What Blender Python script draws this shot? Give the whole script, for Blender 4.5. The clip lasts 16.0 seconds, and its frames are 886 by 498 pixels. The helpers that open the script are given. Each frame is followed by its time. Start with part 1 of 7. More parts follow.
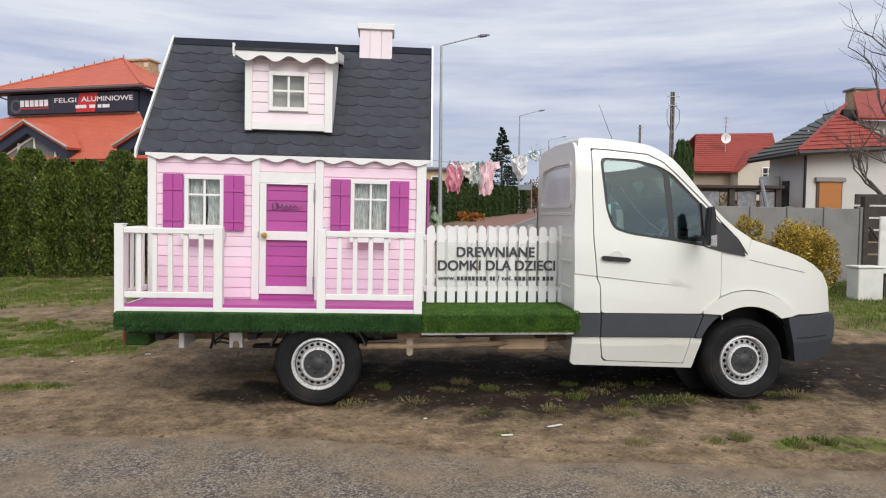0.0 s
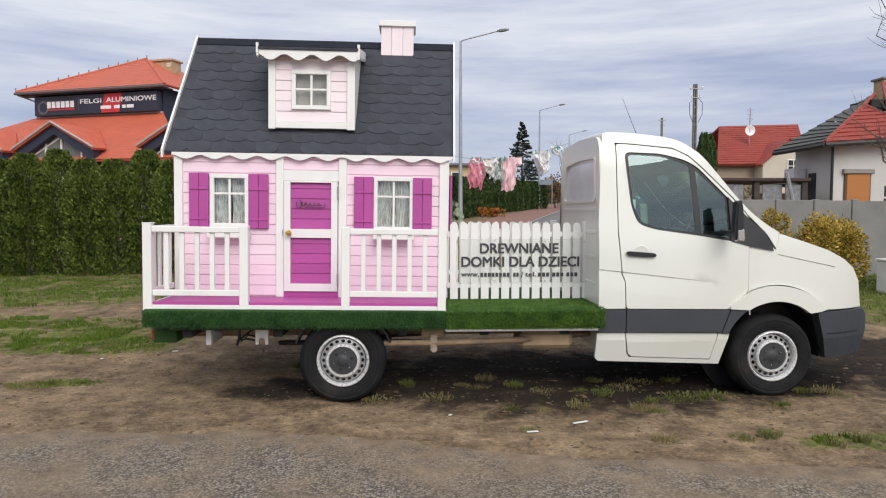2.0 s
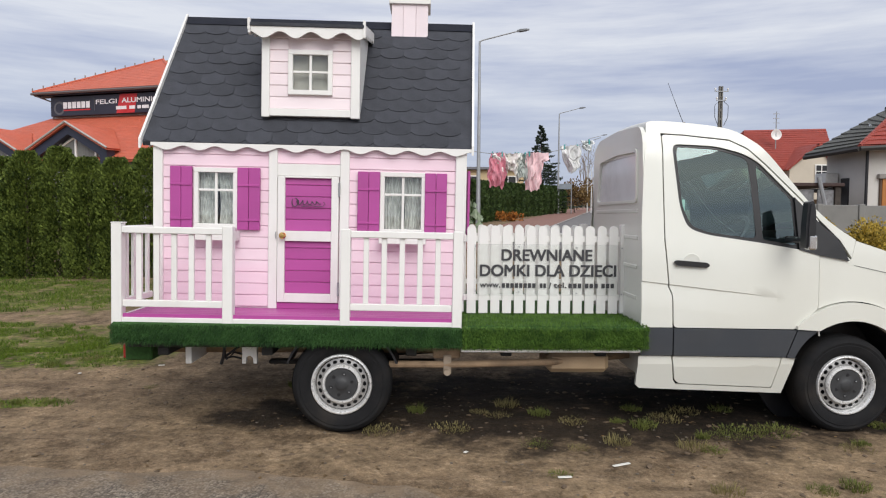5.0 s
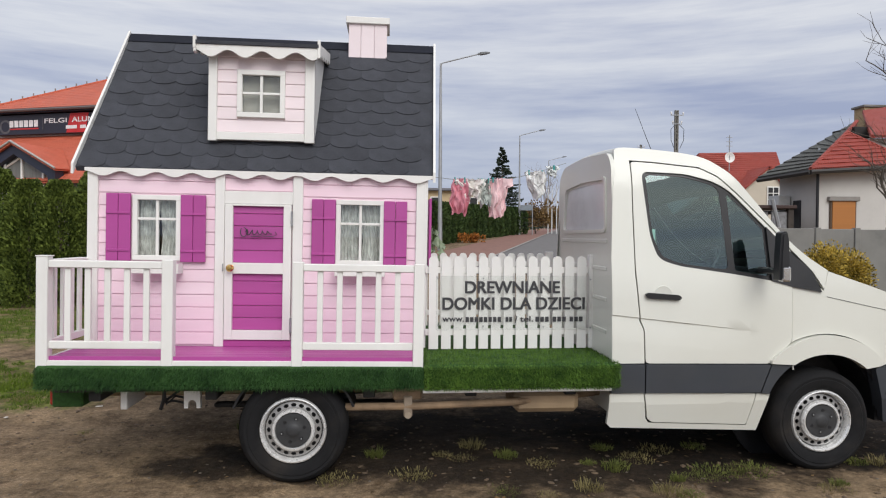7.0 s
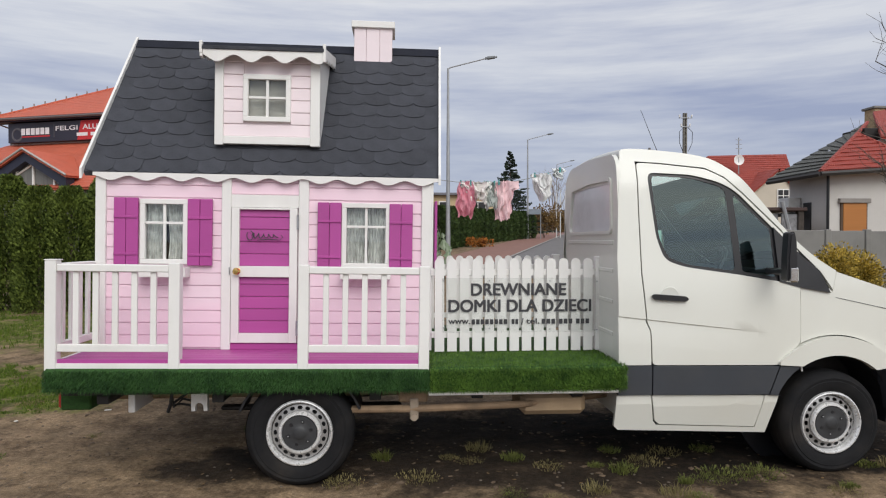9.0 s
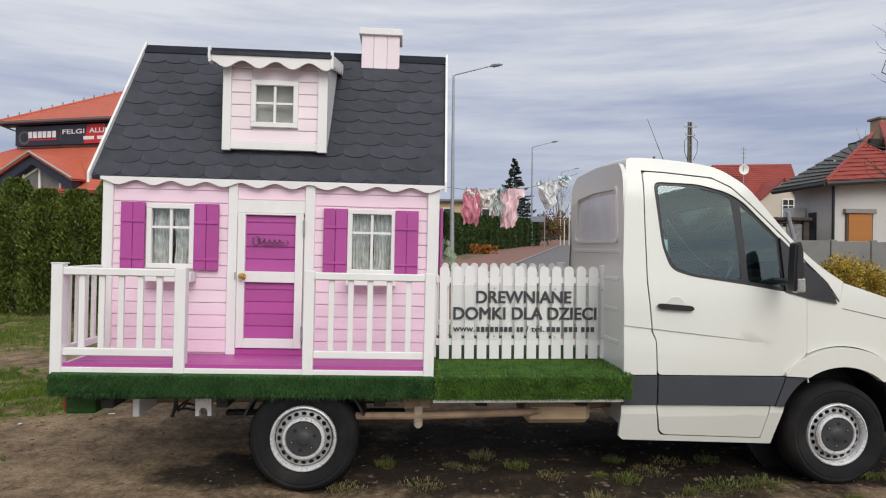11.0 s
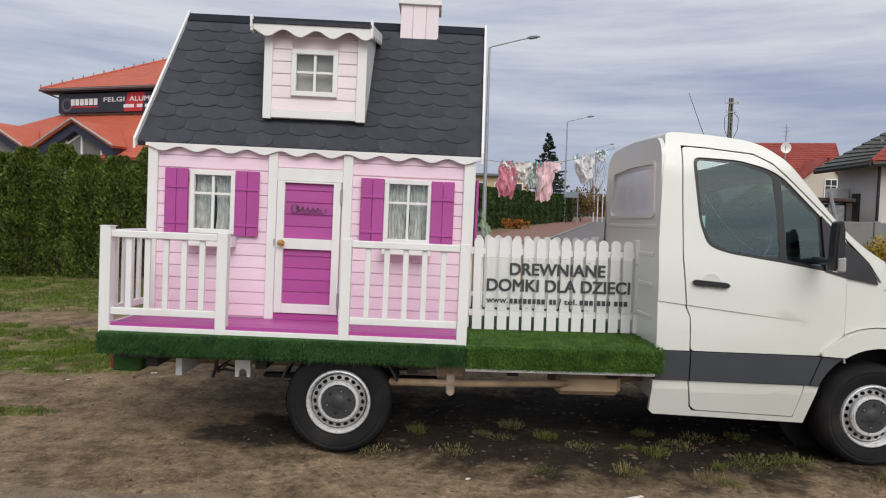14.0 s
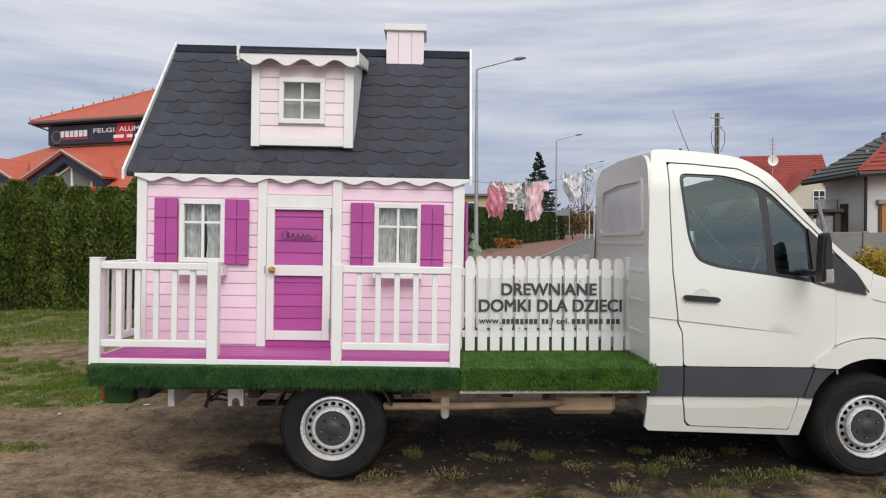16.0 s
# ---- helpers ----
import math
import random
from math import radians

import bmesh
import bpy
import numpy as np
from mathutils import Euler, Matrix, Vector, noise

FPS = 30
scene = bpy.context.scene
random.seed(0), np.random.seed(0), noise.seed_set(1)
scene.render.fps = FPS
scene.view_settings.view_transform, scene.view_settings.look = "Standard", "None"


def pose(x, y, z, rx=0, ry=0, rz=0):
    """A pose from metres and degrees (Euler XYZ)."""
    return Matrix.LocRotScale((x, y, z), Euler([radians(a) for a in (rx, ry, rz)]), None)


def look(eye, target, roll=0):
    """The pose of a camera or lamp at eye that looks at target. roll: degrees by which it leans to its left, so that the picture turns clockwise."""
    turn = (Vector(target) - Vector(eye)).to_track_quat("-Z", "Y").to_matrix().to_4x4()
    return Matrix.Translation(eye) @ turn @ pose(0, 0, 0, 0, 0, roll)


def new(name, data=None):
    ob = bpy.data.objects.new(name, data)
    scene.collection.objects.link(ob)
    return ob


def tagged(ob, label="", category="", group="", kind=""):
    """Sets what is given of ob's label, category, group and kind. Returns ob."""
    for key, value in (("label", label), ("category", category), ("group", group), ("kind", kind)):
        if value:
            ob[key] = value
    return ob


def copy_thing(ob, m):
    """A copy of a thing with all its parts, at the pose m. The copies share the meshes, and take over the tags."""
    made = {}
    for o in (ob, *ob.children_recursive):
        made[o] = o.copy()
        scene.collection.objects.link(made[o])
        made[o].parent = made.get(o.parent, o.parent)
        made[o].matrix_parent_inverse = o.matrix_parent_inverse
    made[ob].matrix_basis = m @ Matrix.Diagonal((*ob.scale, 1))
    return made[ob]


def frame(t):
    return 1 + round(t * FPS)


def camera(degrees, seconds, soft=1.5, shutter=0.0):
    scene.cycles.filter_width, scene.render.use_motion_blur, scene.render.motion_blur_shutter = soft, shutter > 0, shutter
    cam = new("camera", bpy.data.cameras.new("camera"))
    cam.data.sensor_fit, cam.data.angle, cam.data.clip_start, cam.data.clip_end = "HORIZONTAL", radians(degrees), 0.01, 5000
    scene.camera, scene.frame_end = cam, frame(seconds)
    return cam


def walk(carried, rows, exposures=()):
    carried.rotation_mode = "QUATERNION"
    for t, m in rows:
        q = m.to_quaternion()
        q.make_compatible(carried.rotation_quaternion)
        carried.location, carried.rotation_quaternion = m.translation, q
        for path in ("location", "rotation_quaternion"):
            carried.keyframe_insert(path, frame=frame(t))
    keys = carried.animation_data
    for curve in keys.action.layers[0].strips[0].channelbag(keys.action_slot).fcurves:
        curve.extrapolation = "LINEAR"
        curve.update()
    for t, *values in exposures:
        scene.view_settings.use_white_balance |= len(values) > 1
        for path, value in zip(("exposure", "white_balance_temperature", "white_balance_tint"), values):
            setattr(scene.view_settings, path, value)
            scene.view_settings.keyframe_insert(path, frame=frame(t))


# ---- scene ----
cam = camera(67.5, 16.0, soft=1.15)
PATH = [
    (0, (0.596, -5.508, 1.59), (0.755, -3.516, 1.49), 0.5),
    (0.5, (0.581, -5.517, 1.569), (0.687, -3.522, 1.467), 2.6),
    (1, (0.576, -5.518, 1.576), (0.652, -3.521, 1.491), 0.4),
    (1.5, (0.574, -5.525, 1.567), (0.656, -3.53, 1.461), 0.8),
    (2, (0.569, -5.505, 1.597), (0.667, -3.51, 1.484), -0.0),
    (2.5, (0.543, -5.503, 1.599), (0.591, -3.503, 1.59), -0.4),
    (3, (0.526, -5.424, 1.594), (0.656, -3.428, 1.574), -1.0),
    (3.2, (0.529, -5.333, 1.591), (0.653, -3.338, 1.558), -0.1),
    (5.3, (0.619, -4.596, 1.568), (0.664, -2.601, 1.432), 0.4),
    (5.5, (0.611, -4.509, 1.57), (0.765, -2.522, 1.398), 0.8),
    (6, (0.601, -4.428, 1.61), (0.751, -2.439, 1.467), 0.2),
    (6.5, (0.626, -4.428, 1.652), (0.76, -2.433, 1.623), -0.0),
    (7, (0.635, -4.424, 1.642), (0.796, -2.431, 1.604), 0.3),
    (7.5, (0.637, -4.432, 1.635), (0.767, -2.436, 1.605), 0.7),
    (8, (0.642, -4.43, 1.628), (0.771, -2.435, 1.597), 0.4),
    (8.5, (0.646, -4.425, 1.625), (0.765, -2.429, 1.573), 0.1),
    (9, (0.657, -4.428, 1.625), (0.792, -2.433, 1.601), 0.0),
    (9.2, (0.653, -4.424, 1.63), (0.797, -2.429, 1.607), -0.0),
    (11.5, (0.642, -4.431, 1.629), (0.761, -2.434, 1.635), 0.7),
    (12, (0.646, -4.436, 1.629), (0.765, -2.44, 1.648), 0.8),
    (12.5, (0.65, -4.438, 1.636), (0.793, -2.443, 1.666), 0.7),
    (13, (0.653, -4.446, 1.624), (0.839, -2.455, 1.605), 1.3),
    (13.5, (0.637, -4.46, 1.618), (0.792, -2.467, 1.573), 1.1),
    (14, (0.61, -4.471, 1.608), (0.643, -2.473, 1.523), 1.8),
    (14.5, (0.622, -4.489, 1.61), (0.669, -2.493, 1.492), -0.6),
    (15, (0.623, -4.493, 1.615), (0.647, -2.494, 1.557), -0.4),
    (15.5, (0.626, -4.486, 1.621), (0.608, -2.489, 1.512), -0.4),
    (16, (0.629, -4.482, 1.617), (0.681, -2.482, 1.596), 0.2),
]
walk(cam, [(t, look(eye, target, roll)) for t, eye, target, roll in PATH],
     exposures=[(0, -0.01), (2, -0.01), (3, -0.10), (5.5, -0.06), (7, -0.19), (8.5, -0.24), (12, -0.21), (13.5, -0.29), (14.5, -0.23), (16, -0.18)])

# world and light
SUN_EL = radians(40)
world = bpy.data.worlds.new("world")
scene.world = world
world.use_nodes = True
wn, wl = world.node_tree.nodes, world.node_tree.links
sky = wn.new("ShaderNodeTexSky")
sky.sky_type, sky.sun_disc = "NISHITA", False
sky.sun_elevation, sky.sun_rotation = SUN_EL, radians(155)
sky.air_density, sky.dust_density = 1.0, 1.5
coord = wn.new("ShaderNodeTexCoord")
stretch = wn.new("ShaderNodeMapping")
stretch.inputs["Scale"].default_value = (1.2, 1.2, 10.0)
cloud = wn.new("ShaderNodeTexNoise")
cloud.inputs["Scale"].default_value = 1.6
cloud.inputs["Detail"].default_value = 8
cloud.inputs["Roughness"].default_value = 0.58
cover = wn.new("ShaderNodeValToRGB")
cover.color_ramp.elements[0].position, cover.color_ramp.elements[0].color = 0.36, (4.7, 5.25, 7.1, 1)
cover.color_ramp.elements[1].position, cover.color_ramp.elements[1].color = 0.62, (8.55, 8.8, 9.45, 1)
rise = wn.new("ShaderNodeSeparateXYZ")
wl.new(coord.outputs["Generated"], rise.inputs[0])
height = wn.new("ShaderNodeValToRGB")
height.color_ramp.elements[0].position, height.color_ramp.elements[0].color = 0.03, (0.72, 0.76, 0.84, 1)
height.color_ramp.elements[1].position, height.color_ramp.elements[1].color = 0.34, (1.06, 1.05, 1.03, 1)
wl.new(rise.outputs["Z"], height.inputs["Fac"])
deck = wn.new("ShaderNodeMix")
deck.data_type, deck.blend_type = "RGBA", "MULTIPLY"
deck.inputs["Factor"].default_value = 1.0
mix = wn.new("ShaderNodeMix")
mix.data_type = "RGBA"
mix.inputs["Factor"].default_value = 0.9
wl.new(coord.outputs["Generated"], stretch.inputs["Vector"])
wl.new(stretch.outputs["Vector"], cloud.inputs["Vector"])
thin = wn.new("ShaderNodeMapping")
thin.inputs["Scale"].default_value = (2.0, 2.0, 26.0)
streak = wn.new("ShaderNodeTexNoise")
streak.inputs["Scale"].default_value, streak.inputs["Detail"].default_value, streak.inputs["Roughness"].default_value = 2.4, 7, 0.6
wl.new(coord.outputs["Generated"], thin.inputs["Vector"])
wl.new(thin.outputs["Vector"], streak.inputs["Vector"])
layers = wn.new("ShaderNodeMix")
layers.inputs["Factor"].default_value = 0.24
wl.new(cloud.outputs["Fac"], layers.inputs["A"])
wl.new(streak.outputs["Fac"], layers.inputs["B"])
wl.new(layers.outputs["Result"], cover.inputs["Fac"])
wl.new(sky.outputs["Color"], mix.inputs["A"])
wl.new(cover.outputs["Color"], deck.inputs["A"])
wl.new(height.outputs["Color"], deck.inputs["B"])
toward = wn.new("ShaderNodeVectorMath")
toward.operation = "DOT_PRODUCT"
toward.inputs[1].default_value = Vector((1.6, -6.0, 5.3)).normalized()
wl.new(coord.outputs["Generated"], toward.inputs[0])
glow = wn.new("ShaderNodeValToRGB")
glow.color_ramp.elements[0].position, glow.color_ramp.elements[0].color = 0.45, (0.5, 0.5, 0.5, 1)
glow.color_ramp.elements[1].position, glow.color_ramp.elements[1].color = 1.0, (1.0, 0.95, 0.84, 1)
wl.new(toward.outputs["Value"], glow.inputs["Fac"])
double = wn.new("ShaderNodeVectorMath")
double.operation, double.inputs[3].default_value = "SCALE", 2.0
wl.new(glow.outputs["Color"], double.inputs[0])
lit = wn.new("ShaderNodeMix")
lit.data_type, lit.blend_type = "RGBA", "MULTIPLY"
lit.inputs["Factor"].default_value = 1.0
wl.new(deck.outputs["Result"], lit.inputs["A"])
wl.new(double.outputs["Vector"], lit.inputs["B"])
wl.new(lit.outputs["Result"], mix.inputs["B"])
wl.new(mix.outputs["Result"], wn["Background"].inputs["Color"])
wn["Background"].inputs["Strength"].default_value = 0.1
sun = new("sun", bpy.data.lights.new("sun", "SUN"))
sun.data.energy, sun.data.angle, sun.data.color = 1.95, radians(40), (1.0, 0.985, 0.955)
sun.matrix_world = look((1.6, -6.0, 5.3), (0, 0, 0))

# ---------------------------------------------------------------- materials
def mat(name, color, rough=0.6, metal=0.0, vary=0.15, scale=6.0, bump=0.0, bscale=60.0, dirt=None, dirt_amount=0.4, stretch=(1, 1, 1),
        piece=0.0, coat=0.0, spec=0.5):
    """Paint, wood, metal or plastic with two scales of variation and fine relief."""
    m = bpy.data.materials.new(name)
    m.use_nodes = True
    n, l = m.node_tree.nodes, m.node_tree.links
    b = n["Principled BSDF"]
    b.inputs["Roughness"].default_value, b.inputs["Metallic"].default_value = rough, metal
    b.inputs["Coat Weight"].default_value = coat
    b.inputs["Specular IOR Level"].default_value = spec
    tc, mp = n.new("ShaderNodeTexCoord"), n.new("ShaderNodeMapping")
    mp.inputs["Scale"].default_value = stretch
    l.new(tc.outputs["Object"], mp.inputs["Vector"])

    def tex(s, detail):
        t = n.new("ShaderNodeTexNoise")
        t.inputs["Scale"].default_value, t.inputs["Detail"].default_value = s, detail
        l.new(mp.outputs["Vector"], t.inputs["Vector"])
        return t.outputs["Fac"]

    def blend(fac, a, c, kind="MIX"):
        x = n.new("ShaderNodeMix")
        x.data_type, x.blend_type = "RGBA", kind
        for socket, value in ((x.inputs["Factor"], fac), (x.inputs["A"], a), (x.inputs["B"], c)):
            if hasattr(value, "links"):
                l.new(value, socket)
            else:
                socket.default_value = value
        return x.outputs["Result"]

    def ramp(fac, lo, hi):
        r = n.new("ShaderNodeMapRange")
        r.inputs["From Min"].default_value, r.inputs["From Max"].default_value = lo, hi
        l.new(fac, r.inputs["Value"])
        return r.outputs["Result"]

    col = (*color, 1)
    dark = tuple(c * (1 - vary) for c in color) + (1,)
    lite = tuple(min(1, c * (1 + vary * 0.6)) for c in color) + (1,)
    out = blend(ramp(tex(scale, 5), 0.3, 0.7), dark, lite)
    out = blend(ramp(tex(scale * 9, 3), 0.35, 0.65), out, blend(0.5, out, col))
    if dirt:
        out = blend(blend(ramp(tex(scale * 0.45, 8), 0.52, 0.75), (0, 0, 0, 1), (dirt_amount,) * 3 + (1,)), out, (*dirt, 1))
    if piece:
        oi = n.new("ShaderNodeObjectInfo")
        r = n.new("ShaderNodeMapRange")
        r.inputs["To Min"].default_value, r.inputs["To Max"].default_value = 1 - piece, 1 + piece
        l.new(oi.outputs["Random"], r.inputs["Value"])
        h = n.new("ShaderNodeHueSaturation")
        l.new(r.outputs["Result"], h.inputs["Value"])
        l.new(out, h.inputs["Color"])
        out = h.outputs["Color"]
    l.new(out, b.inputs["Base Color"])
    rr = n.new("ShaderNodeMapRange")
    rr.inputs["To Min"].default_value, rr.inputs["To Max"].default_value = max(0.02, rough - 0.1), min(1, rough + 0.12)
    l.new(tex(scale * 2.3, 4), rr.inputs["Value"])
    l.new(rr.outputs["Result"], b.inputs["Roughness"])
    if bump:
        bp = n.new("ShaderNodeBump")
        bp.inputs["Strength"].default_value, bp.inputs["Distance"].default_value = bump, 0.004
        l.new(tex(bscale, 4), bp.inputs["Height"])
        l.new(bp.outputs["Normal"], b.inputs["Normal"])
    return m


def leafy(name, dark, lite, scale=3.0):
    """Foliage: colour by clump and by leaf, a little light through the leaf."""
    m = bpy.data.materials.new(name)
    m.use_nodes = True
    n, l = m.node_tree.nodes, m.node_tree.links
    b = n["Principled BSDF"]
    b.inputs["Roughness"].default_value = 0.65
    b.inputs["Specular IOR Level"].default_value = 0.25
    g = n.new("ShaderNodeNewGeometry")
    tc, t = n.new("ShaderNodeTexCoord"), n.new("ShaderNodeTexNoise")
    t.inputs["Scale"].default_value, t.inputs["Detail"].default_value = scale, 4
    l.new(tc.outputs["Object"], t.inputs["Vector"])
    a = n.new("ShaderNodeMath")
    a.operation = "ADD"
    half = n.new("ShaderNodeMath")
    half.operation, half.inputs[1].default_value = "MULTIPLY", 0.5
    l.new(g.outputs["Random Per Island"], half.inputs[0])
    l.new(t.outputs["Fac"], a.inputs[0])
    l.new(half.outputs[0], a.inputs[1])
    r = n.new("ShaderNodeValToRGB")
    r.color_ramp.elements[0].position, r.color_ramp.elements[0].color = 0.4, (*dark, 1)
    r.color_ramp.elements[1].position, r.color_ramp.elements[1].color = 1.0, (*lite, 1)
    l.new(a.outputs[0], r.inputs["Fac"])
    l.new(r.outputs["Color"], b.inputs["Base Color"])
    return m


def glass(name, tint, rough=0.0, ior=1.5, sheen=(1, 1, 1)):
    m = bpy.data.materials.new(name)
    m.use_nodes = True
    n, l = m.node_tree.nodes, m.node_tree.links
    n.remove(n["Principled BSDF"])
    tr, gl, fr, mx = n.new("ShaderNodeBsdfTransparent"), n.new("ShaderNodeBsdfGlossy"), n.new("ShaderNodeFresnel"), n.new("ShaderNodeMixShader")
    tr.inputs["Color"].default_value = (*tint, 1)
    gl.inputs["Roughness"].default_value = rough
    gl.inputs["Color"].default_value = (*sheen, 1)
    fr.inputs["IOR"].default_value = ior
    l.new(fr.outputs[0], mx.inputs[0])
    l.new(tr.outputs[0], mx.inputs[1])
    l.new(gl.outputs[0], mx.inputs[2])
    l.new(mx.outputs[0], n["Material Output"].inputs["Surface"])
    return m


def soil_material():
    """Bare sandy soil with darker damp earth, painted lorry shade, thin moss and pebbles."""
    m = bpy.data.materials.new("soil")
    m.use_nodes = True
    n, l = m.node_tree.nodes, m.node_tree.links
    b = n["Principled BSDF"]
    b.inputs["Roughness"].default_value = 0.95
    b.inputs["Specular IOR Level"].default_value = 0.15
    tc = n.new("ShaderNodeTexCoord")
    sep = n.new("ShaderNodeSeparateXYZ")
    l.new(tc.outputs["Object"], sep.inputs[0])

    def tex(s, detail=6, rough=0.6):
        t = n.new("ShaderNodeTexNoise")
        t.inputs["Scale"].default_value, t.inputs["Detail"].default_value, t.inputs["Roughness"].default_value = s, detail, rough
        l.new(tc.outputs["Object"], t.inputs["Vector"])
        return t.outputs["Fac"]

    def calc(op, a, c):
        x = n.new("ShaderNodeMath")
        x.operation = op
        for i, v in enumerate((a, c)):
            if hasattr(v, "links"):
                l.new(v, x.inputs[i])
            else:
                x.inputs[i].default_value = v
        return x.outputs[0]

    def ramp(v, lo, hi):
        r = n.new("ShaderNodeMapRange")
        r.interpolation_type = "SMOOTHSTEP"
        r.inputs["From Min"].default_value, r.inputs["From Max"].default_value = lo, hi
        l.new(v, r.inputs["Value"])
        return r.outputs["Result"]

    def blend(fac, a, c):
        x = n.new("ShaderNodeMix")
        x.data_type = "RGBA"
        l.new(fac, x.inputs["Factor"])
        for s, v in ((x.inputs["A"], a), (x.inputs["B"], c)):
            if hasattr(v, "links"):
                l.new(v, s)
            else:
                s.default_value = (*v, 1)
        return x.outputs["Result"]

    X, Y = sep.outputs[0], sep.outputs[1]
    big, mid, fine = tex(0.9), tex(4.0, 11, 0.68), tex(38.0)
    out = blend(ramp(mid, 0.35, 0.68), (0.125, 0.084, 0.050), (0.265, 0.190, 0.118))
    out = blend(ramp(big, 0.42, 0.62), out, (0.240, 0.170, 0.102))
    out = blend(calc("MULTIPLY", ramp(tex(11.0, 9, 0.65), 0.58, 0.66), 0.65), out, (0.075, 0.052, 0.036))
    out = blend(calc("MULTIPLY", ramp(fine, 0.5, 0.75), 0.45), out, (0.36, 0.28, 0.19))

    # wheel tracks and drag marks along the road, dark crumbs of earth
    track = n.new("ShaderNodeTexNoise")
    track.inputs["Scale"].default_value, track.inputs["Detail"].default_value = 3.2, 12
    squash = n.new("ShaderNodeMapping")
    squash.inputs["Scale"].default_value = (0.22, 1.9, 1.0)
    squash.inputs["Rotation"].default_value = (0, 0, radians(-7))
    l.new(tc.outputs["Object"], squash.inputs["Vector"])
    l.new(squash.outputs["Vector"], track.inputs["Vector"])
    out = blend(calc("MULTIPLY", ramp(track.outputs["Fac"], 0.53, 0.66), 0.35), out, (0.100, 0.066, 0.040))
    out = blend(calc("MULTIPLY", ramp(track.outputs["Fac"], 0.44, 0.33), 0.3), out, (0.315, 0.235, 0.155))
    out = blend(calc("MULTIPLY", ramp(tex(120.0, 3), 0.60, 0.70), 0.7), out, (0.060, 0.043, 0.030))
    out = blend(calc("MULTIPLY", ramp(tex(24.0, 5, 0.7), 0.60, 0.70), 0.55), out, (0.070, 0.048, 0.030))

    # trodden crumbs, pale grit and dark scuffs
    out = blend(calc("MULTIPLY", ramp(tex(8.0, 14, 0.78), 0.54, 0.64), 0.55), out, (0.085, 0.058, 0.038))
    out = blend(calc("MULTIPLY", ramp(tex(15.0, 14, 0.8), 0.46, 0.36), 0.6), out, (0.34, 0.255, 0.17))
    out = blend(calc("MULTIPLY", ramp(tex(210.0, 3, 0.7), 0.58, 0.70), 0.5), out, (0.42, 0.34, 0.25))

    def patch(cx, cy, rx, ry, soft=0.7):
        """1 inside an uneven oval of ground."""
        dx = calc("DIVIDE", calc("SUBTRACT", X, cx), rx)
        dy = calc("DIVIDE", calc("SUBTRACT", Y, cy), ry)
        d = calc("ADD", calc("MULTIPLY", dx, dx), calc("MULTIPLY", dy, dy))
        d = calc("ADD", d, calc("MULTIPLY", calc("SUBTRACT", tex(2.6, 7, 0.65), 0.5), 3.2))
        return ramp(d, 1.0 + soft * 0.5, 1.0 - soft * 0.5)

    # damp black earth before the vehicle; beneath it, earth and its shadow painted in
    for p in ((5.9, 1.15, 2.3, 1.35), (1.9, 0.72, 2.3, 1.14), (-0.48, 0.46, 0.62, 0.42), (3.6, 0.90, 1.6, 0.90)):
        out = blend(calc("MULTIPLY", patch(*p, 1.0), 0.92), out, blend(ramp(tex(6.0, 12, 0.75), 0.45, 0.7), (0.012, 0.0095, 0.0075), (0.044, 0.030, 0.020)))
    # thin turf and moss
    for p in (GRASS_PATCHES):
        turf = calc("MULTIPLY", patch(*p), ramp(tex(7.0), 0.3, 0.55))
        out = blend(calc("MULTIPLY", turf, 0.72), out, blend(ramp(tex(16.0), 0.35, 0.65), (0.038, 0.075, 0.006), (0.125, 0.165, 0.016)))
    # uneven damp and dry crust at two scales
    for fac, lo, hi in ((tex(3.4, 15, 0.78), 0.50, 1.42), (tex(26.0, 10, 0.8), 0.66, 1.34)):
        tone = n.new("ShaderNodeMapRange")
        tone.inputs["From Min"].default_value, tone.inputs["From Max"].default_value = 0.36, 0.64
        tone.inputs["To Min"].default_value, tone.inputs["To Max"].default_value = lo, hi
        l.new(fac, tone.inputs["Value"])
        vm = n.new("ShaderNodeVectorMath")
        vm.operation = "SCALE"
        l.new(out, vm.inputs[0])
        l.new(tone.outputs["Result"], vm.inputs[3])
        out = vm.outputs[0]
    l.new(out, b.inputs["Base Color"])
    bp = n.new("ShaderNodeBump")
    bp.inputs["Strength"].default_value, bp.inputs["Distance"].default_value = 0.9, 0.02
    l.new(calc("ADD", calc("MULTIPLY", tex(14.0), 1.0), calc("MULTIPLY", tex(70.0), 0.45)), bp.inputs["Height"])
    l.new(bp.outputs["Normal"], b.inputs["Normal"])
    return m


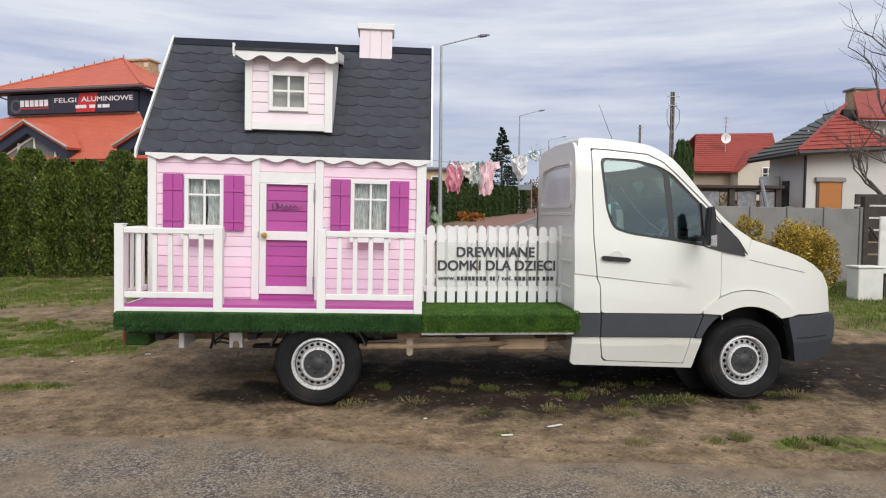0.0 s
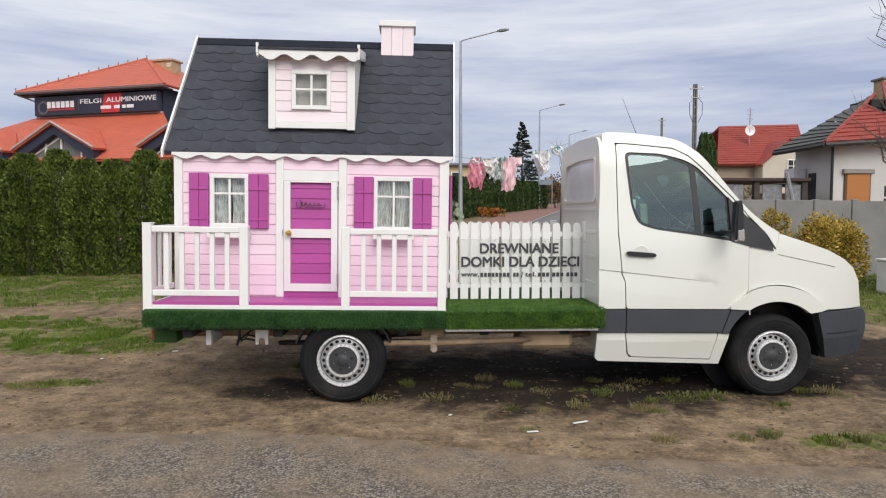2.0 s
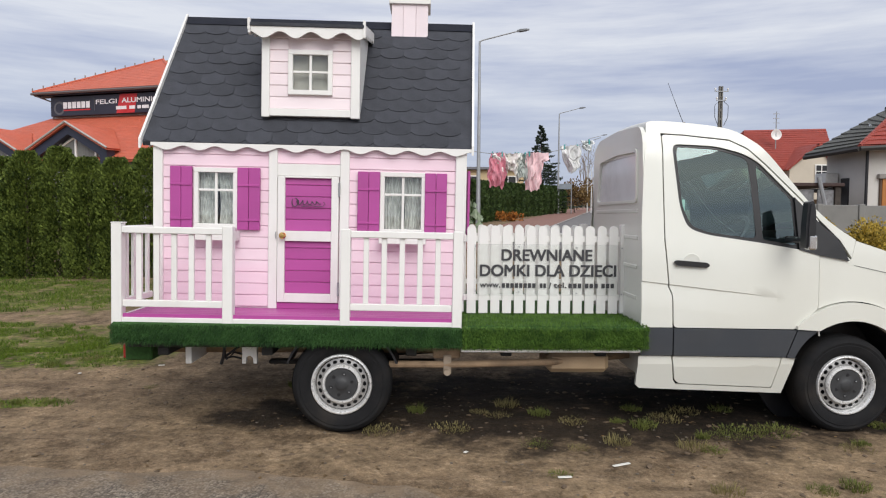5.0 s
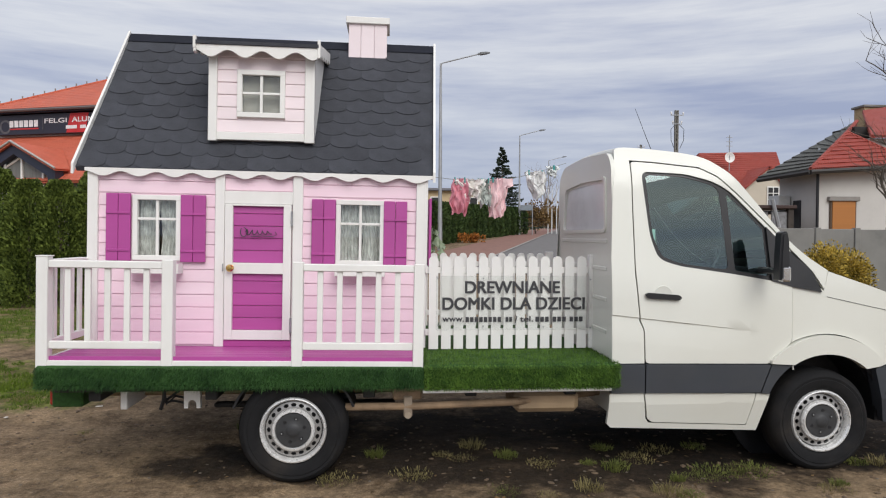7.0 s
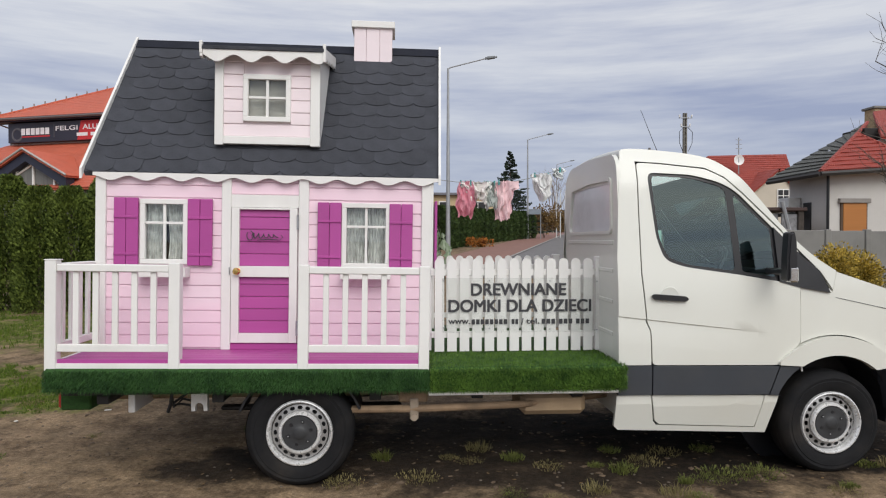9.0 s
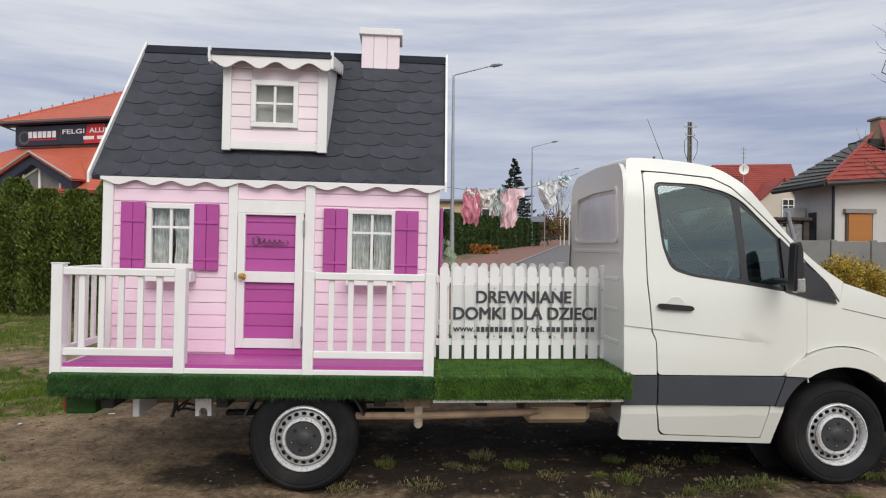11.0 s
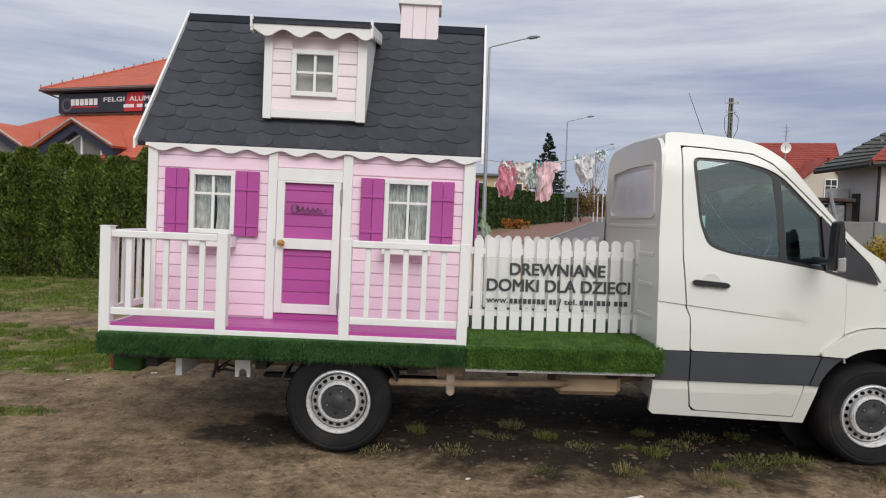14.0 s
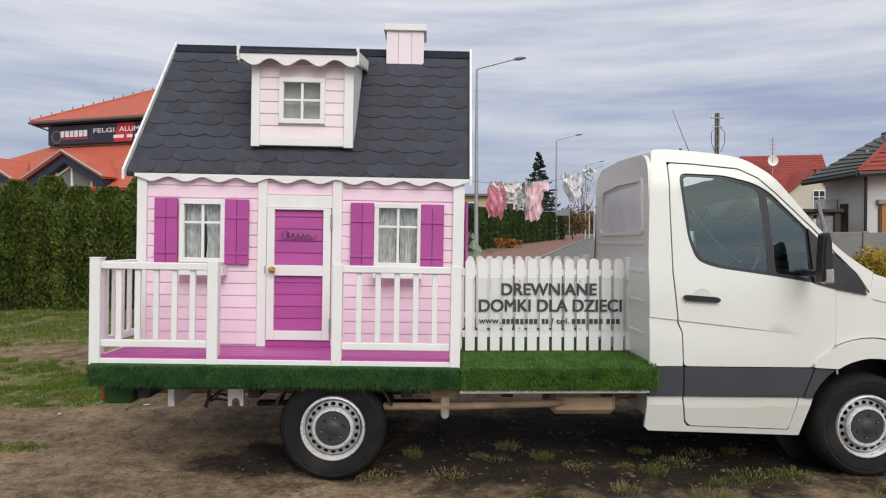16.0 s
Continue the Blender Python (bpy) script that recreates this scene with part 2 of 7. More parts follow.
def asphalt_material():
    """Old pale asphalt: grey stones in worn binder, sand dusted in."""
    m = bpy.data.materials.new("asphalt")
    m.use_nodes = True
    n, l = m.node_tree.nodes, m.node_tree.links
    b = n["Principled BSDF"]
    b.inputs["Roughness"].default_value = 0.9
    tc = n.new("ShaderNodeTexCoord")
    v = n.new("ShaderNodeTexVoronoi")
    v.inputs["Scale"].default_value = 62
    l.new(tc.outputs["Object"], v.inputs["Vector"])
    st = n.new("ShaderNodeValToRGB")
    st.color_ramp.elements[0].color, st.color_ramp.elements[1].color = (0.075, 0.068, 0.060, 1), (0.330, 0.285, 0.225, 1)
    bw = n.new("ShaderNodeSeparateColor")
    l.new(v.outputs["Color"], bw.inputs[0])
    l.new(bw.outputs[0], st.inputs["Fac"])
    t = n.new("ShaderNodeTexNoise")
    t.inputs["Scale"].default_value, t.inputs["Detail"].default_value = 1.7, 8
    l.new(tc.outputs["Object"], t.inputs["Vector"])
    r = n.new("ShaderNodeMapRange")
    r.inputs["From Min"].default_value, r.inputs["From Max"].default_value, r.inputs["To Max"].default_value = 0.33, 0.68, 0.82
    l.new(t.outputs["Fac"], r.inputs["Value"])
    mx = n.new("ShaderNodeMix")
    mx.data_type = "RGBA"
    # sand drifted over the crumbling border
    sp = n.new("ShaderNodeSeparateXYZ")
    l.new(tc.outputs["Object"], sp.inputs[0])

    def calc(op, a, c=0.0):
        k = n.new("ShaderNodeMath")
        k.operation = op
        for i, q in enumerate((a, c)):
            if hasattr(q, "links"):
                l.new(q, k.inputs[i])
            else:
                k.inputs[i].default_value = q
        return k.outputs[0]

    rim = calc("ADD", sp.outputs[1], calc("MULTIPLY", calc("MAXIMUM", calc("ADD", sp.outputs[0], 0.6), 0.0), 0.25))
    drift = n.new("ShaderNodeTexNoise")
    drift.inputs["Scale"].default_value, drift.inputs["Detail"].default_value, drift.inputs["Roughness"].default_value = 5.0, 9, 0.7
    l.new(tc.outputs["Object"], drift.inputs["Vector"])
    cover_rim = n.new("ShaderNodeMapRange")
    cover_rim.inputs["From Min"].default_value, cover_rim.inputs["From Max"].default_value = -1.30, -0.72
    l.new(calc("ADD", rim, calc("MULTIPLY", calc("SUBTRACT", drift.outputs["Fac"], 0.5), 1.5)), cover_rim.inputs["Value"])
    l.new(calc("MAXIMUM", r.outputs["Result"], calc("MULTIPLY", cover_rim.outputs["Result"], 0.95)), mx.inputs["Factor"])
    # black binder shows in the pits between the stones
    pit = n.new("ShaderNodeMapRange")
    pit.inputs["From Min"].default_value, pit.inputs["From Max"].default_value, pit.inputs["To Max"].default_value = 0.50, 0.68, 0.9
    l.new(v.outputs["Distance"], pit.inputs["Value"])
    dk = n.new("ShaderNodeMix")
    dk.data_type = "RGBA"
    l.new(pit.outputs["Result"], dk.inputs["Factor"])
    l.new(st.outputs["Color"], dk.inputs["A"])
    dk.inputs["B"].default_value = (0.030, 0.027, 0.024, 1)
    l.new(dk.outputs["Result"], mx.inputs["A"])
    # the drifted sand is the verge's own soil
    sand, soil = n.new("ShaderNodeTexNoise"), n.new("ShaderNodeMix")
    sand.inputs["Scale"].default_value, sand.inputs["Detail"].default_value, sand.inputs["Roughness"].default_value = 4.0, 11, 0.68
    l.new(tc.outputs["Object"], sand.inputs["Vector"])
    wet = n.new("ShaderNodeMapRange")
    wet.inputs["From Min"].default_value, wet.inputs["From Max"].default_value = 0.35, 0.68
    l.new(sand.outputs["Fac"], wet.inputs["Value"])
    soil.data_type = "RGBA"
    l.new(wet.outputs["Result"], soil.inputs["Factor"])
    soil.inputs["A"].default_value, soil.inputs["B"].default_value = (0.135, 0.093, 0.056, 1), (0.285, 0.208, 0.132, 1)
    l.new(soil.outputs["Result"], mx.inputs["B"])
    l.new(mx.outputs["Result"], b.inputs["Base Color"])
    bp = n.new("ShaderNodeBump")
    bp.inputs["Strength"].default_value, bp.inputs["Distance"].default_value = 0.8, 0.006
    l.new(v.outputs["Distance"], bp.inputs["Height"])
    l.new(bp.outputs["Normal"], b.inputs["Normal"])
    return m


def roof_tile_material(name, color, run):
    """Pressed roof tiles seen from afar: courses and rolls as relief."""
    m = mat(name, color, 0.55, vary=0.12, scale=1.5)
    n, l = m.node_tree.nodes, m.node_tree.links
    tc = n.new("ShaderNodeTexCoord")
    hs = []
    for axis, s in ((run, 8.0), ("Z", 7.0)):
        w = n.new("ShaderNodeTexWave")
        w.bands_direction = axis
        w.inputs["Scale"].default_value = s / 2.0
        l.new(tc.outputs["Object"], w.inputs["Vector"])
        hs.append(w.outputs["Fac"])
    a = n.new("ShaderNodeMath")
    l.new(hs[0], a.inputs[0])
    l.new(hs[1], a.inputs[1])
    bp = n.new("ShaderNodeBump")
    bp.inputs["Strength"].default_value, bp.inputs["Distance"].default_value = 0.8, 0.04
    l.new(a.outputs[0], bp.inputs["Height"])
    l.new(bp.outputs["Normal"], n["Principled BSDF"].inputs["Normal"])
    return m


# turf patches: centre and half size on the ground
GRASS_PATCHES = [(-9.5, 6.9, 8.0, 2.1), (-5.5, 3.1, 2.9, 1.15), (-3.1, 2.45, 1.05, 0.55), (-2.8, 0.74, 0.36, 0.12), (10.5, 5.5, 4.6, 3.3), (3.75, -1.15, 0.45, 0.16)]
SOIL, ASPHALT = soil_material(), asphalt_material()
WHITE = mat("white_wood_paint", (0.80, 0.79, 0.76), 0.45, vary=0.05, scale=5, bump=0.25, bscale=45, dirt=(0.55, 0.52, 0.46), dirt_amount=0.3, stretch=(1, 1, 0.4))
PINK = mat("pink_wood_paint", (0.85, 0.635, 0.72), 0.45, vary=0.06, scale=4, bump=0.3, bscale=30, stretch=(0.3, 1, 1.5), piece=0.03, dirt=(0.86, 0.78, 0.81), dirt_amount=0.35)
PALE = mat("pale_pink_wood_paint", (0.84, 0.725, 0.75), 0.45, vary=0.05, scale=4, bump=0.3, bscale=30, stretch=(0.4, 1, 1.5), piece=0.03)
PURPLE = mat("purple_wood_paint", (0.41, 0.066, 0.285), 0.42, vary=0.08, scale=4, bump=0.3, bscale=30, stretch=(0.4, 1, 1.5), piece=0.05)
FELT = mat("roofing_felt", (0.047, 0.050, 0.061), 0.88, vary=0.34, scale=7, bump=0.9, bscale=320, piece=0.14)
RIDGE = mat("ridge_felt", (0.007, 0.009, 0.018), 0.9, vary=0.2, scale=5, bump=0.5, bscale=300)
BODY = mat("cream_white_lacquer", (0.705, 0.708, 0.648), 0.34, vary=0.03, scale=1.2, dirt=(0.52, 0.48, 0.38), dirt_amount=0.22, coat=0.25)
TRIM = mat("grey_plastic", (0.040, 0.045, 0.054), 0.5, vary=0.12, scale=3, bump=0.2, bscale=400, dirt=(0.12, 0.11, 0.10), dirt_amount=0.3)
BLACK = mat("black_plastic", (0.014, 0.014, 0.016), 0.42, vary=0.2, scale=8)
RUBBER = mat("tyre_rubber", (0.011, 0.011, 0.012), 0.85, vary=0.3, scale=7, bump=0.4, bscale=90, dirt=(0.05, 0.04, 0.03), dirt_amount=0.4, spec=0.25)
STEEL = mat("silver_wheel_paint", (0.80, 0.80, 0.79), 0.28, metal=0.45, vary=0.08, scale=14, dirt=(0.22, 0.18, 0.14), dirt_amount=0.3)
# the rim's silver, darkened for shade inside the dish, with brake dust
DISC = mat("brake_dusted_silver", (0.36, 0.355, 0.35), 0.36, metal=0.5, vary=0.15, scale=6, dirt=(0.10, 0.085, 0.07), dirt_amount=0.3)
HUB = mat("hub_cap_plastic", (0.032, 0.033, 0.035), 0.55, vary=0.2, scale=20)
RUST = mat("rusty_frame", (0.30, 0.205, 0.125), 0.8, vary=0.45, scale=9, bump=0.5, bscale=70, dirt=(0.11, 0.075, 0.05), dirt_amount=0.5)
TANK = mat("tan_tank", (0.42, 0.30, 0.18), 0.6, vary=0.15, scale=7, dirt=(0.14, 0.10, 0.07), dirt_amount=0.5)
DARKMETAL = mat("dark_underbody", (0.02, 0.019, 0.018), 0.75, vary=0.4, scale=9, bump=0.4)
PLAINSTEEL = mat("galvanised_steel", (0.36, 0.37, 0.38), 0.5, metal=0.5, vary=0.15, scale=3)
BRASS = mat("brass", (0.75, 0.52, 0.18), 0.22, metal=1.0, vary=0.08, scale=30)
CHROME = mat("lamp_chrome", (0.7, 0.7, 0.7), 0.18, metal=0.9, vary=0.05, scale=30)
INK = mat("dark_grey_lettering", (0.045, 0.045, 0.05), 0.6, vary=0.1, scale=20)
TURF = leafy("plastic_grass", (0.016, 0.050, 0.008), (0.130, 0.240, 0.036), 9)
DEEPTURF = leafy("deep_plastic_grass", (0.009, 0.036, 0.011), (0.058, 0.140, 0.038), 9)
TURFBASE = mat("plastic_grass_mat", (0.024, 0.075, 0.012), 0.9, vary=0.4, scale=40, bump=0.8, bscale=150)
CURTAIN = mat("lace_curtain", (0.74, 0.73, 0.71), 0.9, vary=0.50, scale=26, stretch=(1.0, 1, 0.7), bump=0.7, bscale=120)
DARKROOM = mat("dark_interior", (0.06, 0.055, 0.05), 0.9, vary=0.3, scale=3)
GLASS = glass("window_glass", (0.90, 0.93, 0.92))
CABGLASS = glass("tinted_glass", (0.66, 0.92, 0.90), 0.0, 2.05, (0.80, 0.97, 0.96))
FILM = mat("hazy_window_film", (0.72, 0.73, 0.74), 0.12, vary=0.15, scale=2)
SEAT = mat("grey_seat_cloth", (0.11, 0.13, 0.16), 0.9, vary=0.25, scale=30, bump=0.5, bscale=200)


# ---------------------------------------------------------------- mesh helpers
def part(name, bm, material, parent=None, label="", smooth=False, at=None):
    """Links a bmesh as one mesh object under a thing or a part."""
    me = bpy.data.meshes.new(name)
    bm.normal_update()
    bm.to_mesh(me)
    bm.free()
    if smooth:
        me.polygons.foreach_set("use_smooth", [True] * len(me.polygons))
        me.set_sharp_from_angle(angle=radians(35))
    me.materials.append(material)
    ob = new(name, me)
    ob.parent = parent
    if at is not None:
        ob.matrix_basis = at
    if label:
        ob["label"] = label
    return ob


def again(ob, x=0.0, y=0.0, z=0.0, name=None, parent=None, m=None):
    """One more piece on the same mesh, shifted from the first."""
    o = new(name or ob.name.split(".")[0], ob.data)
    o.parent = parent or ob.parent
    o.matrix_basis = (m if m is not None else Matrix.Translation((x, y, z))) @ ob.matrix_basis
    return o


def empty(name, x=0, y=0, z=0):
    e = new(name)
    e.empty_display_size = 0.2
    e.location = (x, y, z)
    return e


def box(x0, x1, y0, y1, z0, z1, bevel=0.004, bm=None):
    b = bmesh.new()
    bmesh.ops.create_cube(b, size=1, matrix=Matrix.LocRotScale(((x0 + x1) / 2, (y0 + y1) / 2, (z0 + z1) / 2), None, (x1 - x0, y1 - y0, z1 - z0)))
    if bevel:
        bmesh.ops.bevel(b, geom=b.edges[:], offset=min(bevel, 0.45 * min(x1 - x0, y1 - y0, z1 - z0)), segments=1, affect="EDGES")
    return join(bm, b) if bm is not None else b


def join(bm, other):
    """Adds other to bm and frees it."""
    seen = {v: bm.verts.new(v.co) for v in other.verts}
    for f in other.faces:
        bm.faces.new([seen[v] for v in f.verts])
    other.free()
    return bm


def plate(outline, y0, y1, holes=()):
    """A board with its outline in x and z, from y0 back to y1."""
    bm = bmesh.new()
    loops = []
    for ring in (outline, *holes):
        vs = [bm.verts.new((x, y0, z)) for x, z in ring]
        for i, v in enumerate(vs):
            bm.edges.new((vs[i - 1], v))
        loops.append(vs)
    bmesh.ops.triangle_fill(bm, use_beauty=True, edges=bm.edges[:])
    ext = bmesh.ops.extrude_face_region(bm, geom=bm.faces[:])
    for v in [g for g in ext["geom"] if isinstance(g, bmesh.types.BMVert)]:
        v.co.y += y1 - y0
    bmesh.ops.recalc_face_normals(bm, faces=bm.faces[:])
    return bm


def lathe(profile, steps=48, axis="Y"):
    """Turns (radius, along) pairs round the axis y."""
    bm = bmesh.new()
    rings = []
    for r, a in profile:
        rings.append([bm.verts.new((r * math.cos(2 * math.pi * i / steps), a, r * math.sin(2 * math.pi * i / steps))) for i in range(steps)])
    for p, q in zip(rings, rings[1:]):
        for i in range(steps):
            bm.faces.new((p[i], p[(i + 1) % steps], q[(i + 1) % steps], q[i]))
    bmesh.ops.remove_doubles(bm, verts=bm.verts[:], dist=1e-5)
    bmesh.ops.recalc_face_normals(bm, faces=bm.faces[:])
    if axis == "Z":
        bmesh.ops.transform(bm, matrix=Matrix.Rotation(radians(90), 4, "X"), verts=bm.verts[:])
    return bm


def tube(points, radius, steps=8, end=None):
    """A round bar along the points; the radius may run to another at its end."""
    bm = bmesh.new()
    pts = [Vector(p) for p in points]
    rings = []
    for i, p in enumerate(pts):
        d = (pts[min(i + 1, len(pts) - 1)] - pts[max(i - 1, 0)]).normalized()
        side = d.cross(Vector((0, 0, 1)) if abs(d.z) < 0.9 else Vector((1, 0, 0))).normalized()
        up = side.cross(d)
        r = radius if end is None else radius + (end - radius) * i / (len(pts) - 1)
        rings.append([bm.verts.new(p + r * (math.cos(2 * math.pi * k / steps) * side + math.sin(2 * math.pi * k / steps) * up)) for k in range(steps)])
    for p, q in zip(rings, rings[1:]):
        for i in range(steps):
            bm.faces.new((p[i], p[(i + 1) % steps], q[(i + 1) % steps], q[i]))
    bm.faces.new(rings[0][::-1])
    bm.faces.new(rings[-1])
    bmesh.ops.recalc_face_normals(bm, faces=bm.faces[:])
    return bm


def lettering(text, x0, x1, z0, z1, y):
    """Letters cut 1.5 mm thick, set into the given width and height."""
    cu = bpy.data.curves.new("letters", "FONT")
    cu.body, cu.extrude = text, 0.0
    ob = bpy.data.objects.new("letters", cu)
    me = bpy.data.meshes.new_from_object(ob)
    bm = bmesh.new()
    bm.from_mesh(me)
    bpy.data.objects.remove(ob)
    bpy.data.meshes.remove(me)
    xs, ys = [v.co.x for v in bm.verts], [v.co.y for v in bm.verts]
    for v in bm.verts:
        v.co = (x0 + (v.co.x - min(xs)) / (max(xs) - min(xs)) * (x1 - x0), y, z0 + (v.co.y - min(ys)) / (max(ys) - min(ys)) * (z1 - z0))
    ext = bmesh.ops.extrude_face_region(bm, geom=bm.faces[:])
    for v in [g for g in ext["geom"] if isinstance(g, bmesh.types.BMVert)]:
        v.co.y += 0.0015
    return bm


def ground_z(x, y):
    """The ground rises gently behind the vehicle."""
    return 0.032 * max(0.0, y - 1.5) if y < 90 else 0.032 * 88.5


def soft_ground(x, y):
    h = ground_z(x, y)
    near = max(0.0, min(1.0, (4.5 - abs(y - 0.8)) / 2)) * max(0.0, min(1.0, (8 - abs(x - 0.5)) / 2))
    if near:
        h += near * (0.022 * noise.noise((x * 0.9, y * 1.6, 3.0)) + 0.012 * noise.noise((x * 4, y * 5, 7.0)) + 0.006 * noise.noise((x * 13, y * 13, 1.0)))
        for wx in (0.0, 3.698):
            d = math.hypot(x - wx, y - 0.12)
            if d < 0.5:
                h -= 0.012 * (1 - d / 0.5)
    return h


# ---------------------------------------------------------------- ground and road
def lines(fine0, fine1, step, far):
    mid = [fine0 + i * step for i in range(int((fine1 - fine0) / step) + 1)]
    out, d = [], step * 3
    v = fine1
    while v < far:
        v += d
        d *= 1.35
        out.append(v)
    left, d = [], step * 3
    v = fine0
    while v > -far:
        v -= d
        d *= 1.35
        left.append(v)
    return left[::-1] + mid + out


def build_ground():
    xs, ys = lines(-6.5, 7.5, 0.07, 900), lines(-2.6, 4.6, 0.07, 900)
    verts = [(x, y, soft_ground(x, y)) for y in ys for x in xs]
    w = len(xs)
    faces = [(j * w + i, j * w + i + 1, (j + 1) * w + i + 1, (j + 1) * w + i) for j in range(len(ys) - 1) for i in range(w - 1)]
    me = bpy.data.meshes.new("ground")
    me.from_pydata(verts, [], faces)
    me.polygons.foreach_set("use_smooth", [True] * len(me.polygons))
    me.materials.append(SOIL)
    tagged(new("ground", me), "bare sandy verge with damp earth, thin turf and shade painted under the lorry", "ground", kind="structure")


def road_edge(x):
    """Where the ragged border of the asphalt runs."""
    return -0.70 - 0.30 * max(0.0, min(x, 1.3) + 0.6) - 0.17 * max(0.0, x - 1.3) + 0.08 * noise.noise((x * 1.3, 0, 5)) + 0.05 * noise.noise((x * 5, 2, 5)) + 0.02 * noise.noise((x * 17, 4, 5))


def build_road():
    bm = bmesh.new()
    xs = [-60 + 2 * i for i in range(27)] + [-6 + 0.05 * i for i in range(260)] + [7 + 2 * i for i in range(28)]
    prev = None
    for x in xs:
        e = road_edge(x) if -6 < x < 6 else road_edge(max(-6, min(6, x)))
        e = max(e, -2.75)
        col = [bm.verts.new((x, yy, max(0.004, z) + soft_ground(x, yy))) for yy, z in ((e, -0.004), (e - 0.04, 0.008), (e - 0.25, 0.014), (e - 0.5, 0.016), (e - 0.8, 0.018), (e - 1.2, 0.02), (-4.2, 0.02), (-9.5, 0.02))]
        if prev:
            for a, b, c, d in zip(prev, col, col[1:], prev[1:]):
                bm.faces.new((a, b, c, d))
        prev = col
    bmesh.ops.recalc_face_normals(bm, faces=bm.faces[:])
    tagged(part("road", bm, ASPHALT, smooth=True), "worn pale asphalt road with a crumbled edge", "road", kind="structure")


build_ground()
build_road()

# ---------------------------------------------------------------- the vehicle
truck = tagged(empty("flatbed_truck"), "cream white flatbed lorry with grey plastic trim, parked on the verge", "lorry")
CAB_W = 2.02


def side_y(x, z):
    """How far the cab's flank leans in towards the roof, the sill and the nose."""
    y = 0.03
    if z > 1.3:
        y += 0.13 * (z - 1.3) + 0.09 * max(0, z - 2.05) ** 1.2 * 4
    if z < 0.5:
        y += 0.25 * (0.5 - z)
    if x > 3.95:
        y += 0.315 * ((x - 3.95) / 0.78) ** 2.2
    if z < 1.3:
        y -= 0.012 * math.sin(max(0, min(1, (z - 0.5) / 0.8)) * math.pi)
    return y


def crease(x, z):
    """The pressed line on the door: a step inwards below it, which runs out downwards and towards the front."""
    d = 1.087 - 0.114 * (x - 2.366) - z
    if d <= 0:
        return 0.0
    return 0.011 * max(0.0, min(1.0, (3.24 - x) / 0.55)) * min(1.0, d / 0.006) * max(0.0, 1 - d / 0.17)


def flank(outline, holes=(), lift=0.0, depth=0.03, step=0.09, far=False, pressed=False):
    """A body panel cut to its outline in x and z, bent to the flank, with its edge turned in."""
    bm = bmesh.new()
    for ring in (outline, *holes):
        vs = [bm.verts.new((x, 0, z)) for x, z in ring]
        for i, v in enumerate(vs):
            bm.edges.new((vs[i - 1], v))
    bmesh.ops.triangle_fill(bm, use_beauty=True, edges=bm.edges[:])
    xs, zs = [v.co.x for v in bm.verts], [v.co.z for v in bm.verts]
    for axis, lo, hi in ((0, min(xs), max(xs)), (2, min(zs), max(zs))):
        k = math.ceil(lo / step) * step
        while k < hi:
            co, no = [0, 0, 0], [0, 0, 0]
            co[axis], no[axis] = k, 1
            bmesh.ops.bisect_plane(bm, geom=bm.verts[:] + bm.edges[:] + bm.faces[:], plane_co=co, plane_no=no, dist=1e-5)
            k += step
    if pressed:
        for up in (1.087, 1.081, 1.04, 0.98, 0.917):
            bmesh.ops.bisect_plane(bm, geom=bm.verts[:] + bm.edges[:] + bm.faces[:], plane_co=(2.366, 0, up), plane_no=(0.114, 0, 1), dist=1e-5)
    rim = [e for e in bm.edges if e.is_boundary]
    for v in bm.verts:
        v.co.y = side_y(v.co.x, v.co.z) - lift + (crease(v.co.x, v.co.z) if pressed else 0)
    ext = bmesh.ops.extrude_edge_only(bm, edges=rim)
    for v in [g for g in ext["geom"] if isinstance(g, bmesh.types.BMVert)]:
        v.co.y += depth
    if far:
        for v in bm.verts:
            v.co.y = CAB_W - v.co.y - 3.8 * max(0.0, 2.5 - v.co.x) ** 2
    bmesh.ops.recalc_face_normals(bm, faces=bm.faces[:])
    c = sum((f.normal.y * f.calc_area() for f in bm.faces), 0)
    if (c > 0) != far:
        bmesh.ops.reverse_faces(bm, faces=bm.faces[:])
    return bm


def arc(cx, cz, r, a0, a1, n=18):
    return [(cx + r * math.cos(radians(a0 + (a1 - a0) * i / n)), cz + r * math.sin(radians(a0 + (a1 - a0) * i / n))) for i in range(n + 1)]


def rounded(pts, r=0.05, n=4):
    """Rounds the corners of an outline."""
    out = []
    for i, p in enumerate(pts):
        a, b, c = Vector(pts[i - 1]), Vector(p), Vector(pts[(i + 1) % len(pts)])
        k = min(r, 0.45 * (a - b).length, 0.45 * (c - b).length)
        s, e = b + (a - b).normalized() * k, b + (c - b).normalized() * k
        for j in range(n + 1):
            t = j / n
            q = s * (1 - t) ** 2 + b * 2 * t * (1 - t) + e * t * t
            out.append((q.x, q.y))
    return out


def spline(pts, n=5):
    """A smooth line through the points."""
    out = []
    for i in range(len(pts) - 1):
        p0, p1, p2, p3 = (Vector(pts[max(0, min(len(pts) - 1, i + k))]) for k in (-1, 0, 1, 2))
        for j in range(n):
            t = j / n
            q = 0.5 * (2 * p1 + (p2 - p0) * t + (2 * p0 - 5 * p1 + 4 * p2 - p3) * t * t + (3 * p1 - p0 - 3 * p2 + p3) * t ** 3)
            out.append((q.x, q.y))
    return out + [tuple(pts[-1])]


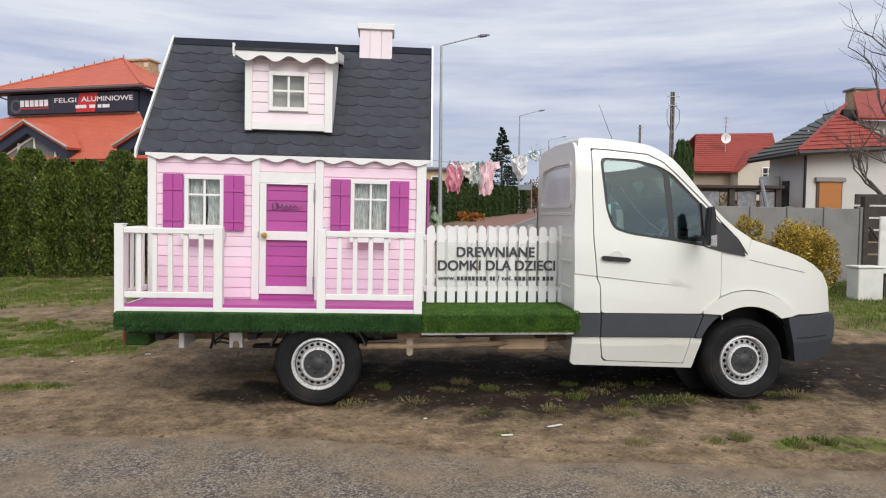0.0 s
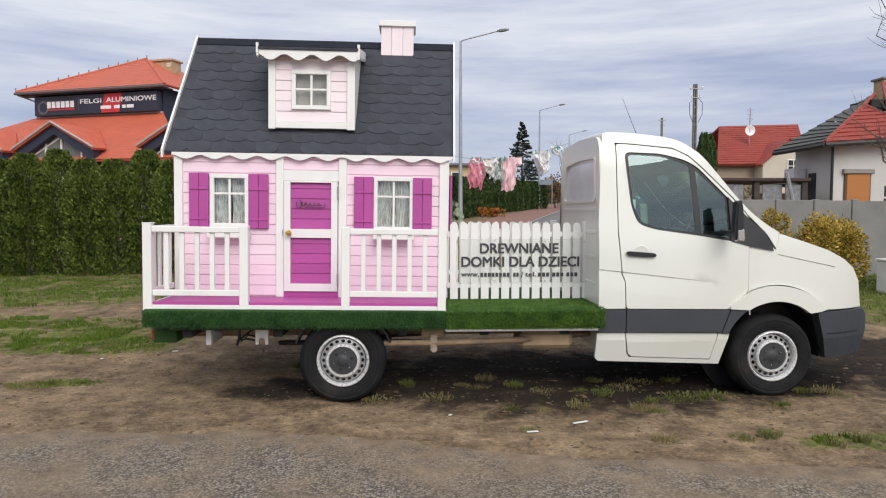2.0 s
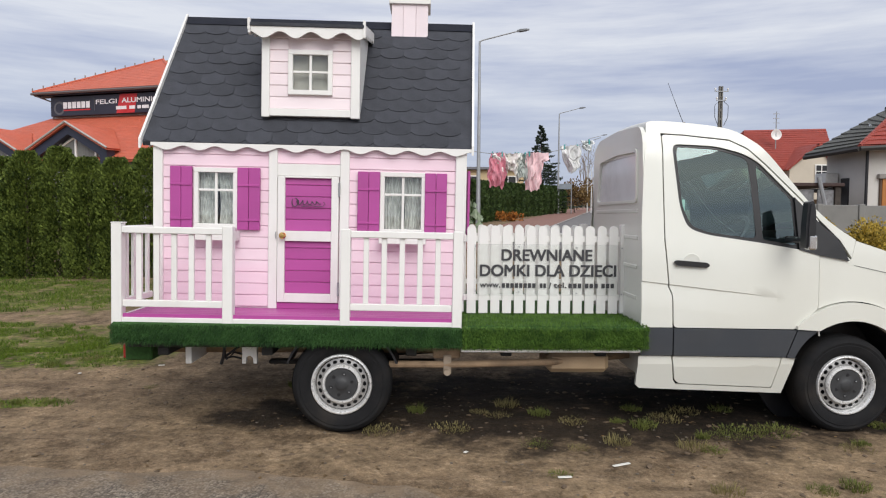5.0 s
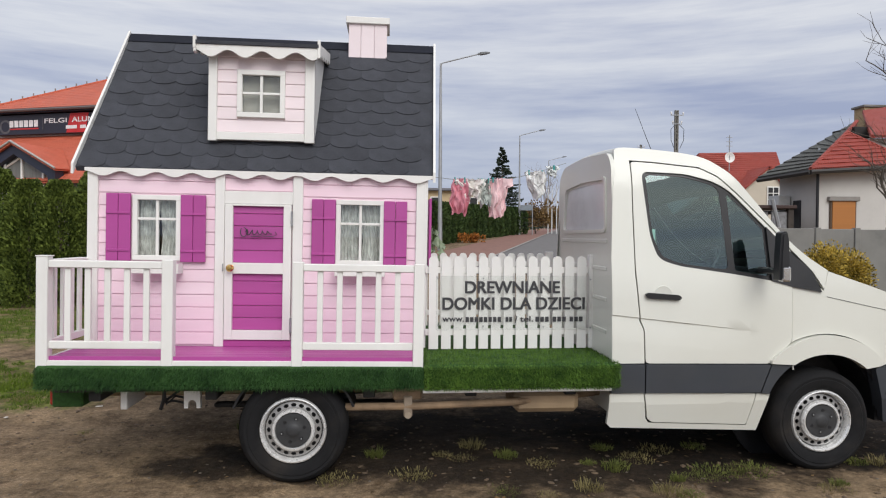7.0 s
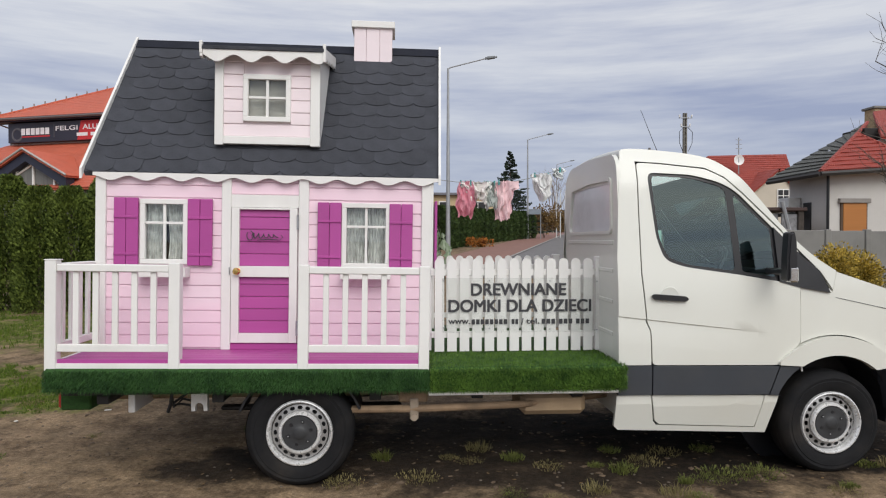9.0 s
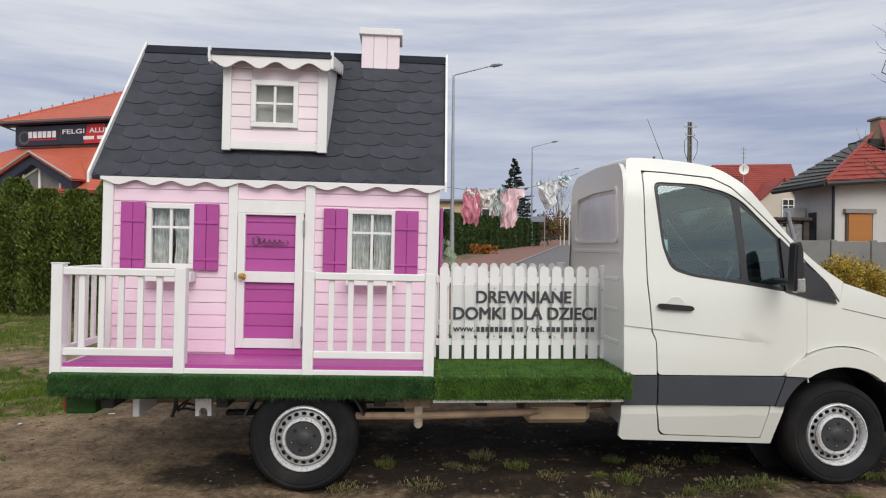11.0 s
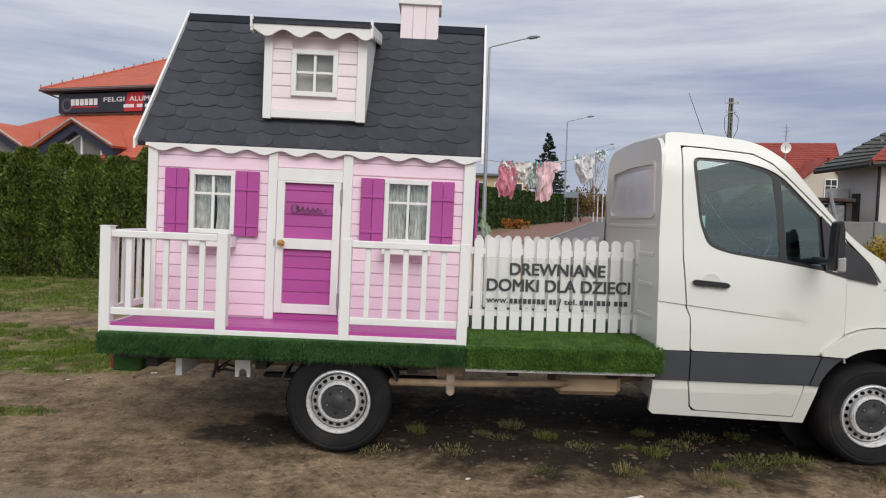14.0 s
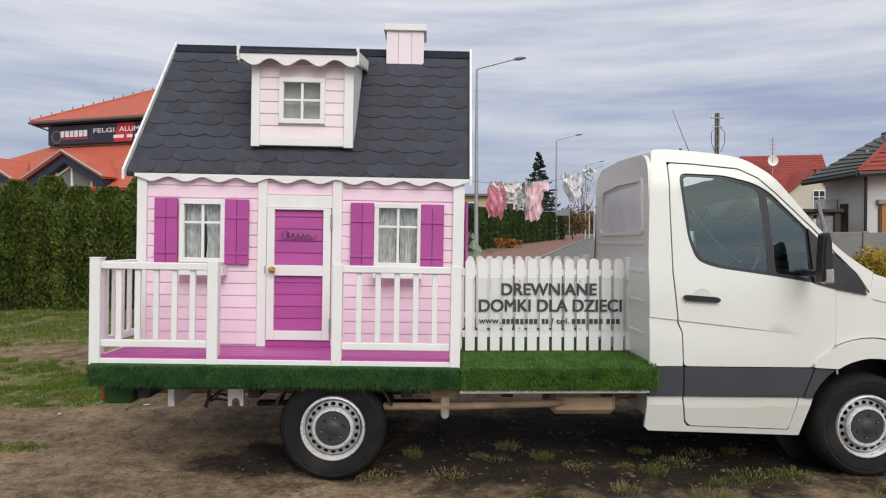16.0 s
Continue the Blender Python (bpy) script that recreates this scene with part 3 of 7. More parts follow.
FW = 3.698
ROOF_LINE = spline([(2.225, 2.232), (2.268, 2.283), (2.567, 2.268), (2.841, 2.226), (2.992, 2.148), (3.114, 2.038), (3.386, 1.706), (3.56, 1.535), (3.735, 1.415)])
WINDOW = rounded([(2.398, 2.108), (2.72, 2.094), (2.925, 2.040), (3.035, 1.978), (3.280, 1.728), (3.425, 1.570), (3.440, 1.322), (3.03, 1.390), (2.645, 1.444), (2.500, 1.492), (2.445, 1.65)], 0.06)
GLASS_A = rounded([(2.430, 2.085), (2.72, 2.070), (2.905, 2.020), (2.962, 1.986), (3.008, 1.416), (2.650, 1.464), (2.528, 1.512), (2.470, 1.65)], 0.045)
GLASS_B = rounded([(3.018, 1.958), (3.268, 1.705), (3.300, 1.372), (3.056, 1.412)], 0.02)
DOOR = rounded([(2.335, 2.18), (2.50, 2.170), (2.828, 2.136), (2.955, 2.072), (3.085, 1.955), (3.345, 1.695), (3.470, 1.548), (3.460, 1.29), (3.457, 0.912), (3.343, 0.818), (3.303, 0.762), (2.402, 0.772),
                (2.395, 1.007), (2.366, 1.07), (2.336, 1.415), (2.333, 1.83)], 0.03)
QUARTER = [(2.165, 0.772), (2.165, 1.5), (2.19, 1.95), (2.21, 2.15), *ROOF_LINE,
           (3.70, 1.285), (3.62, 1.41), (3.478, 1.555), (3.353, 1.704), (3.092, 1.964), (2.961, 2.082), (2.832, 2.146), (2.50, 2.180), (2.327, 2.190), (2.325, 1.83), (2.328, 1.40), (2.358, 1.066), (2.387, 1.003), (2.394, 0.772)]
SILL_R = [(2.15, 0.34), (2.155, 0.562), (2.394, 0.562), (2.424, 0.375), (2.452, 0.340), (2.442, 0.302), (2.18, 0.312)]
SILL = rounded([(2.402, 0.562), (2.434, 0.378), (2.468, 0.350), (3.160, 0.320), (3.205, 0.550)], 0.015)
SILL_F = [(2.452, 0.343), (3.165, 0.313), (3.212, 0.548), (3.310, 0.545), (3.245, 0.272), (2.444, 0.302)]
STRIP_R = [(2.16, 0.568), (2.165, 0.766), (2.395, 0.766), (2.396, 0.568)]
STRIP = [(2.404, 0.568), (2.402, 0.766), (3.300, 0.755), (3.228, 0.560)]
AX = 3.712       # the arch sits a little ahead of the hub
ARCH_IN = arc(AX, 0.375, 0.452, 166, 29)
ARCH_OUT = arc(AX, 0.388, 0.572, 136, 39)
STRIP_F = [(3.238, 0.556), (3.311, 0.757), (3.42, 0.752), *arc(AX, 0.375, 0.452, 123, 157, 6), (3.312, 0.548)]
FLARE = [(3.300, 0.764), *ARCH_OUT, (4.16, 0.752), (4.10, 0.735), *arc(AX, 0.375, 0.452, 50, 123, 12), (3.42, 0.757)]


def nose(pts):
    """Draws the front end out ahead of the wheel arch."""
    return [(x if x < 4.0 else 4.0 + (x - 4.0) * 1.30, z) for x, z in pts]


FENDER = nose([(3.366, 0.846), (3.464, 0.914), (3.467, 1.29), (3.480, 1.475), (3.70, 1.268), (3.74, 1.408), (3.93, 1.345), (4.14, 1.262), (4.27, 1.185), (4.37, 1.10), (4.435, 0.98), (4.470, 0.745),
               (4.125, 0.748)]) + arc(AX, 0.388, 0.580, 38, 127)
BUMPER = nose(rounded([(4.055, 0.728), (4.475, 0.736), (4.535, 0.665), (4.540, 0.54), (4.500, 0.335), (4.15, 0.31), (4.135, 0.37), (4.110, 0.48)], 0.03))
SAIL = [(3.290, 1.722), (3.483, 1.520), (3.604, 1.420), (3.678, 1.262), (3.465, 1.300), (3.312, 1.342)]


def build_cab():
    # dark inner shell, a hand behind the outer skin, with the wheel house and the window left open
    for far in (False, True):
        part("inner_shell", flank([(2.19, 0.36), (2.19, 1.5), *([(2.21, 2.14), *[(x, z + 0.003) for x, z in ROOF_LINE]] if far else [(2.24, 2.22), (2.6, 2.24), (2.84, 2.20), (2.99, 2.12), (3.10, 2.02), (3.37, 1.69), (3.70, 1.40)]), (4.16, 1.22), (4.42, 1.06), (4.50, 0.95), (4.54, 0.42), (4.20, 0.36),
                                   *arc(FW, 0.385, 0.47, -5, 185), (3.19, 0.33)], [rounded([(2.425, 2.07), (2.72, 2.05), (2.90, 2.00), (3.01, 1.94), (3.25, 1.69), (3.28, 1.39), (3.03, 1.43), (2.65, 1.47), (2.54, 1.52), (2.47, 1.66)] if far else [(2.385, 2.12), (2.72, 2.105), (2.93, 2.05), (3.04, 1.99), (3.29, 1.735), (3.33, 1.345), (3.03, 1.38), (2.64, 1.43), (2.49, 1.48), (2.43, 1.65)], 0.05)], -0.030 if far else -0.022, 0.01, 0.06 if far else 0.2, far), BLACK, truck)
        part("quarter_panel", flank(QUARTER, (), 0.006, 0.012 if far else 0.03, 0.07, far, True), BODY, truck, smooth=True)
        door = part("door", flank(DOOR, [WINDOW], 0.008, 0.010 if far else 0.022, 0.09, far, True), BODY, truck, "cream white cab door with a deep window", smooth=True)
        part("window_seal", flank(WINDOW, [GLASS_A, GLASS_B], -0.004, 0.02, 0.2, far), BLACK, door)
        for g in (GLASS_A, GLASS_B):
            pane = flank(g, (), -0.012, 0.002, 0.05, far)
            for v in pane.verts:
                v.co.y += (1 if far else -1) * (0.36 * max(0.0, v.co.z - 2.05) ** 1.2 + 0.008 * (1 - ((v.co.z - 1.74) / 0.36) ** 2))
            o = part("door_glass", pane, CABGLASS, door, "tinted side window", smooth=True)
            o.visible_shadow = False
        part("door_strip", flank(STRIP, (), 0.022, 0.04, 0.12, far), TRIM, door, "dark grey rubbing strip")
        part("door_skirt", flank(SILL, (), 0.004, 0.02, 0.12, far), BODY, door)
        s = -1 if not far else 1
        y0 = side_y(2.52, 1.24) if not far else CAB_W - side_y(2.52, 1.24)
        h = part("handle", plate(rounded([(2.388, 1.25), (2.41, 1.262), (2.63, 1.245), (2.652, 1.225), (2.63, 1.208), (2.41, 1.222)], 0.02), 0, 0.016), BLACK, door, "black pull handle")
        h.location.y = y0 + (-0.034 if not far else 0.02)
        cup = lathe([(0.0, 0.0), (0.045, -0.001), (0.062, -0.004), (0.066, 0.004)], 24)
        part("handle_cup", cup, BODY, door, smooth=True, at=Matrix.Translation((2.525, y0 + (-0.008 if not far else 0.008), 1.245)))
        part("sill", flank(SILL_R, (), 0, 0.03, 0.1, far), BODY, truck)
        part("sill", flank(SILL_F, (), 0, 0.03, 0.1, far), BODY, truck)
        part("side_strip", flank(STRIP_R, (), 0.018, 0.04, 0.1, far), TRIM, truck, "dark grey rubbing strip")
        part("side_strip", flank(STRIP_F, (), 0.02, 0.04, 0.1, far), TRIM, truck, "dark grey rubbing strip")
        part("wheel_arch", flank(FLARE, (), 0.035, 0.06, 0.06, far), BODY, truck, smooth=True)
        part("fender", flank(FENDER, (), 0.0, 0.03, 0.07, far), BODY, truck, smooth=True)
        part("mirror_sail", flank(SAIL, (), 0.016, 0.02, 0.2, far), BLACK, truck)
        # door mirror
        b = plate(rounded([(-0.024, 0.155), (0.014, 0.166), (0.030, 0.10), (0.036, -0.06), (0.038, -0.160), (-0.036, -0.165), (-0.034, 0.0)], 0.018), -0.046, 0.046)
        ring = [e for e in b.edges if len(e.link_faces) == 2 and e.calc_face_angle(0) > 1.2]
        bmesh.ops.bevel(b, geom=ring, offset=0.013, segments=3, affect="EDGES")
        my = -0.20 if not far else CAB_W + 0.20
        mirror = part("mirror", b, BLACK, truck, "black door mirror housing", smooth=True, at=Matrix.Translation((3.243, my, 1.525)))
        part("indicator", box(-0.020, 0.041, -0.050, 0.02, -0.171, -0.072, 0.010), CHROME, mirror, "clear indicator lamp")
        part("mirror_arm", box(-0.02, 0.045, 0.04 if not far else -0.27, 0.27 if not far else -0.04, -0.13, -0.085, 0.012), BLACK, mirror)
    # skin over the roof, the windscreen and the bonnet
    def over(profile, name, material, label="", lift=0.0):
        bm = bmesh.new()
        rows = []
        for x, z in profile:
            ya = side_y(x, z)
            row = []
            for i in range(15):
                t = i / 14
                s = 2 * t - 1
                crown = 0.075 * min(1.0, 0.25 + 2.2 * max(0.0, x - 2.19)) * (1 - s * s) if z > 1.5 else 0.05 * (1 - s * s)
                bulge = 0.09 * (1 - abs(s) ** 2.5) if x > 3.0 else 0.0
                row.append(bm.verts.new((x + bulge * (0.4 if z > 1.5 else 1), ya + (CAB_W - 2 * ya - 3.8 * max(0.0, 2.5 - x) ** 2) * t, z + crown + lift)))
            rows.append(row)
        for p, q in zip(rows, rows[1:]):
            for i in range(14):
                bm.faces.new((p[i], p[i + 1], q[i + 1], q[i]))
        bmesh.ops.recalc_face_normals(bm, faces=bm.faces[:])
        if sum(f.normal.z for f in bm.faces) < 0:
            bmesh.ops.reverse_faces(bm, faces=bm.faces[:])
        return part(name, bm, material, truck, label, smooth=True)

    over([(2.19, 2.03), (2.205, 2.15), *ROOF_LINE[:23]], "cab_roof", BODY)
    over([(2.215, 2.13), *ROOF_LINE[:27]], "headlining", SEAT, "grey cloth headlining", -0.075)
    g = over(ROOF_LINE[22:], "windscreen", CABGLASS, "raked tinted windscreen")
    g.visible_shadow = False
    over(nose([(3.735, 1.415), (3.93, 1.345), (4.14, 1.262), (4.27, 1.185), (4.37, 1.10), (4.435, 0.98), (4.470, 0.745)]), "bonnet", BODY)
    # bumper wraps round the nose
    for far in (False, True):
        part("bumper_end", flank(BUMPER, (), 0.03, 0.10, 0.1, far), TRIM, truck, "dark grey bumper corner")
        part("bumper_groove", flank(nose([(4.13, 0.545), (4.42, 0.545), (4.42, 0.536), (4.13, 0.536)]), (), 0.033, 0.02, 0.05, far), BLACK, truck)
        part("bonnet_joint", flank(nose([(3.722, 1.231), (4.02, 1.165), (4.19, 1.120), (4.19, 1.117), (4.02, 1.162), (3.722, 1.228)]), (), 0.003, 0.01, 0.06, far), BLACK, truck)
    part("bumper", box(4.52, 4.76, 0.36, CAB_W - 0.36, 0.33, 0.735, 0.05), TRIM, truck)
    for y in (0.56, CAB_W - 0.56):
        part("headlamp", box(4.44, 4.58, y - 0.2, y + 0.2, 0.80, 1.04, 0.04), CHROME, truck, "clear headlamp")
    part("washer_hose", tube([(3.50, 0.10, 0.775), (3.512, 0.09, 0.745), (3.52, 0.09, 0.70)], 0.007, 6), WHITE, truck)
    part("bonnet_cowl", box(3.62, 3.80, 0.2, CAB_W - 0.2, 1.30, 1.39, 0.02), BLACK, truck)
    # rear wall of the cab with its raised frame and window
    ring = rounded([(0.06, 0.40), (0.06, 1.5), (0.14, 2.16), (0.22, 2.245), (0.80, 2.275), (1.38, 2.255), (1.54, 2.17), (1.60, 1.5), (1.60, 0.40)], 0.08)
    hole = rounded([(0.24, 1.70), (0.26, 2.06), (0.80, 2.075), (1.29, 2.05), (1.37, 1.70)], 0.05)
    rear = plate(ring, 0, 0.03, [hole])
    turn = Matrix(((0, 1, 0, 2.185), (1, 0, 0, 0), (0, 0, 1, 0), (0, 0, 0, 1)))
    bmesh.ops.transform(rear, matrix=turn, verts=rear.verts[:])
    bmesh.ops.recalc_face_normals(rear, faces=rear.faces[:])
    back = part("rear_wall", rear, BODY, truck, "white rear cab wall with a framed window", smooth=True)
    fr = plate(rounded([(0.212, 1.675), (0.235, 2.085), (0.80, 2.10), (1.315, 2.075), (1.40, 1.675)], 0.06), 0, 0.014, [hole])
    bmesh.ops.transform(fr, matrix=turn, verts=fr.verts[:])
    part("rear_window_frame", fr, BODY, back, at=Matrix.Translation((-0.013, 0, 0)))
    gl = plate(hole, 0, 0.004)
    bmesh.ops.transform(gl, matrix=turn, verts=gl.verts[:])
    o = part("rear_window", gl, FILM, back, at=Matrix.Translation((0.012, 0, 0)))
    o.visible_shadow = False
    for z in (0.95, 1.18, 1.40, 1.60):
        part("rear_bead", box(2.179, 2.19, 0.2, 1.42, z, z + 0.03, 0.004), BODY, back)
    # inside: seats, wheel, dashboard, floor
    for y in (0.45, 1.35):
        seat = part("seat", box(2.45, 2.95, y - 0.25, y + 0.25, 0.90, 1.08, 0.06), SEAT, truck)
        part("seat_back", box(2.33, 2.48, y - 0.25, y + 0.25, 1.02, 1.68, 0.06), SEAT, seat)
        part("headrest", box(2.35, 2.45, y - 0.14, y + 0.14, 1.70, 1.90, 0.04), SEAT, seat)
    part("dashboard", box(3.15, 3.70, 0.16, CAB_W - 0.16, 0.95, 1.36, 0.08), BLACK, truck)
    w = part("steering_wheel", lathe([(0.185 + 0.018 * math.cos(a * math.pi / 4), 0.018 * math.sin(a * math.pi / 4)) for a in range(9)], 32), BLACK, truck, smooth=True,
             at=Matrix.Translation((3.03, 0.52, 1.42)) @ Matrix.Rotation(radians(90), 4, "Z") @ Matrix.Rotation(radians(35), 4, "X"))
    part("wheel_spoke", box(-0.18, 0.18, -0.012, 0.012, -0.03, 0.03, 0.01), BLACK, w)
    part("cab_floor", box(2.2, 3.3, 0.14, CAB_W - 0.14, 0.42, 0.46, 0.01), BLACK, truck)
    part("firewall", box(3.28, 3.30, 0.14, CAB_W - 0.14, 0.42, 1.2, 0.005), BLACK, truck)
    part("far_belt", box(3.02, 3.06, CAB_W - 0.22, CAB_W - 0.16, 1.40, 2.0, 0.01), BLACK, truck)
    part("sticker", box(2.462, 2.498, 0.105, 0.108, 1.53, 1.70, 0), mat("green_white_sticker", (0.55, 0.72, 0.62), 0.5), truck, "small green and white windscreen sticker")
    part("aerial", tube([(2.68, 0.6, 2.28), (2.62, 0.6, 2.42), (2.53, 0.6, 2.64)], 0.003, 6, 0.0015), BLACK, truck)


def build_wheel(x):
    wheel = empty("wheel", x, 0.02, 0.345)
    wheel.parent = truck
    wheel["label"] = "black tyre on a silver steel rim"
    R = 0.362
    prof = [(0.222, 0.235), (0.30, 0.242), (0.34, 0.225), (R - 0.004, 0.195), (R, 0.16), (R, 0.06), (R - 0.006, 0.03), (0.336, 0.0), (0.318, -0.010), (0.300, -0.006), (0.296, -0.010), (0.262, -0.006),
            (0.228, 0.008), (0.220, 0.02)]
    part("tyre", lathe(prof, 72), RUBBER, wheel, smooth=True)
    groove = lathe([(R + 0.001, 0.045), (R + 0.003, 0.06), (R + 0.003, 0.075), (R + 0.001, 0.085)], 72)
    part("tread", groove, RUBBER, wheel, smooth=True)
    rim = [(0.220, 0.20), (0.222, 0.016), (0.216, 0.002), (0.209, 0.0), (0.203, 0.010), (0.197, 0.018), (0.194, 0.05), (0.192, 0.055)]
    rimo = part("rim", lathe(rim, 64), STEEL, wheel, smooth=True)
    # disc with a ring of vent holes
    hole_rings = []
    for k in range(20):
        a = 2 * math.pi * k / 20
        cx, cz = 0.164 * math.cos(a), 0.164 * math.sin(a)
        hole_rings.append([(cx + 0.013 * math.cos(b) * math.cos(a) - 0.018 * math.sin(b) * math.sin(a), cz + 0.013 * math.cos(b) * math.sin(a) + 0.018 * math.sin(b) * math.cos(a))
                           for b in [2 * math.pi * j / 8 for j in range(8)]])
    disc = plate(arc(0, 0, 0.186, 0, 354, 59), 0, 0.006, hole_rings)
    for v in disc.verts:
        r = math.hypot(v.co.x, v.co.z)
        v.co.y += 0.048 - max(0, min(1, (0.196 - r) / 0.06)) * 0.016
    part("rim_disc", disc, DISC, rimo, smooth=True)
    part("brake_drum", lathe([(0.0, 0.085), (0.19, 0.085), (0.19, 0.14)], 32), BLACK, rimo)
    part("rim_ring", lathe([(0.143, 0.03), (0.140, 0.012), (0.133, 0.004), (0.123, 0.003), (0.118, 0.010), (0.116, 0.03)], 48), STEEL, rimo, smooth=True)
    cap = part("hub_cap", lathe([(0.117, 0.022), (0.114, 0.008), (0.085, 0.007), (0.05, 0.008), (0.040, 0.002), (0.03, -0.003), (0.0, -0.004)], 40), HUB, wheel, "dark grey hub cap", smooth=True)
    for k in range(6):
        a = 2 * math.pi * (k + 0.25) / 6
        part("bolt_recess", lathe([(0.0, 0.0045), (0.011, 0.0045), (0.013, 0.008)], 12), BLACK, cap, at=Matrix.Translation((0.078 * math.cos(a), 0.0, 0.078 * math.sin(a))))
        if k % 2:
            part("wheel_bolt", lathe([(0.006, 0.010), (0.005, 0.003), (0.0, 0.002)], 8), PLAINSTEEL, cap, at=Matrix.Translation((0.078 * math.cos(a), 0.0, 0.078 * math.sin(a))))
    return wheel


def build_chassis():
    for y in (0.62, 1.36):
        part("frame_rail", box(-1.45, 2.2, y - 0.035, y + 0.035, 0.46, 0.585, 0.01), RUST, truck, "rusty steel chassis rail")
    part("bed", box(-1.56, 2.155, 0.10, 2.0, 0.60, 0.665, 0.008), DARKMETAL, truck)
    part("bed_edge", box(0.86, 2.155, -0.02, 0.03, 0.592, 0.612, 0.004), WHITE, truck)
    for x in (-1.3, -0.55, 0.5, 1.2, 1.9):
        part("cross_member", box(x - 0.04, x + 0.04, 0.1, 1.95, 0.54, 0.60, 0.006), DARKMETAL, truck)
    part("axle", tube([(0, 0.2, 0.345), (0, 1.8, 0.345)], 0.055, 12), DARKMETAL, truck)
    part("differential", lathe([(0.0, 0.86), (0.10, 0.9), (0.15, 1.0), (0.10, 1.1), (0.0, 1.14)], 20), DARKMETAL, truck, smooth=True, at=Matrix.Translation((0, 0, 0.345)))
    part("exhaust_pipe", tube([(0.34, 0.14, 0.470), (0.8, 0.10, 0.478), (1.5, 0.12, 0.492), (2.3, 0.4, 0.5)], 0.026, 10), RUST, truck)
    part("propeller_shaft", tube([(0.1, 1.0, 0.38), (2.3, 1.0, 0.5)], 0.04, 10), DARKMETAL, truck)
    part("silencer", box(1.51, 1.975, 0.14, 0.52, 0.405, 0.560, 0.035), TANK, truck, "tan box under the load bed")
    part("leaf_spring", box(-0.62, 0.68, 0.44, 0.51, 0.40, 0.435, 0.01), DARKMETAL, truck)
    part("spring_hanger", box(0.66, 0.86, 0.10, 0.34, 0.52, 0.60, 0.012), RUST, truck)
    part("hanger_eye", lathe([(0.0, -0.02), (0.024, -0.02), (0.026, 0.02), (0.0, 0.02)], 16), mat("dusty_steel", (0.30, 0.24, 0.18), 0.7, vary=0.25, scale=20), truck, at=Matrix.Translation((0.765, 0.085, 0.425)))
    part("bracket", box(0.735, 0.795, 0.08, 0.10, 0.41, 0.55, 0.006), bpy.data.materials["dusty_steel"], truck)
    part("support_post", box(-1.195, -1.150, 0.25, 1.10, 0.445, 0.62, 0.005), WHITE, truck)
    br = plate([(-0.775, 0.445), (-0.775, 0.61), (-0.665, 0.61), (-0.665, 0.445), (-0.69, 0.445), *arc(-0.72, 0.475, 0.028, 0, 180, 8), (-0.748, 0.445)], 0.26, 0.30)
    part("tow_bracket", br, WHITE, truck)
    part("cable", tube([(-1.5, 0.4, 0.575), (-1.3, 0.36, 0.55), (-1.1, 0.36, 0.56), (-0.93, 0.33, 0.565), (-0.91, 0.32, 0.46), (-0.85, 0.32, 0.52), (-0.78, 0.33, 0.50)], 0.009, 6), BLACK, truck)
    part("brake_lever", tube([(-0.945, 0.30, 0.43), (-0.925, 0.30, 0.49), (-0.915, 0.30, 0.585)], 0.013, 6), BLACK, truck)
    part("brake_rod", tube([(-0.925, 0.31, 0.48), (-0.86, 0.31, 0.53), (-0.79, 0.31, 0.58)], 0.010, 6), BLACK, truck)
    part("brake_rod", tube([(-0.925, 0.32, 0.475), (-0.86, 0.32, 0.485), (-0.79, 0.32, 0.47)], 0.008, 6), BLACK, truck)
    part("mud_flap", box(-1.62, -1.42, 0.2, 0.75, 0.48, 0.64, 0.01), TURFBASE, truck)
    part("tail_lamp", box(-1.645, -1.615, 0.22, 0.42, 0.49, 0.60, 0.01), mat("red_lens", (0.35, 0.03, 0.02), 0.25), truck, "red tail lamp")
    part("mud_guard", plate([*arc(0, 0.345, 0.43, 20, 160, 14), *arc(0, 0.345, 0.415, 160, 20, 14)], 0.06, 0.32), BLACK, truck)
    part("engine_tray", box(3.2, 4.4, 0.35, 1.67, 0.30, 0.36, 0.02), BLACK, truck)
    part("wheel_house", plate([*arc(FW, 0.385, 0.50, -8, 188, 20), *arc(FW, 0.385, 0.465, 188, -8, 20)], 0.11, 0.42), BLACK, truck)
    part("wheel_house_wall", plate(arc(FW, 0.385, 0.49, 0, 359, 30), 0.42, 0.44), BLACK, truck)


build_cab()
wheel_a = build_wheel(0.0)
for wx, far in ((FW, False), (0.0, True), (FW, True)):
    m = Matrix.Translation((wx, 0.02, 0.345)) @ Matrix.Rotation(0.9, 4, "Y")
    if far:
        m = Matrix.Translation((wx, CAB_W - 0.04, 0.345)) @ Matrix.Rotation(math.pi, 4, "Z")
    copy_thing(wheel_a, m)
build_chassis()

# ---------------------------------------------------------------- the playhouse on the load bed
PIVOT = Matrix.Translation((-0.4, 0, 0.8))
LEAN = PIVOT @ Matrix.Rotation(radians(0.8), 4, "Y") @ PIVOT.inverted()
house = tagged(empty("playhouse"), "pink wooden playhouse with purple shutters, porch and felt shingle roof", "playhouse")
house.matrix_basis = LEAN
WY = 0.605          # front wall
WALL_L, WALL_R, FLOOR, EAVE = -1.564, 0.893, 0.815, 2.10
BACK = 2.56
PITCH = math.atan2(3.394 - 2.124, 1.607 - 0.581)
RIDGE_Y, RIDGE_Z = 1.572, 3.352
EAVE_Y, EAVE_Z = 0.575, 2.118


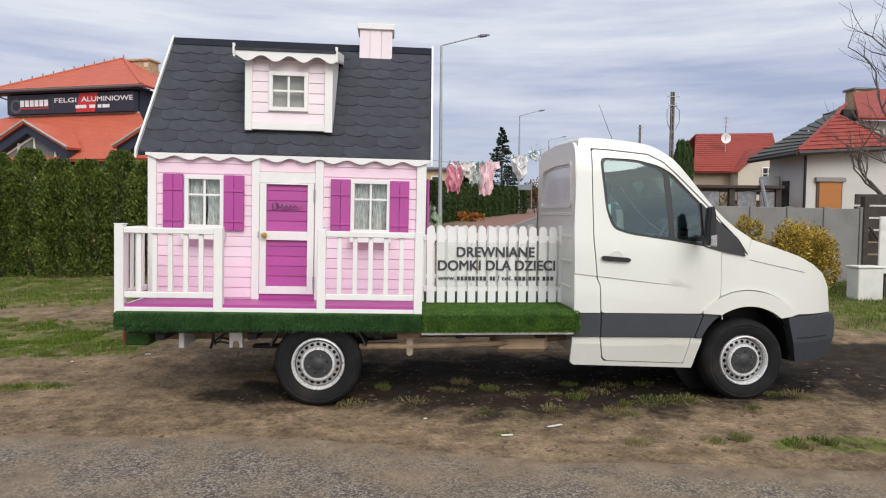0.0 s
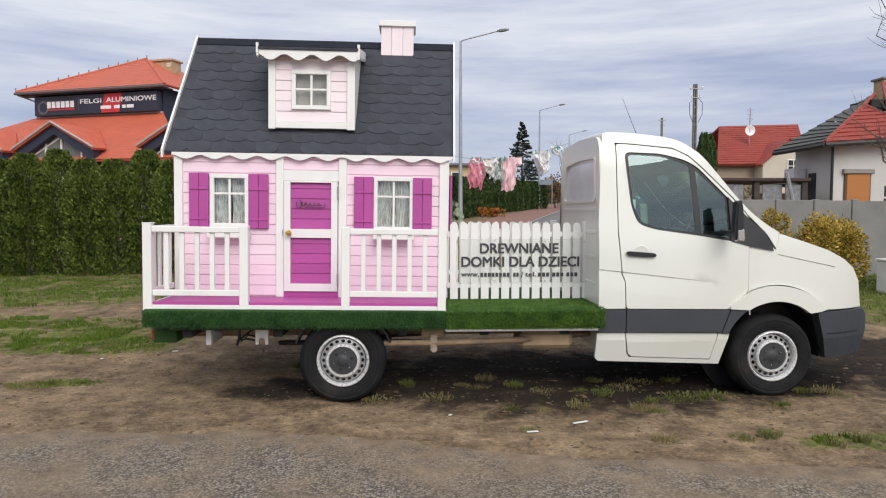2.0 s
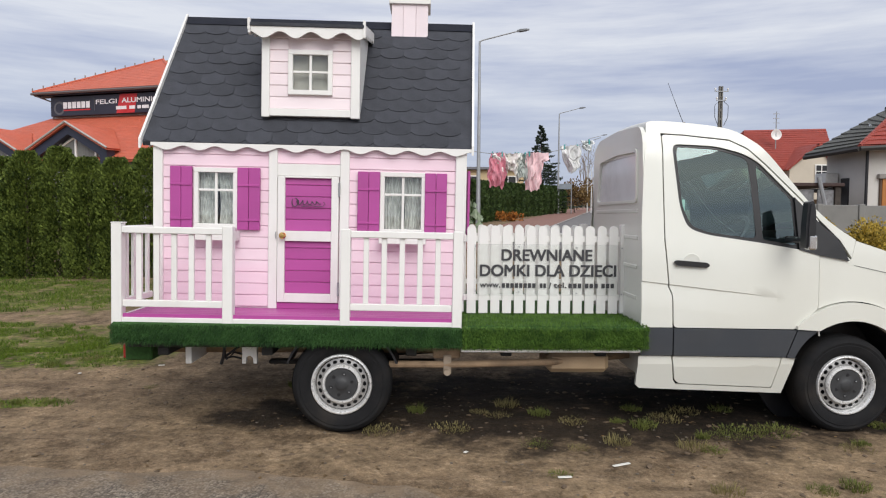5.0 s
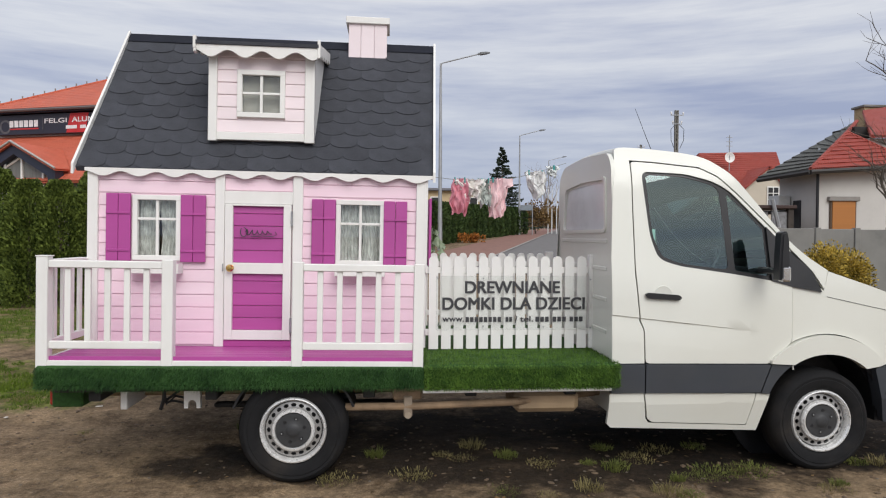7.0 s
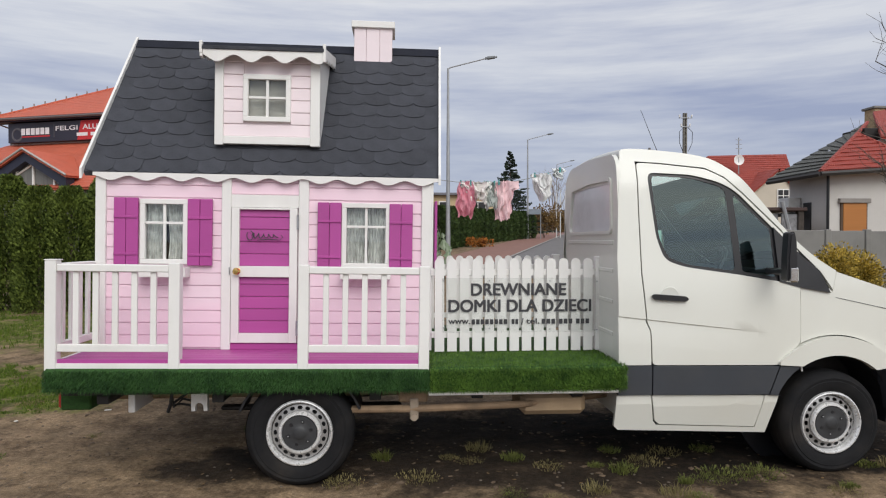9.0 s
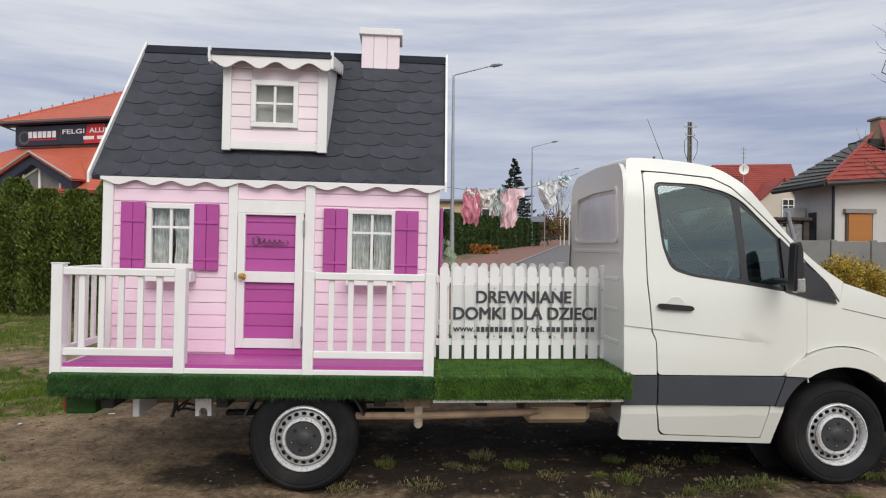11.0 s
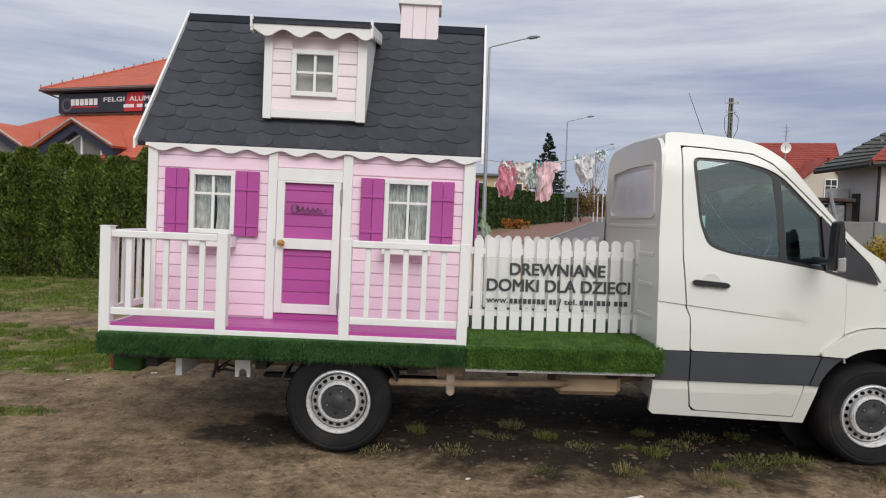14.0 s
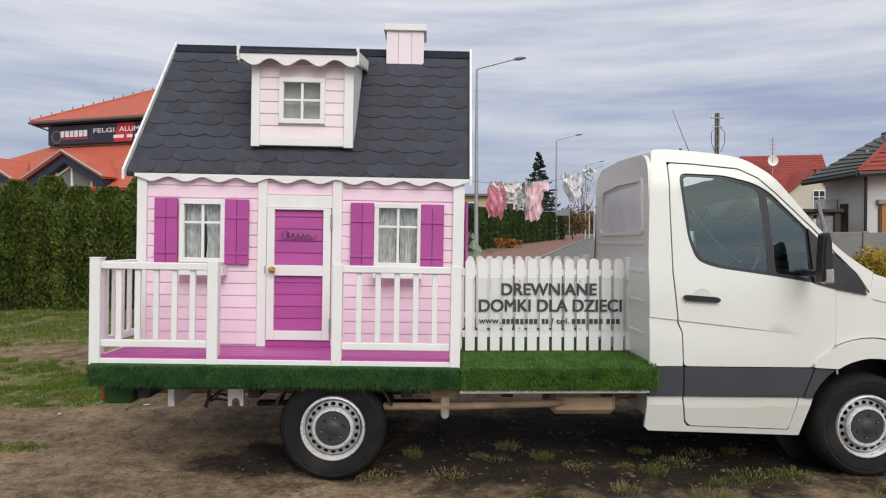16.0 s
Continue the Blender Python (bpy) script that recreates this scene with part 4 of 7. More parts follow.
def roof_z(y):
    return EAVE_Z + (min(y, 2 * RIDGE_Y - y) - EAVE_Y) * math.tan(PITCH)


def slats(x0, x1, y, z0, z1, step, material, parent, thick=0.010, name="board"):
    """Overlapping boards laid from z0 up, each a piece."""
    z = z0
    while z < z1 - 0.012:
        h = min(step, z1 - z)
        bm = bmesh.new()
        g = 0.0006
        sec = [(y + 0.004, z + g), (y - thick + 0.004, z + g + 0.001), (y - thick + 0.002, z + g + 0.006), (y - thick + 0.006, z + h - 0.006), (y - thick + 0.010, z + h - g), (y + 0.004, z + h - g)]
        a = [bm.verts.new((x0, p, q)) for p, q in sec]
        b = [bm.verts.new((x1, p, q)) for p, q in sec]
        for i in range(len(sec)):
            bm.faces.new((a[i - 1], a[i], b[i], b[i - 1]))
        bm.faces.new(a[::-1])
        bm.faces.new(b)
        bmesh.ops.recalc_face_normals(bm, faces=bm.faces[:])
        part(name, bm, material, parent)
        z += step


def wavy(x0, x1, ztop, zmid, amp, period, y0, y1, phase=0.0):
    n = max(24, int((x1 - x0) / period * 14))
    low = [(x0 + (x1 - x0) * i / n, zmid - amp * math.cos(2 * math.pi * ((x0 + (x1 - x0) * i / n) - phase) / period)) for i in range(n + 1)]
    return plate([(x0, ztop), *low, (x1, ztop)], y0, y1)


def build_walls():
    # carcass: walls with the window openings left open
    openings = [[(-1.225, 1.465), (-0.925, 1.465), (-0.925, 1.90), (-1.225, 1.90)], [(0.245, 1.455), (0.562, 1.455), (0.562, 1.895), (0.245, 1.895)]]
    wall = part("wall", plate([(WALL_L, FLOOR), (WALL_R, FLOOR), (WALL_R, EAVE), (WALL_L, EAVE)], WY + 0.004, WY + 0.05, openings), PINK, house)
    for x in (WALL_L + 0.02, WALL_R - 0.04):
        b = plate([(WY + 0.05, FLOOR), (BACK, FLOOR), (BACK, EAVE), (RIDGE_Y, RIDGE_Z - 0.08), (WY + 0.05, EAVE)], 0, 0.02)
        bmesh.ops.transform(b, matrix=Matrix(((0, 1, 0, x), (1, 0, 0, 0), (0, 0, 1, 0), (0, 0, 0, 1))), verts=b.verts[:])
        bmesh.ops.recalc_face_normals(b, faces=b.faces[:])
        part("side_wall", b, PINK, house)
    part("back_wall", box(WALL_L, WALL_R, BACK - 0.03, BACK, FLOOR, EAVE), PINK, house)
    part("inner_floor", box(WALL_L + 0.05, WALL_R - 0.05, WY + 0.05, BACK - 0.03, FLOOR - 0.02, FLOOR + 0.01), DARKROOM, house)
    part("inner_wall", box(WALL_L + 0.06, WALL_R - 0.06, 1.6, 1.62, FLOOR, EAVE + 0.2), DARKROOM, house)
    s = 0.0925
    z0 = FLOOR + 0.012
    # cladding left and right of the door, cut round the windows
    for a, b, wa, wb, wz0, wz1 in ((-1.490, -0.659, -1.250, -0.911, 1.452, 1.93), (-0.022, 0.820, 0.233, 0.574, 1.434, 1.922)):
        z = z0
        while z < EAVE - 0.02:
            h = min(s, EAVE - z)
            if z + h > wz0 + 0.02 and z < wz1 - 0.02:
                slats(a, wa, WY, z, z + h, s, PINK, wall)
                slats(wb, b, WY, z, z + h, s, PINK, wall)
            else:
                slats(a, b, WY, z, z + h, s, PINK, wall)
            z += s
    slats(-0.590, -0.096, WY, 1.972, EAVE, s, PINK, wall)
    # corner and door posts
    for a, b in ((WALL_L, -1.490), (-0.659, -0.590), (-0.096, -0.022), (0.820, WALL_R)):
        part("wall_trim", box(a, b, WY - 0.03, WY + 0.01, FLOOR, EAVE), WHITE, house)
    part("corner_side_trim", box(WALL_R - 0.003, WALL_R + 0.015, WY - 0.03, WY + 0.06, FLOOR, EAVE), WHITE, house)
    # the purple shutter of the side window stands out beyond the corner
    part("side_shutter", box(WALL_R + 0.03, WALL_R + 0.05, 0.66, 0.84, 1.43, 1.95), PURPLE, house)


def build_shutter(x0, x1, z0, z1):
    sh = empty("shutter")
    sh.parent = house
    mid = (x0 + x1) / 2
    for a, b in ((x0, mid - 0.0015), (mid + 0.0015, x1)):
        part("shutter_board", box(a, b, WY - 0.042, WY - 0.018, z0, z1, 0.003), PURPLE, sh)
    for za, zb in ((z1 - 0.145, z1 - 0.135), (z0 + 0.075, z0 + 0.085)):
        part("shutter_batten", box(x0 + 0.002, x1 - 0.002, WY - 0.050, WY - 0.040, za - 0.004, zb + 0.004, 0.002), PURPLE, sh)
    sh["label"] = "purple board shutter"


def build_window(x0, x1, z0, z1, y, parent, fw=0.036, sill=True):
    """A frame round the opening x0..x1, z0..z1, a glazing cross, four panes and curtains."""
    win = empty("window")
    win.parent = parent
    win["label"] = "small white window with lace curtains"
    t = 0.03
    for n, b in (("frame_bar", (x0 - fw, x1 + fw, y - t, y + 0.012, z1, z1 + fw)), ("frame_bar", (x0 - fw, x1 + fw, y - t, y + 0.012, z0 - fw, z0)),
                 ("frame_bar", (x0 - fw, x0, y - t, y + 0.012, z0, z1)), ("frame_bar", (x1, x1 + fw, y - t, y + 0.012, z0, z1))):
        part(n, box(*b, 0.003), WHITE, win)
    mx, mz = (x0 + x1) / 2, z0 + (z1 - z0) * 0.66 if sill else (z0 + z1) / 2 + 0.005
    part("glazing_bar", box(mx - 0.010, mx + 0.010, y - 0.016, y + 0.006, z0, z1, 0.002), WHITE, win)
    for a, b in ((x0, mx - 0.010), (mx + 0.010, x1)):
        part("glazing_bar", box(a, b, y - 0.015, y + 0.006, mz - 0.009, mz + 0.009, 0.002), WHITE, win)
        for c, d in ((z0, mz - 0.009), (mz + 0.009, z1)):
            o = part("pane", box(a, b, y - 0.003, y, c, d, 0), GLASS, win)
            o.visible_shadow = False
    return win


def build_curtain(x0, x1, z0, z1, y, parent, taper):
    bm = bmesh.new()
    n = 40
    cols = []
    for i in range(n + 1):
        t = i / n
        col = []
        for j in range(9):
            s = j / 8
            x = x0 + (x1 - x0) * t
            if taper:
                edge = x1 if taper < 0 else x0
                x = edge + (x - edge) * (1 - 0.12 * (1 - abs(2 * s - 0.7)) * (s < 0.9))
            col.append(bm.verts.new((x, y + 0.010 * math.sin(t * 38 + s), z0 + (z1 - z0) * s)))
        cols.append(col)
    for p, q in zip(cols, cols[1:]):
        for j in range(8):
            bm.faces.new((p[j], q[j], q[j + 1], p[j + 1]))
    part("curtain", bm, CURTAIN, parent, smooth=True)


def build_door():
    door = empty("door")
    door.parent = house
    door["label"] = "white stable door with two purple boarded panels"
    y = WY
    for b in ((-0.590, -0.096, 1.860, 1.968), ):
        part("door_lintel", box(b[0], b[1], y - 0.026, y + 0.01, b[2] + 0.014, b[3], 0.003), WHITE, door)
    L, R, B, T = -0.586, -0.104, 0.868, 1.872
    for b in ((L, -0.529, B, T), (-0.162, R, B, T), (-0.529, -0.162, B, 0.938), (-0.529, -0.162, 1.357, 1.438), (-0.529, -0.162, 1.858, T)):
        part("door_frame", box(b[0], b[1], y - 0.036, y, b[2], b[3], 0.003), WHITE, door)
    for z0, z1 in ((0.938, 1.357), (1.438, 1.858)):
        slats(-0.529, -0.162, y, z0, z1, (z1 - z0) / 4.6, PURPLE, door, name="panel_board")
    knob = part("door_knob", lathe([(0.0, -0.052), (0.020, -0.050), (0.027, -0.036), (0.022, -0.022), (0.009, -0.014), (0.009, -0.004), (0.024, -0.003), (0.024, 0.0)], 24), BRASS, door, "brass door knob", smooth=True,
                at=Matrix.Translation((-0.540, y - 0.036, 1.400)))
    part("knob_latch", box(-0.600, -0.594, y - 0.045, y - 0.03, 1.375, 1.43, 0.001), PLAINSTEEL, door)
    for z in (1.77, 0.98):
        part("hinge", lathe([(0.0, -0.055), (0.008, -0.055), (0.008, 0.055), (0.0, 0.055)], 10, "Z"), PLAINSTEEL, door, at=Matrix.Translation((-0.100, y - 0.042, z)))
    # flowing mark on the upper panel, drawn as a plain stroke
    pts = []
    for i in range(46):
        t = i / 45
        pts.append((-0.44 + 0.19 * t + 0.006 * math.sin(34 * t), y - 0.025, 1.665 + 0.021 * math.sin(31 * t) * (1 - 0.45 * t)))
    part("painted_mark", tube(pts, 0.0036, 5), INK, door, "dark flowing painted mark")
    part("painted_mark", tube([(-0.452 + 0.024 * math.sin(a), y - 0.025, 1.666 + 0.034 * math.cos(a)) for a in [0.35 * k for k in range(17)]], 0.0036, 5), INK, door)
    part("painted_mark", tube([(-0.40, y - 0.025, 1.632), (-0.32, y - 0.025, 1.640), (-0.235, y - 0.025, 1.634), (-0.212, y - 0.025, 1.655), (-0.225, y - 0.025, 1.672)], 0.003, 5), INK, door)
    part("door_gap", box(-0.61, -0.098, y - 0.02, y + 0.0, FLOOR + 0.001, B - 0.005, 0.001), PURPLE, door)


def build_porch():
    porch = empty("porch")
    porch.parent = house
    porch["label"] = "purple porch floor with a white baluster railing"
    n = 7
    for i in range(n):
        w = (WY - 0.012) / n
        part("floor_board", box(-1.60, 0.845, 0.012 + i * w, 0.012 + (i + 1) * w - 0.003, 0.795, 0.815, 0.002), PURPLE, porch)
    part("floor_edge", box(-1.545, 0.80, 0.004, 0.02, 0.80, 0.845, 0.002), PURPLE, porch)
    part("fascia", box(-1.615, 0.862, -0.012, 0.004, 0.768, 0.820, 0.003), WHITE, porch)
    part("side_fascia", box(-1.615, -1.598, 0.006, WY, 0.768, 0.820, 0.003), WHITE, porch)
    post = lambda a, b, z1: part("post", box(a, b, -0.020, 0.055, 0.768, z1, 0.004), WHITE, porch)
    post(-1.614, -1.543, 1.485)
    post(-0.838, -0.767, 1.475)
    post(-0.007, 0.062, 1.474)
    post(0.792, 0.862, 1.472)
    part("post_cap", box(-1.618, -1.536, -0.022, 0.06, 1.485, 1.492, 0.002), WHITE, porch)
    for a, b, xs in ((-1.543, -0.838, (-1.432, -1.308, -1.186, -1.064, -0.943)), (0.062, 0.792, (0.172, 0.300, 0.428, 0.556, 0.684))):
        part("top_rail", box(a, b, -0.012, 0.048, 1.415, 1.463, 0.005), WHITE, porch)
        part("bottom_rail", box(a, b, 0.0, 0.036, 0.893, 0.942, 0.004), WHITE, porch)
        for x in xs:
            part("baluster", box(x - 0.019, x + 0.019, 0.006, 0.030, 0.942, 1.415, 0.003), WHITE, porch)
    part("side_top_rail", box(-1.612, -1.552, 0.055, WY - 0.03, 1.415, 1.463, 0.005), WHITE, porch)
    part("side_bottom_rail", box(-1.60, -1.564, 0.055, WY - 0.03, 0.893, 0.942, 0.004), WHITE, porch)
    for y in (0.15, 0.27, 0.39, 0.51):
        part("baluster", box(-1.594, -1.570, y - 0.019, y + 0.019, 0.942, 1.415, 0.003), WHITE, porch)
    for a, b in ((-1.245, -0.885), (0.225, 0.592)):
        bx = empty("flower_box")
        bx.parent = house
        bx["label"] = "empty white flower box under the window"
        part("box_front", box(a, b, WY - 0.145, WY - 0.130, 1.355, 1.425, 0.003), WHITE, bx)
        part("box_bottom", box(a, b, WY - 0.130, WY - 0.02, 1.355, 1.370, 0.002), WHITE, bx)
        for x in (a, b - 0.014):
            part("box_end", box(x, x + 0.014, WY - 0.130, WY - 0.02, 1.370, 1.425, 0.002), WHITE, bx)


def shingle_mesh(w, h):
    """A felt shingle with a rounded lower edge, lying in x and y, 4 mm thick."""
    bm = bmesh.new()
    low = [(w / 2 * s, -0.0 + (h * 0.38) * (1 - math.sqrt(max(0, 1 - (s * 0.98) ** 2)))) for s in [-1 + 2 * i / 12 for i in range(13)]]
    pts = low + [(w / 2, h * 1.2), (-w / 2, h * 1.2)]
    top = [bm.verts.new((x, y, 0.0038 if y < h * 0.5 else 0.0018)) for x, y in pts]
    bot = [bm.verts.new((x, y, 0.0)) for x, y in pts]
    bm.faces.new(top)
    for i in range(len(pts)):
        bm.faces.new((top[i - 1], bot[i - 1], bot[i], top[i]))
    bmesh.ops.recalc_face_normals(bm, faces=bm.faces[:])
    return bm


def build_roof():
    roof = empty("roof")
    roof.parent = house
    roof["label"] = "anthracite felt shingle roof with white verge boards"
    x0, x1 = -1.648, 0.988

    def draw_in(y):
        return -0.045 * (RIDGE_Y - min(y, 2 * RIDGE_Y - y)) / (RIDGE_Y - EAVE_Y)

    def skew(bm):
        for v in bm.verts:
            if v.co.x > 0.9:
                v.co.x += draw_in(v.co.y)
    for s in (1, -1):
        b = plate([(EAVE_Y, EAVE_Z), (RIDGE_Y, RIDGE_Z), (RIDGE_Y, RIDGE_Z - 0.05), (EAVE_Y + 0.02, EAVE_Z - 0.03)], 0, x1 - x0)
        bmesh.ops.transform(b, matrix=Matrix(((0, 1, 0, x0), (1, 0, 0, 0), (0, 0, 1, 0), (0, 0, 0, 1))), verts=b.verts[:])
        if s < 0:
            for v in b.verts:
                v.co.y = 2 * RIDGE_Y - v.co.y
        bmesh.ops.recalc_face_normals(b, faces=b.faces[:])
        skew(b)
        part("roof_slope", b, FELT, roof)
        for xv in (x0 - 0.018, x1):
            v = plate([(EAVE_Y - 0.03, EAVE_Z - 0.055), (EAVE_Y - 0.03, EAVE_Z + 0.02), (RIDGE_Y, RIDGE_Z + 0.045), (RIDGE_Y, RIDGE_Z - 0.06)], 0, 0.018)
            bmesh.ops.transform(v, matrix=Matrix(((0, 1, 0, xv), (1, 0, 0, 0), (0, 0, 1, 0), (0, 0, 0, 1))), verts=v.verts[:])
            if s < 0:
                for w in v.verts:
                    w.co.y = 2 * RIDGE_Y - w.co.y
            bmesh.ops.recalc_face_normals(v, faces=v.faces[:])
            skew(v)
            part("verge_board", v, WHITE, roof)
    cap = plate([(RIDGE_Y - 0.06, RIDGE_Z - 0.058), (RIDGE_Y, RIDGE_Z + 0.022), (RIDGE_Y + 0.06, RIDGE_Z - 0.058), (RIDGE_Y, RIDGE_Z + 0.006)], 0, x1 - x0)
    bmesh.ops.transform(cap, matrix=Matrix(((0, 1, 0, x0), (1, 0, 0, 0), (0, 0, 1, 0), (0, 0, 0, 1))), verts=cap.verts[:])
    part("ridge_cap", cap, RIDGE, roof, "smooth dark ridge felt")
    part("eave_board", wavy(-1.575, 0.945, EAVE_Z - 0.005, 2.072, 0.017, 0.252, EAVE_Y - 0.022, EAVE_Y - 0.004, -1.45), WHITE, roof, "white scalloped eave board")
    # shingles, course by course
    W, H = 0.2005, 0.137
    first = None
    rng = random.Random(4)
    slope = (RIDGE_Y - EAVE_Y) / math.cos(PITCH)
    tilt = Matrix.Rotation(PITCH, 4, "X")
    k = 0
    while k * H < slope - 0.14:
        s = k * H - 0.008
        off = W / 2 if k % 2 else 0.0
        i = 0
        while x0 + off + i * W + W / 2 < x1 + 0.01:
            cx = x0 + W / 2 + off + i * W
            i += 1
            y, z = EAVE_Y + s * math.cos(PITCH), EAVE_Z + s * math.sin(PITCH)
            if cx + W / 2 > x1 + 0.003 + draw_in(y):
                continue
            if -0.70 + W / 2 < cx < 0.02 - W / 2 and 0.80 < y < 1.35:
                continue
            if 0.24 < cx < 0.62 and y > 1.37:
                continue
            m = Matrix.Translation((cx + rng.uniform(-0.004, 0.004), y + rng.uniform(-0.002, 0.002), z + 0.004)) @ tilt @ Matrix.Rotation(radians(-1.4), 4, "X") @ Matrix.Rotation(radians(rng.uniform(-0.6, 0.6)), 4, "Z")
            if first is None:
                first = part("shingle", shingle_mesh(W - 0.003, H), FELT, roof)
                first.matrix_basis = m
            else:
                o = new("shingle", first.data)
                o.parent = roof
                o.matrix_basis = m
        k += 1


def build_dormer():
    dorm = empty("dormer")
    dorm.parent = house
    dorm.matrix_basis = Matrix.Translation((-0.0087, 0.0592, -0.0217)) @ Matrix.Scale(1.0134, 4)
    dorm["label"] = "pale pink dormer with a four-pane window and scalloped canopy"
    y, L, R, B, T = 0.667, -0.735, 0.044, 2.352, 3.02
    part("dormer_front", plate([(L, B), (R, B), (R, T), (L, T)], y + 0.004, y + 0.03, [[(-0.494, 2.553), (-0.208, 2.553), (-0.208, 2.843), (-0.494, 2.843)]]), PALE, dorm)
    s = 0.0925
    z = B + 0.06
    while z < T - 0.02:
        h = min(s, T - z)
        if z + h > 2.545 and z < 2.875:
            slats(L + 0.06, -0.527, y, z, z + h, s, PALE, dorm)
            slats(-0.175, R - 0.07, y, z, z + h, s, PALE, dorm)
        else:
            slats(L + 0.06, R - 0.07, y, z, z + h, s, PALE, dorm)
        z += s
    part("dormer_trim", box(L, L + 0.062, y - 0.03, y + 0.01, B - 0.01, T, 0.003), WHITE, dorm)
    part("dormer_trim", box(R - 0.072, R, y - 0.03, y + 0.01, B - 0.01, T, 0.003), WHITE, dorm)
    part("dormer_sill_board", box(L + 0.062, R - 0.072, y - 0.026, y + 0.01, B, B + 0.058, 0.003), WHITE, dorm)
    w = build_window(-0.490, -0.212, 2.560, 2.838, y, dorm, 0.037, False)
    # beige board behind the panes, its tone painted for clouds mirrored in the glass
    part("blind", box(-0.50, -0.20, y + 0.05, y + 0.054, 2.54, 2.85, 0), mat("beige_blind", (0.50, 0.46, 0.41), 0.8, vary=0.30, scale=9, bump=0.3), w, "beige board toned like clouds mirrored in the glass")
    # cheeks that run back to the slope
    for x in (L, R - 0.012):
        c = plate([(y, B), (y, T + 0.05), (1.36, T + 0.10), (1.30, roof_z(1.30) - 0.01)], 0, 0.012)
        bmesh.ops.transform(c, matrix=Matrix(((0, 1, 0, x), (1, 0, 0, 0), (0, 0, 1, 0), (0, 0, 0, 1))), verts=c.verts[:])
        bmesh.ops.recalc_face_normals(c, faces=c.faces[:])
        part("dormer_cheek", c, WHITE, dorm)
    # canopy: low felt roof with scalloped boards
    top = plate([(0.545, 3.056), (1.50, 3.268), (1.50, 3.244), (0.545, 3.031)], 0, 0.885)
    bmesh.ops.transform(top, matrix=Matrix(((0, 1, 0, -0.806), (1, 0, 0, 0), (0, 0, 1, 0), (0, 0, 0, 1))), verts=top.verts[:])
    bmesh.ops.recalc_face_normals(top, faces=top.faces[:])
    part("dormer_roof", top, FELT, dorm)
    part("canopy_board", wavy(-0.802, 0.070, 3.029, 2.968, 0.026, 0.245, 0.555, 0.573, -0.70), WHITE, dorm, "white scalloped canopy board")
    for x in (-0.822, 0.072):
        sb = wavy(0.552, 1.36, 3.057, 2.974, 0.014, 0.17, 0, 0.018, 0.6)
        for v in sb.verts:
            v.co.z += 0.187 * (v.co.x - 0.552)
        bmesh.ops.transform(sb, matrix=Matrix(((0, 1, 0, x), (1, 0, 0, 0), (0, 0, 1, 0), (0, 0, 0, 1))), verts=sb.verts[:])
        bmesh.ops.recalc_face_normals(sb, faces=sb.faces[:])
        part("canopy_side_board", sb, WHITE, dorm)
    part("canopy_corner", box(0.070, 0.092, 0.548, 0.575, 2.957, 3.090, 0.002), WHITE, dorm)
    part("canopy_corner", box(-0.826, -0.804, 0.548, 0.575, 3.0, 3.090, 0.002), WHITE, dorm)


def build_chimney():
    ch = empty("chimney")
    ch.parent = house
    part("chimney_shaft", box(0.240, 0.568, 1.475, 1.76, 3.14, 3.512, 0.004), PALE, ch)
    for a, b in ((0.237, 0.342), (0.3445, 0.459), (0.4615, 0.571)):
        part("chimney_board", box(a, b, 1.464, 1.476, 3.14, 3.512, 0.003), PALE, ch)
    part("chimney_cap", box(0.213, 0.593, 1.44, 1.79, 3.510, 3.568, 0.004), WHITE, ch)
    ch["label"] = "pale pink boxed chimney with a white cap"


build_walls()
for a, b, z0, z1 in ((-1.428, -1.257, 1.440, 1.931), (-0.902, -0.724, 1.438, 1.929), (0.045, 0.220, 1.434, 1.920), (0.578, 0.753, 1.428, 1.917)):
    build_shutter(a, b, z0, z1)
wa = build_window(-1.212, -0.939, 1.483, 1.888, WY, house)
wb = build_window(0.258, 0.550, 1.468, 1.884, WY, house)
for w, a, b, z0, z1 in ((wa, -1.225, -0.925, 1.46, 1.90), (wb, 0.245, 0.562, 1.45, 1.90)):
    m = (a + b) / 2
    build_curtain(a, m, z0, z1, WY + 0.05, w, 1)
    build_curtain(m, b, z0, z1, WY + 0.05, w, -1)
build_door()
build_porch()
build_roof()
build_dormer()
build_chimney()


